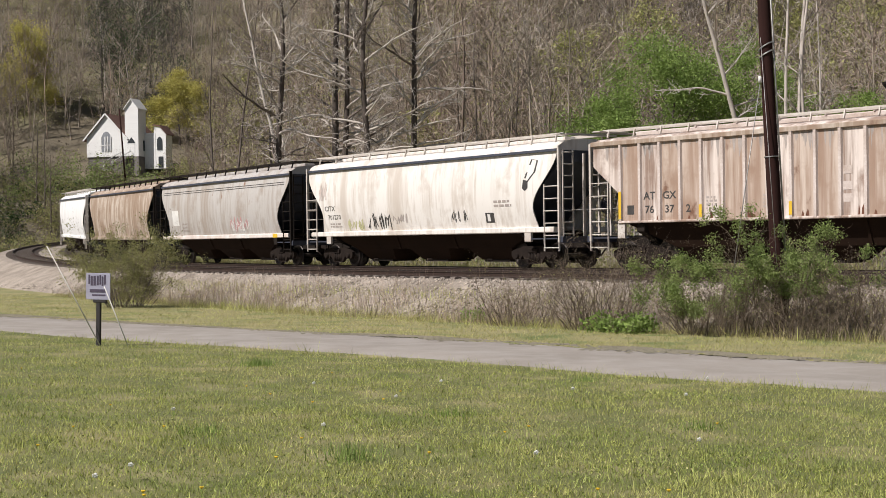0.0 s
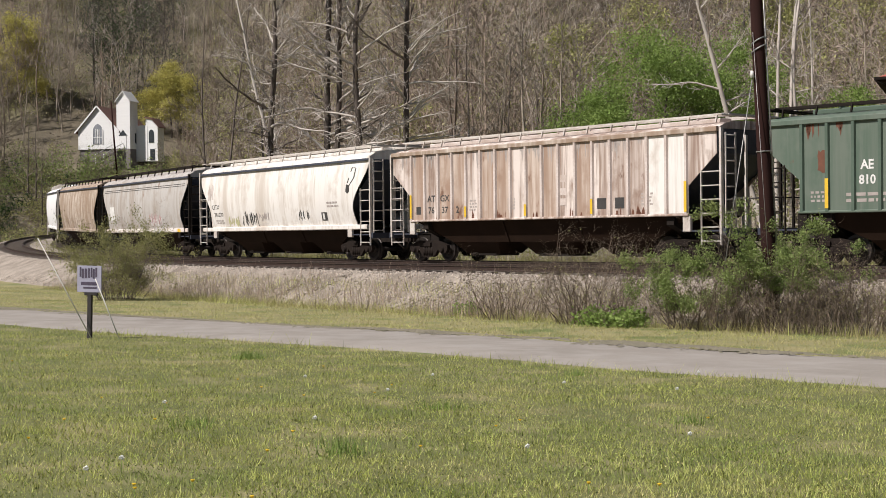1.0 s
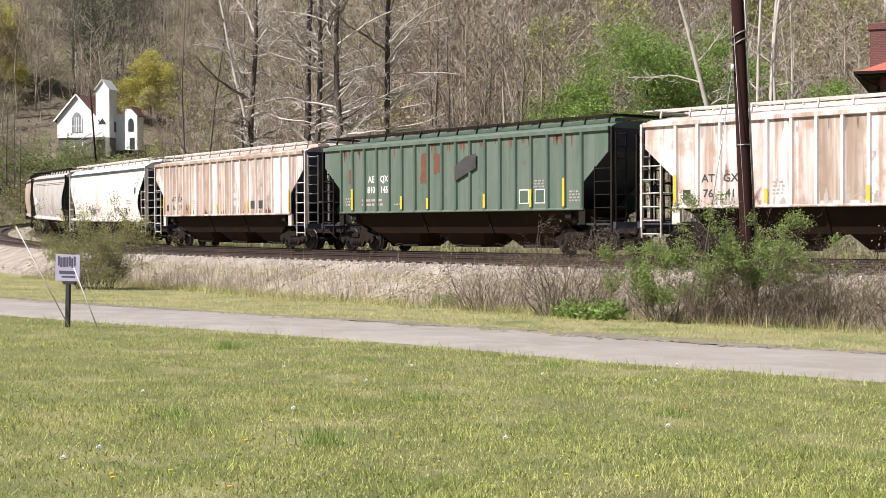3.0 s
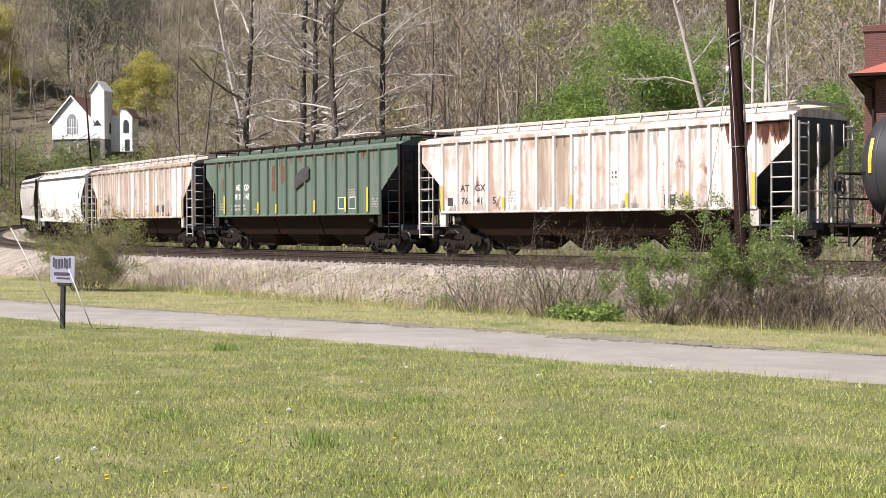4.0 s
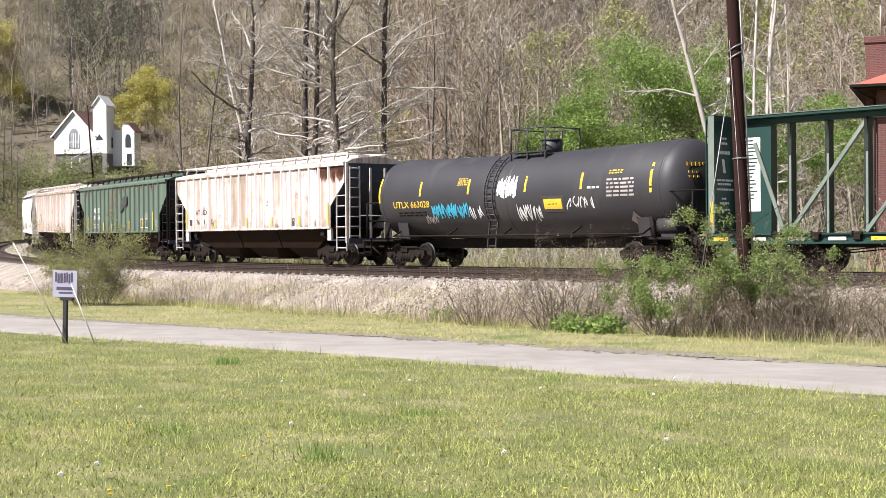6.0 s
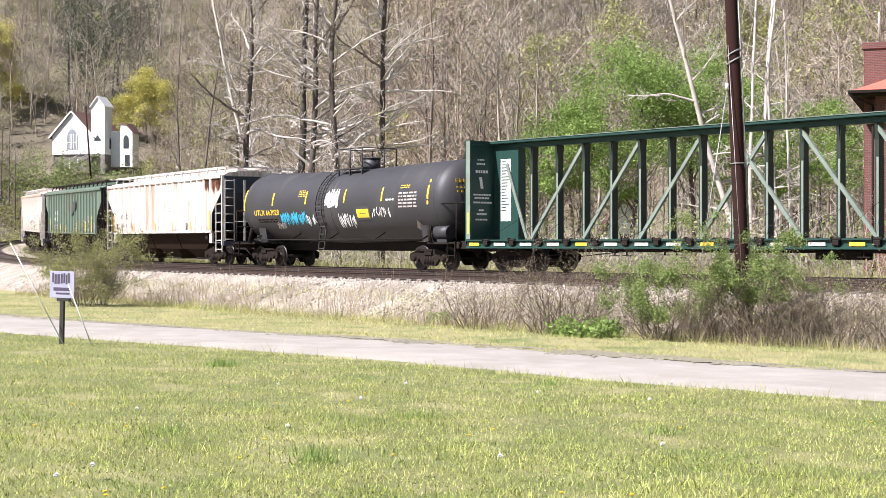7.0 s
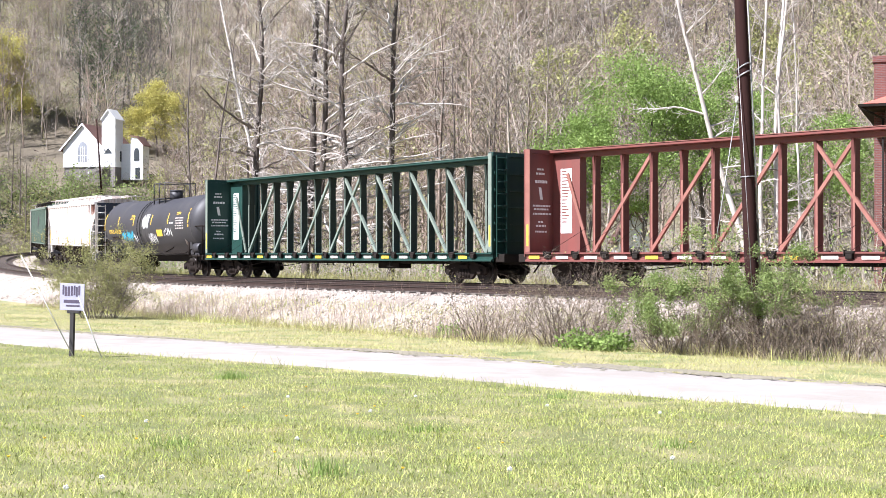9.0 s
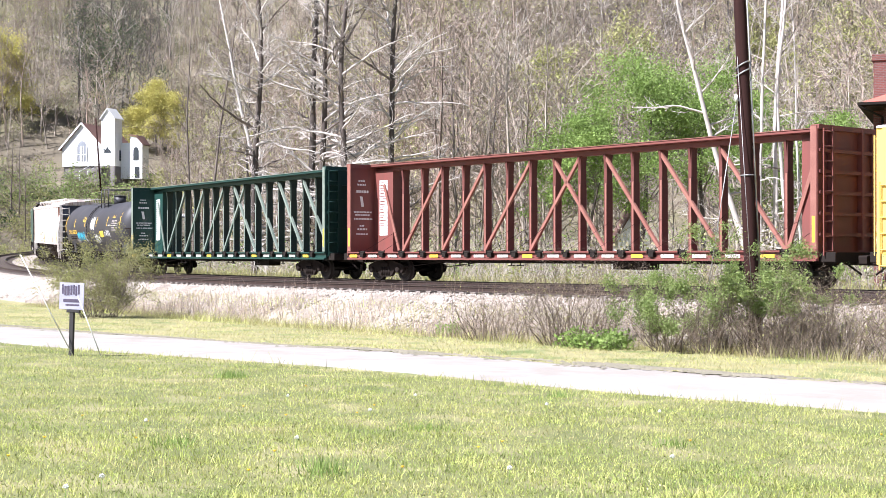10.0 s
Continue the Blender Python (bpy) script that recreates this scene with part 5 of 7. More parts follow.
DANDELION = material("dandelion_flower", (0.75, 0.52, 0.02), (0.7, 0.42, 0.02), 0.8)
STONE = material("ballast_stone", (0.37, 0.318, 0.265), (0.25, 0.212, 0.175), 0.95, 0, 2, 30, 0.3, 0.7, per_piece=0.5)
POLEWOOD = material("creosoted_pole", (0.022, 0.011, 0.010), (0.042, 0.020, 0.017), 0.95, 0, 1.5, 30, 0.4, 0.8, (6, 6, 0.4), spec=0.08)


# ---------------------------------------------------------------- trees
def grow(rng, p, d, length, r, level, out, wander=0.18, kids=(7, 6, 5), lift=0.02, droop=0.0, pieces=(6, 5, 4, 3), spread=(0.7, 1.2), shrink=0.55, first=0.25, limb=0):
    """Adds the tapered pieces of a limb and its side limbs: (start, end, radius, radius, level, number of the main limb)."""
    p, d = Vector(p), Vector(d).normalized()
    n = kids[level] if level < len(kids) else 0
    cuts = pieces[min(level, len(pieces) - 1)]
    step = length / cuts
    spots = sorted(rng.uniform(first, 1.0) for _ in range(n))
    for i in range(cuts):
        r0, r1 = r * (1 - 0.8 * i / cuts), r * (1 - 0.8 * (i + 1) / cuts)
        d = (d + Vector((rng.gauss(0, wander), rng.gauss(0, wander), rng.gauss(0, wander * 0.7) + lift - droop * (i / cuts)))).normalized()
        q = p + d * step
        out.append((p, q, r0, r1, level, limb))
        for j, s in enumerate(spots):
            if i / cuts <= s < (i + 1) / cuts:
                side = d.orthogonal()
                side.rotate(Matrix.Rotation(rng.uniform(0, 2 * math.pi), 3, d))
                a = rng.uniform(*spread)
                kd = d * math.cos(a) + side.normalized() * math.sin(a)
                grow(rng, p + d * step * rng.random(), kd, length * shrink * rng.uniform(0.6, 1.15) * (1.25 - 0.6 * s), max(r0 * (0.38 if level == 0 else 0.5), 0.004), level + 1, out, max(wander * 1.2, 0.19), kids, lift, droop, pieces, spread, shrink, 0.15, limb * 100 + j + 1 if level == 0 else limb)
        p = q
    return out


def ribbons(pieces, rs):
    """One thin triangle for each piece: far twigs."""
    P = np.array([tuple(s[0]) for s in pieces])
    Q = np.array([tuple(s[1]) for s in pieces])
    R = np.array([s[2] for s in pieces])
    S = np.cross(Q - P, rs.normal(size=P.shape))
    S /= np.maximum(np.linalg.norm(S, axis=1, keepdims=True), 1e-9)
    V = np.stack([P - S * R[:, None], P + S * R[:, None], Q], 1).reshape(-1, 3)
    return V, np.arange(len(V)).reshape(-1, 3)


def tubes(pieces, sides=3):
    """Triangles for many tapered pieces at once."""
    P = np.array([tuple(s[0]) for s in pieces])
    Q = np.array([tuple(s[1]) for s in pieces])
    R0, R1 = np.array([s[2] for s in pieces]), np.array([s[3] for s in pieces])
    D = Q - P
    D /= np.maximum(np.linalg.norm(D, axis=1, keepdims=True), 1e-9)
    H = np.where(np.abs(D[:, 2:3]) < 0.9, np.array([[0, 0, 1.0]]), np.array([[1.0, 0, 0]]))
    A = np.cross(D, H)
    A /= np.maximum(np.linalg.norm(A, axis=1, keepdims=True), 1e-9)
    B = np.cross(D, A)
    rings = []
    for C, R in ((P, R0), (Q, R1)):
        for k in range(sides):
            t = 2 * math.pi * k / sides
            rings.append(C + (A * math.cos(t) + B * math.sin(t)) * R[:, None])
    V = np.stack(rings, 1).reshape(-1, 3)
    base = np.arange(len(pieces))[:, None] * 2 * sides
    T = []
    for k in range(sides):
        k2 = (k + 1) % sides
        T += [np.concatenate([base + k, base + k2, base + sides + k2], 1), np.concatenate([base + k, base + sides + k2, base + sides + k], 1)]
    return V, np.vstack(T)


def leaves(points, size, rs, aspect=0.6):
    """One small leaf of two triangles at each point, turned at random."""
    n = len(points)
    a = rs.normal(size=(n, 3))
    a /= np.linalg.norm(a, axis=1, keepdims=True)
    b = np.cross(a, rs.normal(size=(n, 3)))
    b /= np.maximum(np.linalg.norm(b, axis=1, keepdims=True), 1e-9)
    s = size * rs.uniform(0.6, 1.3, (n, 1))
    V = np.stack([points - a * s * 0.5, points + b * s * aspect * 0.5, points + a * s * 0.5, points - b * s * aspect * 0.5], 1).reshape(-1, 3)
    k = np.arange(n)[:, None] * 4
    return V, np.vstack([np.concatenate([k, k + 1, k + 2], 1), np.concatenate([k, k + 2, k + 3], 1)])


def tree(name, label, x, y, height, r, seed, bark, limb, leaf=None, leaf_size=0.2, leaf_n=0, kids=(16, 6, 5), lean=(0, 0), spread=(0.8, 1.3), shrink=0.42, lift=0.03, droop=0.0, wander=0.09, first=0.15, group="", stems=1):
    """A tree of trunk, limbs and, where in leaf, a crown."""
    rng, rs = random.Random(seed), np.random.RandomState(seed)
    z = float(ground_z(x, y)) - 0.1
    ob = thing(name, label, "tree", pose(x, y, z), group)
    for k in range(stems):
        segs = []
        grow(rng, (0.5 * k, 0.1 * k, 0), (lean[0] + 0.05 * k, lean[1], 1), height * (1 - 0.08 * k), r * (1 - 0.2 * k), 0, segs, wander * 0.22, kids, lift, droop, (12, 8, 5, 3), spread, shrink, first)
        part("trunk", soup("trunk", *tubes([s for s in segs if s[4] == 0], 9), bark, None, True), None, ob)
        limbs = {}
        for s in segs:
            if s[4] >= 1:
                limbs.setdefault(s[5], []).append(s)
        for lm in limbs.values():
            V, T = tubes([s for s in lm if s[4] == 1], 5)
            fine = [s for s in lm if s[4] >= 2]
            if fine:
                V2, T2 = tubes(fine, 3)
                V, T = np.vstack([V, V2]), np.vstack([T, T2 + len(V)])
            part("limb", soup("limb", V, T, limb, None, True), None, ob)
    twigs = [s for s in segs if s[4] >= 2]
    rest = segs
    if leaf:
        ends = np.array([tuple(s[1]) for s in (twigs or rest)])
        pts = ends[rs.randint(0, len(ends), leaf_n)] + rs.normal(scale=height * 0.028, size=(leaf_n, 3)) + rs.normal(scale=height * 0.02, size=(leaf_n, 3))
        part("crown", soup("crown", *leaves(pts, leaf_size, rs), leaf), None, ob)
    return ob


def sycamore(label, x, y, height, r, seed, limbs, bark, limb_bark, lean=(0.0, 0.0), reach=5.6, group="bare trees behind the track", stems=1):
    """A tall bare tree: a straight trunk, low limbs that arch out level, upper limbs that rise, fine crooked twigs."""
    rng = random.Random(seed)
    ob = thing("bare_tree", label, "tree", pose(x, y, float(ground_z(x, y)) - 0.1), group)
    for k in range(stems):
        p, d = Vector((0.55 * k, 0.2 * k, 0)), Vector((lean[0] + 0.03 * k, lean[1], 1)).normalized()
        cuts, trunk, line = 16, [], []
        tall, thick = height * (1 - 0.06 * k), r * (1 - 0.15 * k)
        for i in range(cuts):
            f0, f1 = i / cuts, (i + 1) / cuts
            d = (d + Vector((rng.gauss(0, 0.035), rng.gauss(0, 0.035), 0)) + Vector((lean[0] - d.x, lean[1] - d.y, 0)) * 0.2).normalized()
            q = p + d * tall / cuts
            trunk.append((p, q, thick * (1 - 0.8 * f0), thick * (1 - 0.8 * f1), 0, 0))
            line.append((p, q))
            p = q
        part("trunk", soup("trunk", *tubes(trunk, 9), bark, None, True), None, ob)
        for j in range(limbs):
            f = 0.10 + 0.88 * (j + rng.random()) / limbs
            a, b = line[min(cuts - 1, int(f * cuts))]
            p0 = a.lerp(b, f * cuts % 1.0)
            az = rng.uniform(0, 2 * math.pi)
            up = radians(rng.uniform(-8, 16) + min(52.0, 105 * max(0.0, f - 0.2) * rng.uniform(0.6, 1.4)))
            ln = (reach * (1 - 0.8 * f) + 1.4) * rng.uniform(0.4, 1.1)
            way = Vector((math.cos(az) * math.cos(up), math.sin(az) * math.cos(up), math.sin(up)))
            segs = []
            grow(rng, p0, way, ln, (0.044 + 0.0125 * ln) * (1 - 0.4 * f) * min(1.0, thick / 0.22), 1, segs, 0.15, (0, 9, 5), 0.035, 0.085 if f < 0.5 else 0.0, (1, 9, 5, 3), (0.45, 1.15), 0.33, 0.18)
            V, T = tubes([s for s in segs if s[4] == 1], 5)
            V2, T2 = tubes([s for s in segs if s[4] == 2], 3)
            V3, T3 = tubes([(s[0], s[1], max(s[2], 0.013), max(s[3], 0.008), 3, 0) for s in segs if s[4] == 3], 3)
            part("limb", soup("limb", np.vstack([V, V2, V3]), np.vstack([T, T2 + len(V), T3 + len(V) + len(V2)]), limb_bark if rng.random() < 0.85 else GREYBARK, None, True), None, ob)
    return ob


def domed_tree(label, x, y, height, width, seed, leaf, leaf_n, leaf_size, bottom=0.35, ragged=0.55, depth=None, group="trees in spring leaf"):
    """A tree in leaf: trunk, limbs, and a crown of many clumps of leaves under an uneven dome."""
    rng, rs = random.Random(seed), np.random.RandomState(seed)
    ob = thing("leafy_tree", label, "tree", pose(x, y, float(ground_z(x, y)) - 0.1), group)
    segs = []
    grow(rng, (0, 0, 0), (0, 0, 1), height * 0.85, 0.16 * height / 12, 0, segs, 0.05, (16, 6, 3), 0.04, 0.0, (8, 5, 4, 2), (0.5, 1.2), 0.42, 0.3)
    part("trunk", soup("trunk", *tubes([s for s in segs if s[4] == 0], 8), BARK, None, True), None, ob)
    limbs = {}
    for s in segs:
        if s[4] >= 1:
            limbs.setdefault(s[5], []).append(s)
    for lm in limbs.values():
        part("limb", soup("limb", *tubes(lm, 3), GREYBARK, None, True), None, ob)
    clumps = 70
    th, ph = rs.uniform(0, 2 * np.pi, clumps), np.arccos(rs.uniform(-0.25, 1, clumps))
    rad = rs.uniform(0.35, 1.0, clumps) ** 0.5 * (1 + 0.16 * np.sin(3 * th + seed) * np.sin(ph))
    half = (1 - bottom) * height
    c = np.stack([width / 2 * rad * np.sin(ph) * np.cos(th), (depth or width) / 2 * rad * np.sin(ph) * np.sin(th), bottom * height + half * 0.2 + half * 0.8 * rad * np.cos(ph)], 1)
    size = rs.uniform(0.5, 1.25, clumps) * ragged * width / 9
    pick = rs.randint(0, clumps, leaf_n)
    pts = c[pick] + rs.normal(size=(leaf_n, 3)) * size[pick][:, None] * np.array([1, 1, 0.75])
    part("crown", soup("crown", *leaves(pts, leaf_size, rs), leaf), None, ob)
    return ob


SYC = "tall bare sycamore with dark trunk and pale limbs"
for x, y, h, r, sd, stems in ((-11.5, 85, 29, 0.24, 3, 1), (-8.5, 85.5, 31, 0.27, 8, 2), (-5.7, 84, 29, 0.24, 12, 1), (-3.3, 86, 28, 0.25, 21, 1)):
    sycamore(SYC, x, y, h, r, sd, 66, BARK, PALEBARK, stems=stems)
sycamore("leaning pale-barked sycamore with bare limbs", -11.4, 92, 24, 0.17, 31, 26, PALEBARK, PALEBARK, (-0.15, 0.0), 4.2)
for x, y, h, r, sd, lean in ((-16.5, 98, 22, 0.12, 32, (0.05, 0)), (0.8, 92, 17, 0.11, 33, (0.06, 0)), (3.3, 96, 16, 0.10, 34, (0, 0)), (-18.5, 104, 20, 0.12, 35, (0.02, 0)), (5.9, 99, 14, 0.09, 36, (-0.05, 0)), (-13.6, 100, 19, 0.11, 37, (0.0, 0))):
    sycamore("slender bare tree with pale grey limbs", x, y, h, r, sd, 20, GREYBARK, GREYBARK, lean, 3.4)
sycamore("leaning pale-barked tree with thin drooping limbs", 17.0, 75, 24, 0.19, 41, 22, PALEBARK, PALEBARK, (-0.26, 0.0), 3.8)
for x, y, h, r, sd in ((18.3, 80, 25, 0.14, 44), (19.2, 80.5, 27, 0.18, 45), (19.9, 81, 25, 0.14, 46), (21.2, 82, 22, 0.10, 47)):
    sycamore("straight pale-barked tree with bare limbs", x, y, h, r, sd, 18, PALEBARK, PALEBARK, (0.0, 0.0), 2.8)
GREENLEAF = "broad tree in fresh green leaf"
for x, y, h, w, sd, n in ((9.2, 92, 12.0, 7.5, 51, 17000), (13.4, 95, 16.4, 11.0, 52, 30000), (18.2, 97, 16.2, 10.5, 53, 26000), (27.8, 99, 13.0, 8.0, 54, 14000), (23.4, 104, 12.0, 7.0, 56, 9000)):
    domed_tree(GREENLEAF, x, y, h, w, sd, LEAFGREEN, n, 0.17, 0.46, 0.62)
domed_tree("rounded tree with yellow-green spring leaves beside the church", -53.0, 258, 14.0, 11.5, 61, LEAFYELLOW, 26000, 0.30, 0.15, 0.75)
domed_tree("tall tree with yellow-green spring leaves", -82.5, 262, 17.5, 11.0, 62, LEAFYELLOW, 24000, 0.33, 0.08, 0.75)
OLIVE_TREES = ((11.2, 145, 17.5, 8.0, 63), (20.0, 150, 19.0, 8.0, 64), (43.5, 150, 18.0, 10.0, 65), (36.0, 158, 17.0, 8.0, 66), (-4.0, 150, 15.0, 6.5, 67), (-38, 248, 13, 9.0, 68), (-46, 236, 6.5, 7.0, 69), (-42, 228, 6.0, 6.0, 70))
for x, y, h, w, sd in OLIVE_TREES:
    domed_tree("thin tree in olive-yellow spring leaf", x, y, h, w, sd, WOODOLIVE, 9000, 0.27, 0.3, 0.75)
for x, y, h, r, sd in ((-67.5, 222, 15, 0.14, 91), (-64.8, 216, 13, 0.13, 92), (-70.0, 226, 14, 0.14, 93)):
    tree("bare_tree", "thin dark bare tree on the slope below the church", x, y, h, r, sd, BARK, WOODBROWN, kids=(14, 6, 3), spread=(0.5, 1.1), shrink=0.4, group="bare trees behind the track")


def build_woods():
    """The bare spring woods on the hillside: one mass of many trees."""
    rng, rs = random.Random(9), np.random.RandomState(9)
    protos = []
    for k in range(12):
        segs = []
        grow(rng, (0, 0, 0), (0, 0, 1), rng.uniform(13, 20), 0.11 + 0.04 * (k % 3), 0, segs, 0.06, (15, 6, 4), 0.05, 0.0, (6, 3, 2, 1), (0.4, 1.05), 0.40, 0.22)
        segs = [(p, q, max(a, 0.026), max(b, 0.018), lv, 0) for p, q, a, b, lv, _ in segs]
        V, T = tubes([s for s in segs if s[4] <= 1], 3)
        V2, T2 = ribbons([s for s in segs if s[4] >= 2], rs)
        V, T = np.vstack([V, V2]), np.vstack([T, T2 + len(V)])
        ends = np.array([tuple(s[1]) for s in segs if s[4] >= 2])
        LV, LT = leaves(ends[rs.randint(0, len(ends), 420)] + rs.normal(scale=0.5, size=(420, 3)), 0.27, rs)
        protos.append((V, T, LV, LT))
    Vs, Ts, Is, base = [], [], [], 0
    spots = []
    tries = 0
    while len(spots) < 1850 and tries < 40000:
        tries += 1
        side = rng.uniform(-0.50, 0.46)
        start = 205 - 90 * float(smooth01(-0.17, 0.03, side))
        r = start - 22 + 180 * rng.random()
        x, y = r * math.sin(math.atan(side)), r * math.cos(math.atan(side))
        if math.hypot(x - CX, y - CY) - RADIUS > -9 and r < 215:
            continue
        if -77 < x < -45 and 196 < y < 253:
            continue
        if 8 < x < 32 and y < 110:
            continue
        if any(abs(x - q[0]) < 4.0 and q[1] - 20 < y < q[1] + 3 for q in OLIVE_TREES[:5]):
            continue
        spots.append((x, y))
    Z = ground_z(np.array([s[0] for s in spots]), np.array([s[1] for s in spots]))
    for (x, y), z in zip(spots, Z):
        V, T, LV, LT = protos[rng.randrange(len(protos))]
        a, sc = rng.uniform(0, 6.283), rng.uniform(0.75, 1.2)
        M = np.array([[math.cos(a), -math.sin(a), 0], [math.sin(a), math.cos(a), 0], [0, 0, 1]]).T * sc
        off = np.array([x, y, z - 0.3])
        Vs.append(V @ M + off)
        Ts.append(T + base)
        tone = float(lumps(np.array(x), np.array(y), 26.0, 7.0)) + rng.gauss(0, 0.45)
        # trees within this narrow band of directions get dark twigs and dark leaves
        dark_band = -0.262 < x / y < -0.195 and y > 255
        Is.append(np.full(len(T), 5 if rng.random() < 0.05 else (7 if (dark_band and rng.random() < 0.8) or tone < -0.95 else (0 if tone < -0.25 else (2 if tone < 0.3 else 1))), np.int32))
        base += len(V)
        g = rng.random()
        patch = float(lumps(np.array(x), np.array(y), 40.0, 4.0))
        if g < 0.20 or (patch > 0.2 and g < 0.62) or (dark_band and g < 0.4):
            kind = 8 if dark_band else (3 if g < 0.07 else (4 if g > 0.54 else 6))
            Vs.append(LV @ M + off)
            Ts.append(LT + base)
            Is.append(np.full(len(LT), kind, np.int32))
            base += len(LV)
    # saplings and brush on the forest floor
    for _ in range(1500):
        side, r = rng.uniform(-0.42, -0.08), rng.uniform(212, 330)
        x, y = r * math.sin(math.atan(side)), r * math.cos(math.atan(side))
        if -70 < x < -48 and 230 < y < 253:
            continue
        V, T, LV, LT = protos[rng.randrange(len(protos))]
        sc = rng.uniform(0.12, 0.3)
        a = rng.uniform(0, 6.283)
        M = np.array([[math.cos(a), -math.sin(a), 0], [math.sin(a), math.cos(a), 0], [0, 0, 1]]).T * sc
        M = M * np.array([1.7, 1.7, 1.0])
        off = np.array([x, y, float(ground_z(x, y)) - 1.0])
        pick = rs.randint(0, len(LT) // 2, 45)
        quad = np.concatenate([LT[pick], LT[pick + len(LT) // 2]])
        Vs.append(LV @ M + off + (LV - LV.reshape(-1, 4, 3).mean(1).repeat(4, 0)) * 0.9)
        Ts.append(quad + base)
        Is.append(np.full(len(quad), rng.choice((6, 6, 4, 3, 0, 1)), np.int32))
        base += len(LV)
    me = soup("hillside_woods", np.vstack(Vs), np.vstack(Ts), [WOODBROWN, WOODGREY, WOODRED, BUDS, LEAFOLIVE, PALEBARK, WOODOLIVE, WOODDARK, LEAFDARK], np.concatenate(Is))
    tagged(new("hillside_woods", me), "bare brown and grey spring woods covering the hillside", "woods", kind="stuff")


build_woods()


def build_thicket():
    """Brush behind the tracks and on the foot of the hill."""
    rng, rs = random.Random(19), np.random.RandomState(19)
    segs, pts = [], {0: [], 1: [], 2: []}
    for _ in range(760):
        s, u = rng.uniform(-40, 120), -rng.uniform(5.0, 30.0)
        x, y, _a = on_track(s, u)
        if math.hypot(x, y) > 190:
            continue
        z = float(ground_z(x, y))
        h = rng.uniform(1.2, 4.2) * (0.55 if u > -9 else 1.0)
        for _k in range(rng.randint(3, 6)):
            grow(rng, (x + rng.gauss(0, 0.4), y + rng.gauss(0, 0.4), z), (rng.gauss(0, 0.3), rng.gauss(0, 0.3), 1), h, 0.022, 0, segs, 0.16, (5, 3), 0.05, 0.02, (4, 3, 2), (0.4, 1.1), 0.5, 0.2)
        n = rng.choice((0, 30, 60, 120))
        k = rng.choice((0, 0, 1, 2))
        for _k in range(n):
            pts[k].append((x + rng.gauss(0, 0.7), y + rng.gauss(0, 0.7), z + h * rng.uniform(0.2, 1.05)))
    V, T = tubes([s for s in segs if s[4] == 0], 3)
    V2, T2 = ribbons([s for s in segs if s[4] > 0], rs)
    V, T = np.vstack([V, V2]), np.vstack([T, T2 + len(V)])
    Vs, Ts, Is, base = [V], [T], [np.zeros(len(T), np.int32)], len(V)
    for k, p in pts.items():
        LV, LT = leaves(np.array(p), 0.16, rs)
        Vs.append(LV)
        Ts.append(LT + base)
        Is.append(np.full(len(LT), k + 1, np.int32))
        base += len(LV)
    me = soup("brush", np.vstack(Vs), np.vstack(Ts), [BRUSHTWIG, LEAFOLIVE, LEAFGREEN, BUDS], np.concatenate(Is))
    tagged(new("brush", me), "tangled leafing brush along the far side of the tracks", "brush", kind="stuff")
    # green bank below the church
    for name, label, mat, count, seed in (("evergreen_bank", "dark green shrubs on the bank below the church", LEAFDARK, 75, 3), ("leafing_bank", "leafing undergrowth on the bank below the church", LEAFOLIVE, 230, 4), ("green_bank", "fresh green undergrowth round the church footing", LEAFSHRUB, 170, 6)):
        rng = random.Random(seed)
        pts, segs = [], []
        while count:
            x, y = (rng.uniform(-94, -42), rng.uniform(182, 236)) if mat is not LEAFSHRUB else ((rng.uniform(-74, -48), rng.uniform(227, 236.5)) if rng.random() < 0.55 else (rng.uniform(-100, -72), rng.uniform(205, 240)))
            if math.hypot(x - CX, y - CY) - RADIUS < 9:
                continue
            if mat is LEAFDARK and x > -66 and rng.random() < 0.7:
                continue
            count -= 1
            z, h = float(ground_z(x, y)), rng.uniform(2.0, 5.5) * (0.66 if x > -70 and not (mat is LEAFSHRUB and y > 231) else 1.0)
            w = rng.uniform(0.9, 1.8)
            for _k in range(170 if mat is LEAFDARK else 110):
                t = rng.random()
                pts.append((x + rng.gauss(0, w * (1.1 - t * 0.7)), y + rng.gauss(0, w * (1.1 - t * 0.7)), z + h * t))
            for _k in range(3):
                grow(rng, (x + rng.gauss(0, 0.6), y + rng.gauss(0, 0.6), z), (rng.gauss(0, 0.2), 0, 1), h * 1.3, 0.05, 0, segs, 0.1, (6, 4), 0.05, 0, (4, 3, 2), (0.4, 1.0), 0.5, 0.2)
        V, T = leaves(np.array(pts), 0.36, rs)
        V2, T2 = ribbons(segs, rs)
        me = soup(name, np.vstack([V, V2]), np.vstack([T, T2 + len(V)]), [mat, WOODBROWN], np.concatenate([np.zeros(len(T), int), np.ones(len(T2), int)]))
        tagged(new(name, me), label, "shrubs", kind="stuff")


build_thicket()


# ---------------------------------------------------------------- shrubs and weeds by the lane
def surface_z(x, y):
    """Ground, or the ballast bank where it lies over it."""
    u = math.hypot(x - CX, y - CY) - RADIUS
    z = float(ground_z(x, y))
    o = u - SPACING
    if -8 < u < SPACING + 4.6:
        bank = np.interp(o, [0, 2.0, 2.7, 3.5, 4.6], [RAIL - 0.2, RAIL - 0.26, RAIL - 0.55, -0.15, -0.7])
        z = max(z, float(bank))
    return z


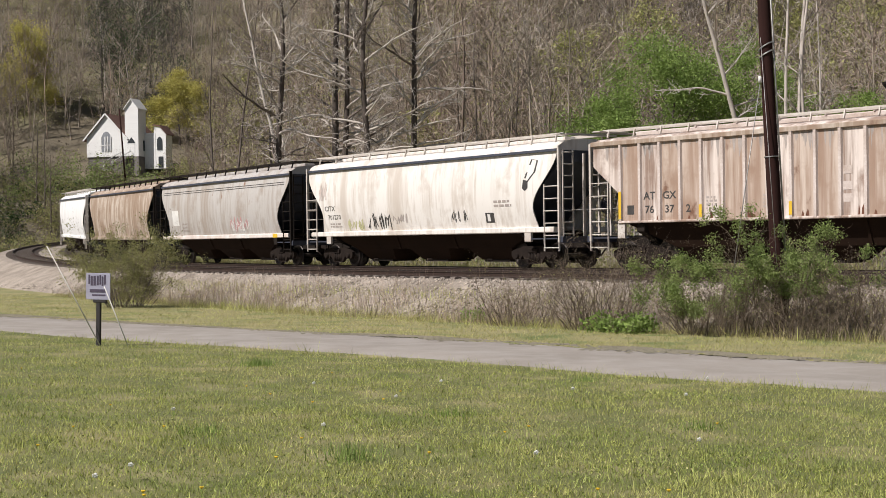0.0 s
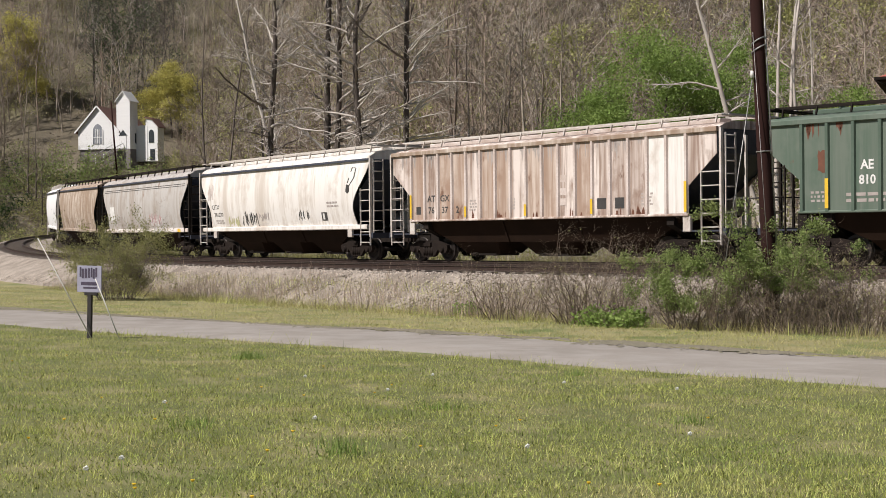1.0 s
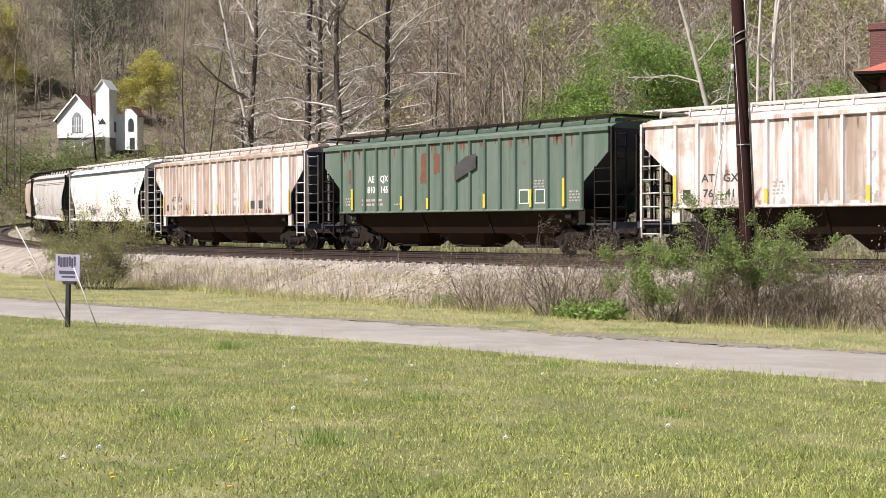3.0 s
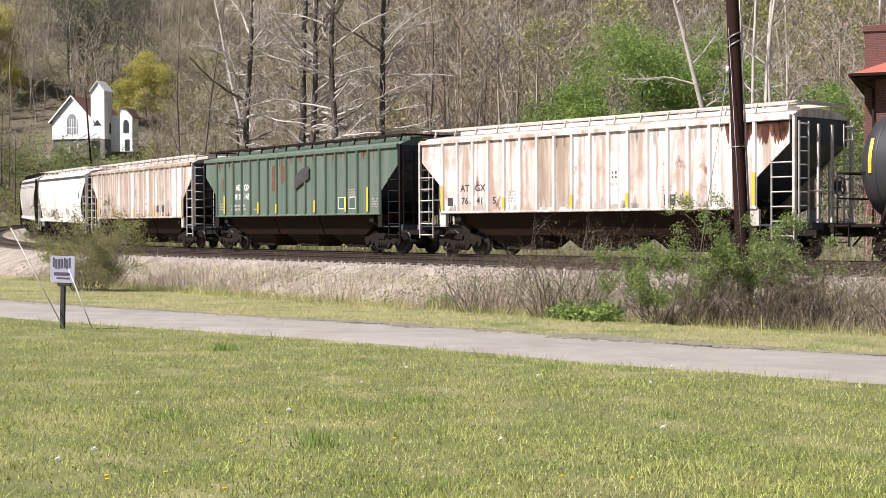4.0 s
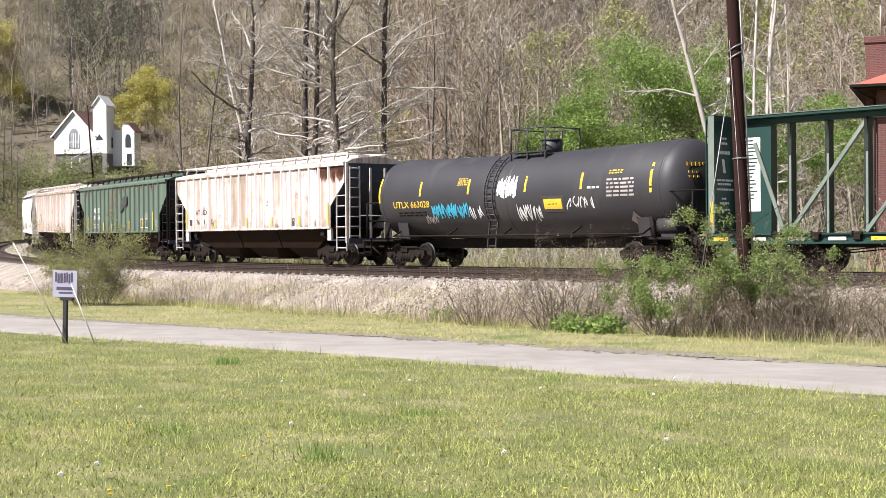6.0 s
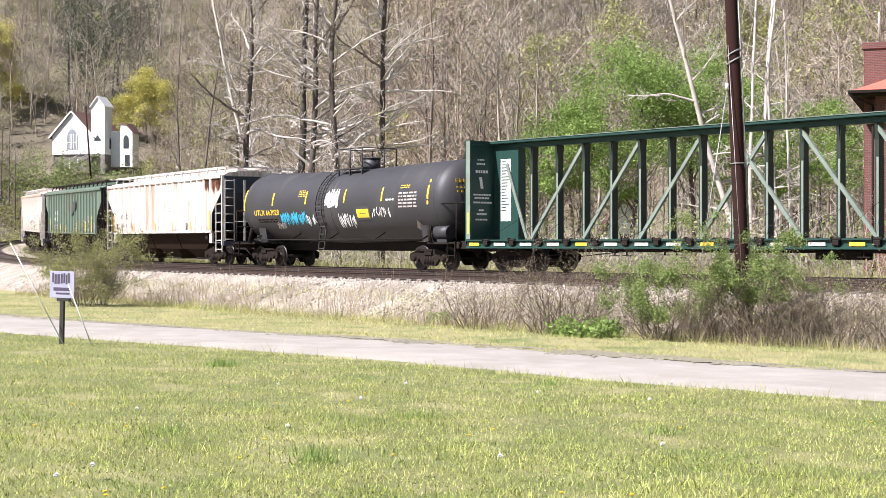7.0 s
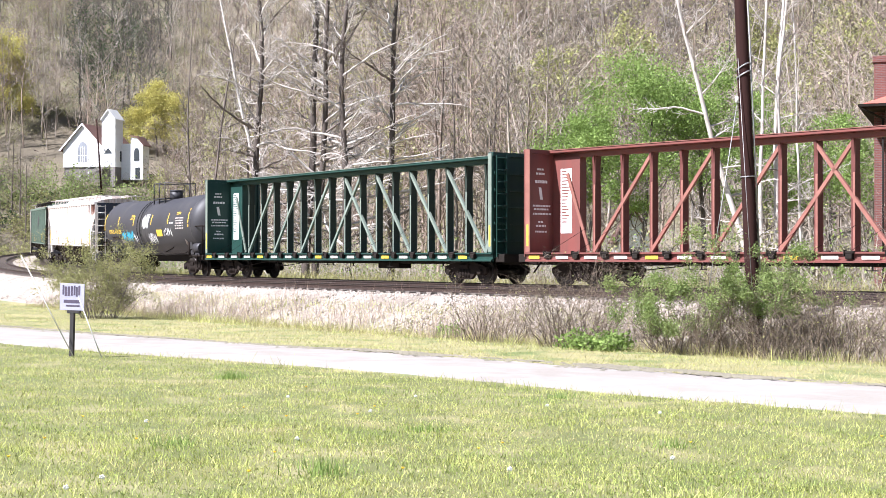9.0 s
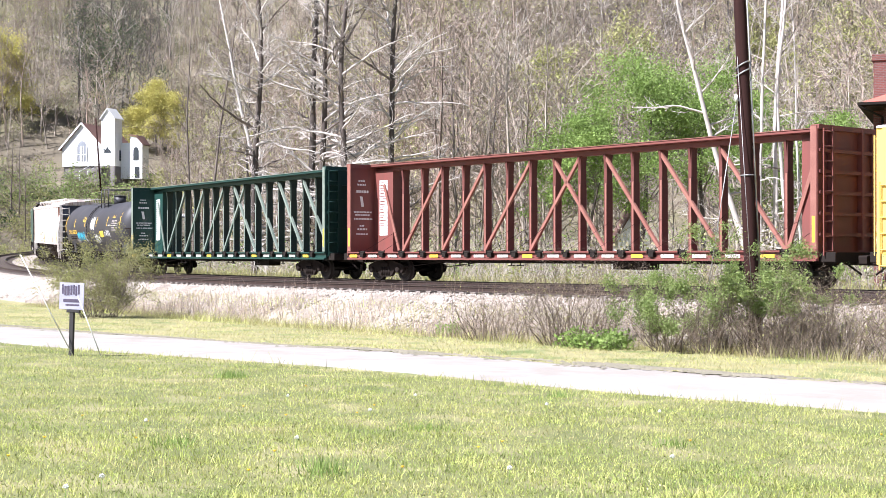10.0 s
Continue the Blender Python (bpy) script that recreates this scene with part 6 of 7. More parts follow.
def shrub(label, x, y, spread, height, stems, leaf, leaf_n, leaf_size, seed, stem=STEM, low=0.25, lumpy=4, group=""):
    rng, rs = random.Random(seed), np.random.RandomState(seed)
    ob = thing("shrub", label, "shrub", pose(x, y, surface_z(x, y)), group)
    segs = []
    for k in range(stems):
        a, rr = rng.uniform(0, 6.283), spread * 0.33 * math.sqrt(rng.random())
        px, py = rr * math.cos(a), rr * math.sin(a)
        grow(rng, (px, py, surface_z(x + px, y + py) - surface_z(x, y) - 0.03), (px / spread * 1.4 + rng.gauss(0, 0.25), py / spread * 1.4 + rng.gauss(0, 0.25), 1), height * rng.uniform(0.6, 1.1), 0.013, 0, segs, 0.19, (9, 6), 0.02, 0.06, (7, 4, 3), (0.4, 1.3), 0.42, 0.12)
    V, T = tubes([s for s in segs if s[4] == 0], 3)
    V2, T2 = ribbons([s for s in segs if s[4] > 0], rs)
    tagged(part("stem_tangle", soup("stem_tangle", np.vstack([V, V2]), np.vstack([T, T2 + len(V)]), stem), None, ob), kind="stuff")
    if leaf_n:
        ends = np.array([tuple(s[1]) for s in segs if s[4] >= 1 and s[1].z > height * low])
        hubs = ends[rs.randint(0, len(ends), lumpy * 40)]
        pts = hubs[rs.randint(0, len(hubs), leaf_n)] + rs.normal(scale=0.05 + spread * 0.025, size=(leaf_n, 3))
        part("foliage", soup("foliage", *leaves(pts, leaf_size, rs), leaf), None, ob)
    return ob


shrub("green leafing shrub at the foot of the pole", 7.3, 31.8, 1.5, 2.2, 40, LEAFSHRUB, 24000, 0.055, 71, low=0.48, lumpy=2, group="shrubs by the lane")
shrub("tall sparse green shrub against the pole", 6.75, 32.4, 1.3, 3.2, 16, LEAFSHRUB, 5500, 0.05, 72, low=0.5, lumpy=1, group="shrubs by the lane")
shrub("yellow-green half-leafed shrub among brown brambles", 5.35, 33.0, 1.5, 1.95, 36, LEAFSHRUB, 15000, 0.05, 73, low=0.25, lumpy=2, group="shrubs by the lane")
BRAMBLE = "brown leafless bramble thicket beside the lane"
for x, y, sp, hh, n, lf, sd in ((8.6, 31.2, 2.8, 1.9, 90, 500, 74), (10.5, 29.7, 3.4, 1.75, 100, 900, 75), (3.3, 35.5, 3.0, 2.35, 90, 300, 76), (6.2, 32.5, 2.6, 1.5, 50, 250, 80), (7.6, 31.4, 2.4, 1.3, 45, 120, 81), (1.4, 37.6, 2.8, 1.7, 50, 120, 82), (11.9, 28.9, 3.0, 1.6, 80, 500, 83)):
    shrub(BRAMBLE, x, y, sp, hh, n, LEAFOLIVE, lf, 0.055, sd, group="shrubs by the lane")
shrub("olive-green thin-leaved bush beside the ballast", -12.4, 50.2, 2.7, 3.0, 60, LEAFOLIVE, 26000, 0.055, 77, GREYBARK, 0.12, 8, group="shrubs by the lane")
shrub("low clump of broad bright green weeds", 3.6, 33.7, 2.3, 0.36, 40, LEAFGREEN, 2200, 0.10, 78, STEM, 0.1, group="shrubs by the lane")
shrub("low tuft of green weeds on the verge", 0.1, 39.6, 0.9, 0.4, 14, LEAFGREEN, 300, 0.10, 79, STEM, 0.1, group="shrubs by the lane")


def build_weeds():
    """Dead stems and dry grass along the foot of the ballast and on the verge."""
    rs = np.random.RandomState(5)

    def blades(n, s0, s1, u0, u1, h0, h1, w, lean, dens=None, follow=0.0):
        s = rs.uniform(s0, s1, n)
        widen = follow * (1.9 * smooth01(-16, -3, s) + 3.5 * smooth01(-4, 14, s) + 0.28 * np.sin(s * 0.33 + 1.0) + 0.35 * lumps(s, s * 0.3, 0.7))
        u = u0 + (u1 + widen - u0) * rs.rand(n)
        a = H0 - s / RADIUS
        x, y = CX - np.cos(a) * (RADIUS + u), CY - np.sin(a) * (RADIUS + u)
        if dens is not None:
            keep = rs.rand(n) < dens(x, y, u, s)
            x, y = x[keep], y[keep]
        z = np.array([surface_z(p, q) for p, q in zip(x, y)])
        k = len(x)
        h = rs.uniform(h0, h1, k)
        t = rs.uniform(0, 2 * np.pi, k)
        base = np.stack([x, y, z - 0.02], 1)
        side = np.stack([np.cos(t), np.sin(t), np.zeros(k)], 1) * (w * rs.uniform(0.6, 1.3, k) / 2)[:, None]
        tip = base + np.stack([rs.normal(0, lean, k) * h, rs.normal(0, lean, k) * h, h], 1)
        V = np.stack([base - side, base + side, tip], 1).reshape(-1, 3)
        return V, np.arange(3 * k).reshape(-1, 3)
    patchy = lambda x, y, u, s: np.clip(0.25 + 1.1 * lumps(x, y, 1.5, 2.0), 0.03, 1) * (1 - 0.65 * smooth01(-7, -13, s))
    V, T = blades(52000, -34, 24, 6.5, 10.2, 0.2, 0.95, 0.013, 0.25, lambda x, y, u, s: patchy(x, y, u, s) * (0.55 + 0.45 * smooth01(6, -12, s)) * (0.45 + 0.55 * smooth01(7.2, 8.4, u)))
    tagged(new("dead_weeds", soup("dead_weeds", V, T, DRYSTEM)), "dry brown weed stems along the ballast foot", "weeds", kind="stuff")
    V, T = blades(80000, -36, 26, 8.6, 16.45, 0.03, 0.11, 0.012, 0.8, None, 1.0)
    V2, T2 = blades(24000, -36, 22, 7.0, 10.5, 0.12, 0.4, 0.012, 0.45)
    mid = np.vstack([V, V2])[::3]
    tint = lumps(mid[:, 0], mid[:, 1], 0.7, 1.0) + 0.6 * lumps(mid[:, 0], mid[:, 1], 2.1, 5.0) + rs.normal(0, 0.3, len(mid))
    tagged(new("verge_grass", soup("verge_grass", np.vstack([V, V2]), np.vstack([T, T2 + len(V)]), [STRAW, CLIPPINGS, BLADE], np.where(tint > 0.45, 1, np.where(tint < -0.35, 2, 0)))), "pale dry verge grass between lane and railway", "grass", kind="stuff")
    V, T = blades(9000, -30, 60, -9.0, -3.2, 0.15, 0.6, 0.03, 0.4)
    tagged(new("far_verge_grass", soup("far_verge_grass", V, T, STRAW)), "rough grass on the far side of the tracks", "grass", kind="stuff")


build_weeds()


def build_lawn():
    """Blades of the lawn, thicker near the camera's spot, and dandelions."""
    rs = np.random.RandomState(11)
    n = 430000
    d = 7.0 + 25.0 * rs.rand(n) ** 1.35
    side = rs.uniform(-0.44, 0.44, n)
    x, y = d * np.sin(side), d * np.cos(side)
    u = np.hypot(x - CX, y - CY) - RADIUS
    s = (H0 - np.arctan2(-(y - CY), -(x - CX))) * RADIUS
    edge = 21.35 + 1.9 * smooth01(-16, -3, s) + 3.5 * smooth01(-4, 14, s) + 0.6 * smooth01(-10, 5, s) + 0.2 * lumps(x, y, 0.5) - 0.3 * rs.rand(n) ** 3
    keep = (u > edge) & (rs.rand(n) < 0.62 + 0.3 * lumps(x, y, 0.8, 6.0) + 0.35 * lumps(x, y, 0.13, 1.0))
    x, y = x[keep], y[keep]
    k = len(x)
    z = ground_z(x, y)
    tall = 0.5 + 0.5 * lumps(x, y, 1.3, 3.0)
    h = rs.uniform(0.022, 0.062, k) * (0.75 + 0.6 * tall) * (1 + 0.3 * lumps(x, y, 0.13, 1.0)) * np.where(rs.rand(k) < 0.05, 1.9, 1.0)
    h = h * (1 + 1.3 * smooth01(0.5, 0.0, np.hypot(x - CX, y - CY) - RADIUS - edge[keep]))
    mix = lumps(x, y, 0.55, 2.5) + 0.7 * lumps(x + 9, y, 1.7, 2.0) + rs.normal(0, 0.35, k)
    kinds = np.where(mix > 0.55, 1, np.where(mix < -0.55, 2, 0)).astype(np.int32)
    h = h * np.where(kinds == 2, 0.75, 1.0)
    t = rs.uniform(0, 2 * np.pi, k)
    base = np.stack([x, y, z - 0.01], 1)
    wd = rs.uniform(0.005, 0.011, k) / 2
    sd = np.stack([np.cos(t), np.sin(t), np.zeros(k)], 1) * wd[:, None]
    tip = base + np.stack([rs.normal(0, 0.45, k) * h, rs.normal(0, 0.45, k) * h, h], 1)
    V = np.stack([base - sd, base + sd, tip], 1).reshape(-1, 3)
    tagged(new("lawn_grass", soup("lawn_grass", V, np.arange(3 * k).reshape(-1, 3), [BLADE, CLOVER, CLIPPINGS], kinds)), "short bright green lawn grass, freshly mown in patches", "grass", kind="stuff")
    # clover and fallen clippings lying among the blades
    m = 70000
    d = 7.0 + 22.0 * rs.rand(m) ** 1.3
    side = rs.uniform(-0.42, 0.42, m)
    cx, cy = d * np.sin(side), d * np.cos(side)
    cu = np.hypot(cx - CX, cy - CY) - RADIUS
    ok = (cu > 23.5) & (rs.rand(m) < 0.55 + 0.5 * lumps(cx, cy, 0.6, 9.0))
    cx, cy = cx[ok], cy[ok]
    pts = np.stack([cx, cy, ground_z(cx, cy) + rs.uniform(0.02, 0.06, len(cx))], 1)
    V, T = leaves(pts, 0.017, rs, 0.75)
    hue = lumps(cx, cy, 0.45, 4.0) + rs.normal(0, 0.5, len(cx))
    hue = np.where(hue > 0.75, 1, 0)
    tagged(new("lawn_clover", soup("lawn_clover", V, T, [CLOVER, CLIPPINGS], np.concatenate([hue, hue]))), "small clover leaves and dry clippings in the lawn", "clover", kind="stuff")
    # taller tufts
    Vs = []
    for cx, cy, m, hh in ((-0.91, 11.0, 150, 0.17), (-3.2, 21.0, 220, 0.16), (1.6, 19.0, 120, 0.12), (-0.2, 14.2, 90, 0.11), (-2.4, 12.6, 80, 0.13), (2.2, 13.4, 90, 0.12)):
        px, py = cx + rs.normal(0, 0.13, m), cy + rs.normal(0, 0.13, m)
        b = np.stack([px, py, ground_z(px, py)], 1)
        t = rs.uniform(0, 6.28, m)
        sd = np.stack([np.cos(t), np.sin(t), np.zeros(m)], 1) * 0.005
        hgt = rs.uniform(0.5, 1, m) * hh
        Vs.append(np.stack([b - sd, b + sd, b + np.stack([rs.normal(0, 0.3, m) * hgt, rs.normal(0, 0.3, m) * hgt, hgt], 1)], 1).reshape(-1, 3))
    V = np.vstack(Vs)
    tagged(new("grass_tufts", soup("grass_tufts", V, np.arange(len(V)).reshape(-1, 3), LEAFGREEN)), "taller dark green grass tufts in the lawn", "grass", kind="stuff")
    # dandelions
    rng = random.Random(4)
    head = Shape()
    for i in range(16):
        a, b = rng.uniform(0, 6.283), math.acos(rng.uniform(-0.7, 1))
        v = Vector((math.sin(b) * math.cos(a), math.sin(b) * math.sin(a), math.cos(b)))
        head.rod(v * 0.003, v * 0.021, 0.0015, 0.006, 4)
    head_mesh = head.mesh("seed_head", PUFF)
    stalk_mesh = Shape().rod((0, 0, 0), (0.004, 0, 0.10), 0.0025, 0.002, 5).mesh("stalk", LEAFGREEN)
    fl = Shape()
    fl.rod((0, 0, 0), (0, 0, 0.010), 0.006, 0.013, 10)
    for k in range(12):
        a = k * math.pi / 6
        fl.bar((0, 0, 0.012), (0.015 * math.cos(a), 0.015 * math.sin(a), 0.012), 0.006, 0.003)
    flower_mesh = fl.mesh("flower", DANDELION)
    puffs = [(-0.35, 17.38), (-1.29, 12.26), (1.2, 16.2), (-2.9, 13.6), (0.5, 10.6), (2.4, 15.5), (-1.9, 17.0), (3.1, 18.2), (-0.8, 15.2), (1.9, 11.6), (-2.6, 9.6), (-2.45, 10.0)]
    for x, y in puffs:
        d = thing("dandelion", "white dandelion seed head on a thin stalk", "dandelion", pose(x, y, float(ground_z(x, y))), "dandelions in the lawn")
        part("stalk", stalk_mesh, None, d)
        part("seed_head", head_mesh, None, d, "", pose(0.004, 0, 0.115))
    for _ in range(38):
        dd = rng.uniform(8.5, 22)
        x, y = dd * math.sin(rng.uniform(-0.36, 0.36)), dd
        if math.hypot(x - CX, y - CY) - RADIUS < 22.5:
            continue
        d = thing("dandelion", "yellow dandelion flower in the lawn", "dandelion", pose(x, y, float(ground_z(x, y)) - 0.04), "dandelions in the lawn")
        part("stalk", stalk_mesh, None, d)
        part("flower", flower_mesh, None, d, "", pose(0.004, 0, 0.10))


build_lawn()


def build_stones():
    """Loose stones of the ballast bank."""
    rs = np.random.RandomState(3)
    n = 20000
    s = -32 + 95 * rs.rand(n) ** 1.2
    u = rs.uniform(SPACING + 1.3, SPACING + 4.3, n)
    a = H0 - s / RADIUS
    x, y = CX - np.cos(a) * (RADIUS + u), CY - np.sin(a) * (RADIUS + u)
    z = np.interp(u - SPACING, [0, 2.0, 2.7, 3.5, 4.6], [RAIL - 0.2, RAIL - 0.26, RAIL - 0.55, -0.15, -0.7])
    c = np.stack([x, y, z + 0.005], 1)
    size = rs.uniform(0.025, 0.065, (n, 1, 1))
    octa = np.array([[1, 0, 0], [-1, 0, 0], [0, 1, 0], [0, -1, 0], [0, 0, 1], [0, 0, -1]], float)
    V = c[:, None, :] + octa[None] * size * rs.uniform(0.6, 1.3, (n, 6, 1)) + rs.normal(0, 0.008, (n, 6, 3))
    F = np.array([[0, 2, 4], [2, 1, 4], [1, 3, 4], [3, 0, 4], [2, 0, 5], [1, 2, 5], [3, 1, 5], [0, 3, 5]])
    T = (F[None] + (np.arange(n) * 6)[:, None, None]).reshape(-1, 3)
    tagged(new("ballast_stones", soup("ballast_stones", V.reshape(-1, 3), T, STONE)), "loose pinkish crushed ballast stones", "stones", kind="stuff")


build_stones()


# ---------------------------------------------------------------- pole, sign
def build_pole():
    p = thing("utility_pole", "dark creosoted wooden utility pole with wires", "utility pole", pose(7.38, 33.0, -0.6, 0, -2.4, 0))
    sh = Shape()
    rings = []
    for k in range(14):
        z = 11.0 * k / 13
        r = 0.175 - 0.004 * z
        rings.append([(r * math.cos(a), r * math.sin(a), z) for a in [2 * math.pi * q / 20 for q in range(20)]])
    part("pole", sh.loft(rings), POLEWOOD, p)
    wire = material("grey_wire", (0.35, 0.34, 0.33), (0.22, 0.21, 0.2), 0.5, 0.6)
    for z, w in ((6.62, 0.02), (6.8, 0.02), (4.2, 0.016)):
        ring = [[((0.17 + 0.012 * math.cos(b)) * math.cos(a), (0.17 + 0.012 * math.cos(b)) * math.sin(a), z + 0.35 * (w > 0.018) * 0.25 * math.cos(a + z) + w * math.sin(b)) for b in [q * math.pi / 3 for q in range(6)]] for a in [q * math.pi / 10 for q in range(21)]]
        part("wire_band", Shape().loft(ring, True, True, False), wire, p)
    part("conduit", Shape().rod((0.19, -0.06, 0), (0.15, -0.06, 10.8), 0.022, None, 8), wire, p)
    part("insulator", Shape().rod((-0.2, -0.1, 5.95), (-0.2, -0.1, 6.1), 0.05, 0.035, 10), P_SIGNWHITE, p)
    part("guy_wire", Shape().rod((-0.18, -0.05, 6.0), (-1.35, -0.1, 0.1), 0.012, None, 5), wire, p)
    part("guy_wire", Shape().rod((-0.14, -0.12, 7.0), (-0.1, -0.5, 0.2), 0.008, None, 5), wire, p)


build_pole()


def build_sign():
    board = material("weathered_sign_board", (0.36, 0.35, 0.43), (0.28, 0.27, 0.35), 0.6, 0, 3, 30, 0.05)
    ink = material("dark_sign_ink", (0.05, 0.04, 0.07), (0.09, 0.07, 0.10), 0.7, 0, 5, 30, 0)
    black = material("black_post", (0.025, 0.022, 0.022), (0.04, 0.035, 0.033), 0.8, 0, 5, 30, 0.2)
    x, y = -7.0, 26.2
    s = thing("yard_sign", "small lavender-white sign board on a dark post", "sign", pose(x, y, float(ground_z(x, y)), 0, 1.5, -14))
    part("post", Shape().box(0, 0.03, 0.55, 0.075, 0.07, 1.12, 0.01), black, s)
    part("board", Shape().box(0, 0, 1.12, 0.50, 0.02, 0.50, 0.003), board, s)
    part("ledge", Shape().box(0.03, 0.02, 0.84, 0.26, 0.06, 0.06, 0.008), black, s)
    rng = random.Random(8)
    xx = -0.20
    while xx < 0.17:
        w = rng.uniform(0.03, 0.05)
        lift = rng.uniform(-0.015, 0.015)
        part("letter_bar", Shape().box(xx + w / 2, -0.0125, 1.235 + lift, w, 0.004, 0.18), ink, s)
        xx += w + rng.uniform(0.012, 0.022)
    part("letter_bar", Shape().box(0.0, -0.0125, 1.035, 0.34, 0.004, 0.06), ink, s)
    part("letter_bar", Shape().box(0.02, -0.0125, 0.955, 0.28, 0.004, 0.03), ink, s)
    pale = material("white_plastic_stake", (0.62, 0.60, 0.56), (0.5, 0.48, 0.45), 0.6)
    for a, b in (((-7.88, 26.0, 1.72), (-6.9, 26.1, -0.22)), ((-6.81, 26.0, 0.95), (-6.33, 25.9, -0.22))):
        st = thing("stake", "thin leaning white stake by the sign", "stake", group="stakes by the sign")
        part("rod", Shape().rod(a, b, 0.010, None, 8), pale, st)


build_sign()


# ---------------------------------------------------------------- church on the hill
WHITEBOARD = material("white_clapboard", (0.80, 0.79, 0.77), (0.70, 0.69, 0.67), 0.6, 0, 0.5, 8, 0.2, 0.8, (0.2, 0.2, 6))
ROOFRED = material("brown_red_shingles", (0.16, 0.085, 0.065), (0.11, 0.06, 0.05), 0.9, 0, 1, 12, 0.3)
GLASSDARK = material("dark_window_glass", (0.03, 0.035, 0.04), (0.05, 0.055, 0.06), 0.15, 0, 1, 5, 0, spec=0.6)
# pale base colour: the reflected sky is put into the glass itself
GLASSPALE = material("sky_toned_church_glass", (0.30, 0.31, 0.33), (0.18, 0.19, 0.21), 0.1, 0, 1, 5, 0, spec=0.8)
FOOTING = material("block_footing", (0.20, 0.18, 0.17), (0.14, 0.125, 0.115), 0.9, 0, 1, 10, 0.3)


def arch(w, h, n=6):
    return [(-w / 2, 0), (w / 2, 0)] + [(w / 2 * math.cos(a), h - w / 2 + w * 0.75 * math.sin(a)) for a in [math.pi * k / n for k in range(n + 1)]]


def build_church():
    c = thing("church", "small white clapboard church with a corner tower", "church", pose(-59.2, 240.0, 17.2, 0, 0, -17))
    nave = [(-7.2, -4.5), (0.6, -4.5), (0.6, 3.3), (-3.3, 7.3), (-7.2, 3.3)]
    part("nave_wall", Shape().prism([(x, max(z, 0)) for x, z in nave], 0, 11), WHITEBOARD, c)
    part("footing", Shape().box(-3.3, 5.6, -2.3, 7.6, 10.7, 4.6), FOOTING, c)
    for sg in (1, -1):
        r = Shape().prism([(-3.3, 7.5), (-3.3, 7.3), (-3.3 + sg * 4.4, 2.75), (-3.3 + sg * 4.4, 2.98)], -0.35, 11.3)
        part("roof", r, ROOFRED, c)
    for sg in (1, -1):
        part("gable_trim", Shape().bar((-3.3, -0.38, 7.42), (-3.3 + sg * 4.4, -0.38, 2.87), 0.06, 0.25), WHITEBOARD, c)
    w = part("window", Shape().prism([(x - 3.3, z + 0.9) for x, z in arch(1.9, 3.0)], -0.06, 0.02), GLASSPALE, c)
    for x in (-3.3, -3.62, -2.98, -4.25, -2.35):
        part("mullion", Shape().box(x, -0.09, 2.2, 0.12, 0.06, 2.6), WHITEBOARD, w)
    part("mullion", Shape().box(-3.3, -0.09, 2.0, 1.9, 0.06, 0.12), WHITEBOARD, w)
    # tower
    part("tower_wall", Shape().box(1.75, 1.2, 4.0, 2.6, 2.6, 8.4), WHITEBOARD, c)
    part("tower_footing", Shape().box(1.75, 1.2, -1.8, 2.62, 2.62, 3.4), FOOTING, c)
    tr = Shape().prism([(0.3, 8.1), (1.75, 9.9), (3.2, 8.1), (3.2, 7.95), (1.75, 9.72), (0.3, 7.95)], -0.4, 2.8)
    part("tower_roof", tr, WHITEBOARD, c)
    part("tower_gable", Shape().prism([(0.46, 8.15), (3.04, 8.15), (1.75, 9.75)], -0.1, 2.5), WHITEBOARD, c)
    d = part("door", Shape().box(1.7, -0.13, 1.05, 1.3, 0.06, 2.1), WHITEBOARD, c)
    part("door_arch", Shape().prism([(x + 1.7, z + 2.2) for x, z in ((-0.8, 0), (0.8, 0), (0, 1.0))], -0.16, -0.1), GLASSDARK, d)
    part("side_window", Shape().box(3.07, 1.8, 1.8, 0.06, 0.6, 1.8), GLASSDARK, c)
    # side wing
    part("link_wall", Shape().box(3.9, 4.2, 0.9, 2.6, 4.5, 6.2), WHITEBOARD, c)
    wing = [(4.9, -2.2), (7.2, -2.2), (7.2, 3.6), (6.0, 4.9), (4.9, 5.1)]
    part("wing_wall", Shape().prism(wing, 2.0, 4.2), WHITEBOARD, c)
    part("wing_roof", Shape().prism([(4.7, 5.25), (6.1, 5.05), (7.5, 3.5), (7.5, 3.65), (6.15, 5.25), (4.7, 5.45)], 1.8, 4.4), ROOFRED, c)
    part("window", Shape().prism([(x + 6.0, z + 1.0) for x, z in arch(1.0, 2.0)], 1.92, 2.02), GLASSDARK, c)
    part("basement_door", Shape().box(6.2, 1.96, -1.1, 0.9, 0.06, 1.9), GLASSDARK, c)
    # steps with white rails
    stp = Shape()
    for k in range(9):
        stp.box(1.0 - 0.28 * k, -0.5 - 0.28 * k, -0.15 - 0.22 * k, 1.5, 0.4, 0.2)
    part("steps", stp, FOOTING, c)
    for o in (-0.8, 0.8):
        part("stair_rail", Shape().bar((1.0 + o, -0.4, 0.85), (1.0 + o - 2.3, -2.8, -1.1), 0.12, 0.12), WHITEBOARD, c)
        part("rail_post", Shape().bar((1.0 + o - 2.3, -2.8, -3.0), (1.0 + o - 2.3, -2.8, -1.0), 0.14, 0.14), WHITEBOARD, c)
    pl = thing("utility_pole", "thin dark pole in front of the church", "utility pole", pose(-56.9, 232.0, 12.0, 0, -4, 0))
    part("pole", Shape().rod((0, 0, 0), (0, 0, 12.6), 0.17, 0.12, 8), POLEWOOD, pl)


build_church()


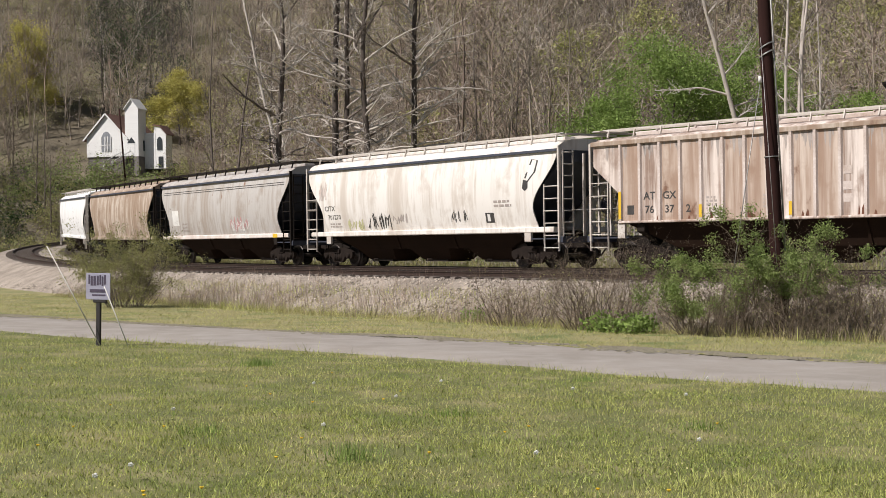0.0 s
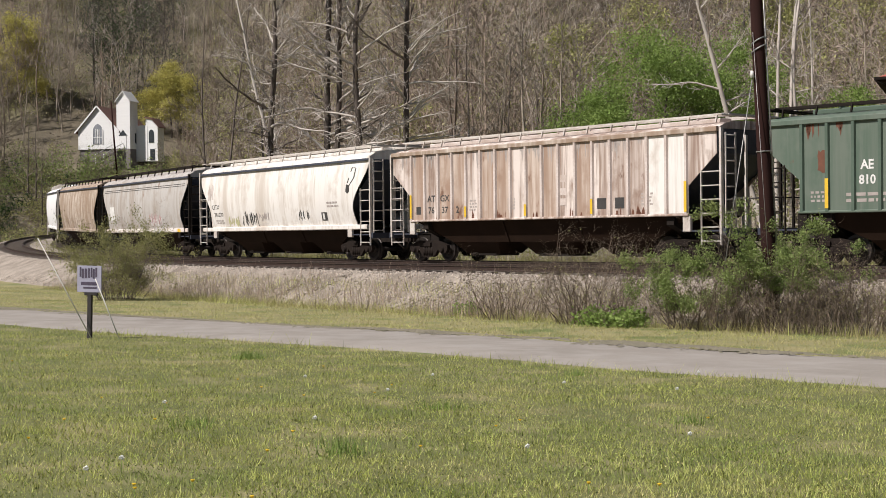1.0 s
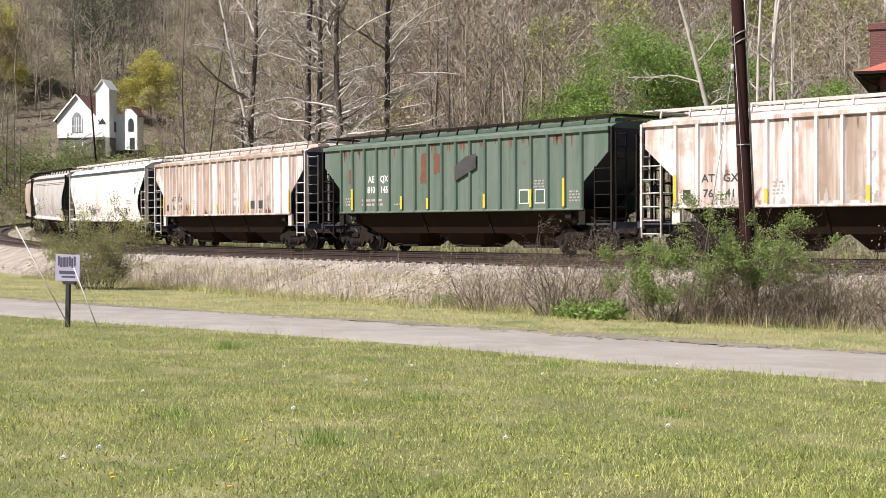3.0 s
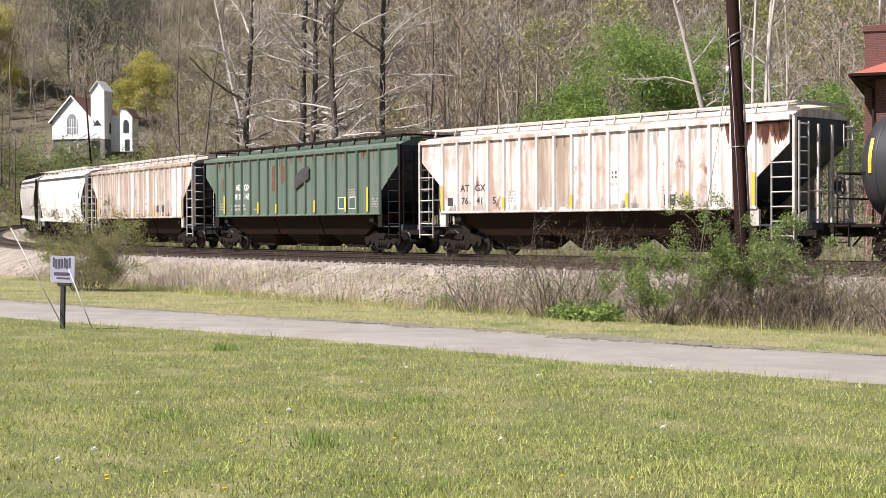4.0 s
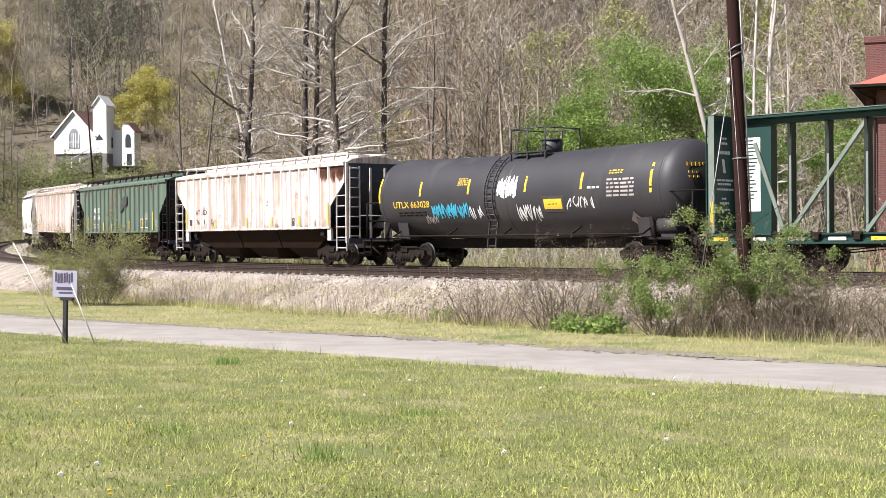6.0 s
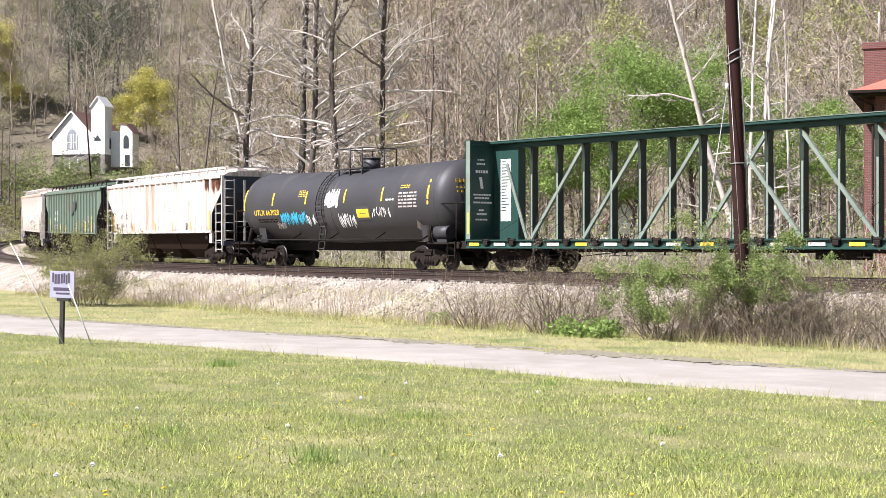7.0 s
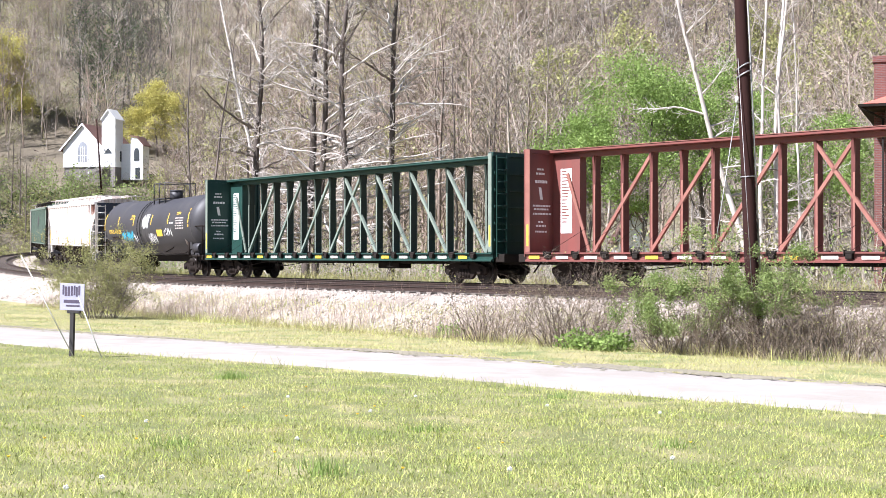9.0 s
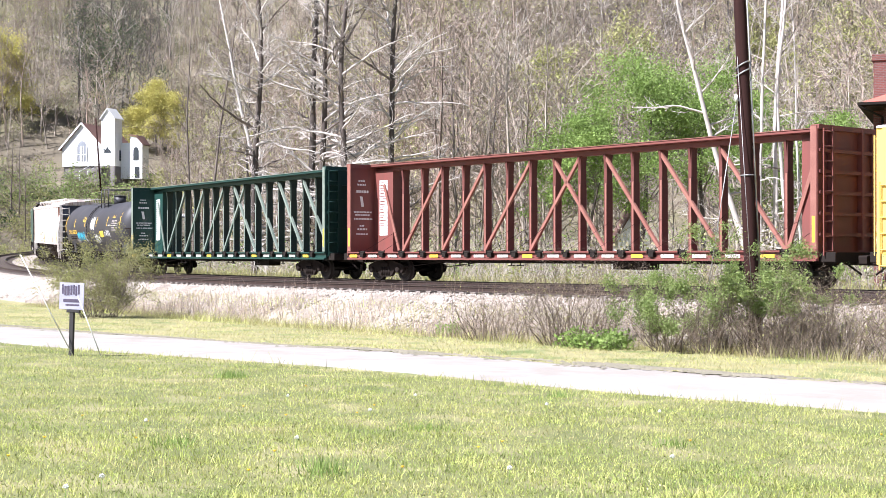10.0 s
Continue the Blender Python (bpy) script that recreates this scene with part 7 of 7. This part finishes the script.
# ---------------------------------------------------------------- brick house
def brick_mat():
    mat = bpy.data.materials.new("red_brick")
    mat.use_nodes = True
    n, l = links_of(mat)
    b = n["Principled BSDF"]
    tc, mp, br = n.new("ShaderNodeTexCoord"), n.new("ShaderNodeMapping"), n.new("ShaderNodeTexBrick")
    mp.inputs["Rotation"].default_value = (radians(90), 0, 0)
    l.new(tc.outputs["Object"], mp.inputs["Vector"])
    l.new(mp.outputs[0], br.inputs["Vector"])
    br.inputs["Color1"].default_value, br.inputs["Color2"].default_value = (0.155, 0.046, 0.035, 1), (0.105, 0.033, 0.027, 1)
    br.inputs["Mortar"].default_value = (0.13, 0.10, 0.09, 1)
    br.inputs["Scale"].default_value, br.inputs["Mortar Size"].default_value = 1.0, 0.010
    br.inputs["Brick Width"].default_value, br.inputs["Row Height"].default_value = 0.215, 0.075
    l.new(br.outputs["Color"], b.inputs["Base Color"])
    b.inputs["Roughness"].default_value = 0.9
    return mat


def build_house():
    brick = brick_mat()
    red = material("red_metal_roof", (0.50, 0.13, 0.09), (0.42, 0.11, 0.08), 0.5, 0, 0.6, 15, 0.1)
    h = thing("brick_house", "red brick house with a red hipped metal roof", "house", pose(19.2, 60.6, 0, 0, 0, -21))
    W, D, Z = 12.0, 10.0, 8.2
    part("wall", Shape().box(W / 2, D / 2, Z / 2 - 0.5, W, D, Z + 1.0), brick, h)
    o = 1.0
    e = Z + 0.05
    roof = Shape().add([(-o, -o, e), (W + o, -o, e), (W + o, D + o, e), (-o, D + o, e), (W * 0.42, D / 2, e + 2.6), (W * 0.58, D / 2, e + 2.6)],
                       [(0, 1, 5, 4), (1, 2, 5), (2, 3, 4, 5), (3, 0, 4), (3, 2, 1, 0)])
    part("roof", roof, red, h)
    part("soffit", Shape().box(W / 2, D / 2, e - 0.08, W + 2 * o - 0.1, D + 2 * o - 0.1, 0.14), P_BAY, h)
    part("gutter", Shape().bar((-o, -o, e - 0.02), (W + o, -o, e - 0.02), 0.12, 0.12).bar((-o, -o, e - 0.02), (-o, D + o, e - 0.02), 0.12, 0.12), P_DARK, h)
    part("downpipe", Shape().rod((-o, -o, e - 0.1), (-0.08, -0.08, e - 0.55), 0.05, None, 8).rod((-0.08, -0.08, e - 0.55), (-0.08, -0.08, 0), 0.05, None, 8), P_DARK, h)
    ch = part("chimney", Shape().box(-0.05, 1.5, 5.0, 0.95, 0.95, 11.0), brick, h)
    part("chimney_cap", Shape().box(-0.05, 1.5, 10.45, 1.08, 1.08, 0.3, 0.02), brick, ch, "corbelled brick top")
    part("flue_stack", Shape().rod((0.1, 1.5, 10.5), (0.1, 1.5, 12.0), 0.04, None, 8), P_FADED, ch)
    for fl in (0, 1):
        for k in range(3):
            x, z = 2.2 + 3.6 * k, 2.2 + 3.4 * fl
            wd = part("window", Shape().box(x, -0.02, z, 1.0, 0.06, 1.7), GLASSDARK, h)
            part("window_frame", Shape().box(x, -0.05, z + 0.88, 1.15, 0.06, 0.1).box(x, -0.05, z - 0.88, 1.15, 0.08, 0.1).box(x - 0.53, -0.05, z, 0.1, 0.06, 1.7).box(x + 0.53, -0.05, z, 0.1, 0.06, 1.7).box(x, -0.05, z, 1.0, 0.05, 0.06), P_SIGNWHITE, wd)
    s = thing("shed", "small white gabled shed among the trees", "shed", pose(13.3, 97, float(ground_z(13.3, 97))))
    part("wall", Shape().prism([(-1.1, 0), (1.1, 0), (1.1, 3.6), (0, 5.4), (-1.1, 3.6)], 0, 4), WHITEBOARD, s)
    part("roof", Shape().prism([(-1.4, 3.3), (0, 5.65), (1.4, 3.3), (1.4, 3.15), (0, 5.45), (-1.4, 3.15)], -0.2, 4.2), ROOFRED, s)
    part("window", Shape().box(0, -0.03, 2.4, 0.7, 0.06, 1.1), GLASSDARK, s)


build_house()


# ---------------------------------------------------------------- what moves
def motions():
    """The train rolls round the curve at an even pace; its wheels turn."""
    for ob, s0, half in CARS:
        rows = []
        for i in range(21):
            t = i * 0.5
            s = s0 + SPEED * (t - 10)
            ax, ay, _ = on_track(s + half)
            bx, by, _ = on_track(s - half)
            za, zb = rise(s + half), rise(s - half)
            rows.append((t, pose((ax + bx) / 2, (ay + by) / 2, RAIL + (za + zb) / 2, 0, -math.degrees(math.atan2(za - zb, 2 * half)), math.degrees(math.atan2(ay - by, ax - bx)))))
        walk(ob, rows)
    turn = math.degrees(SPEED / 0.457)
    for ob in WHEELS:
        p = ob.matrix_basis.translation.copy()
        walk(ob, [(k / 15, pose(p.x, p.y, p.z, 0, (turn * k / 15) % 360, 0)) for k in range(151)])


motions()
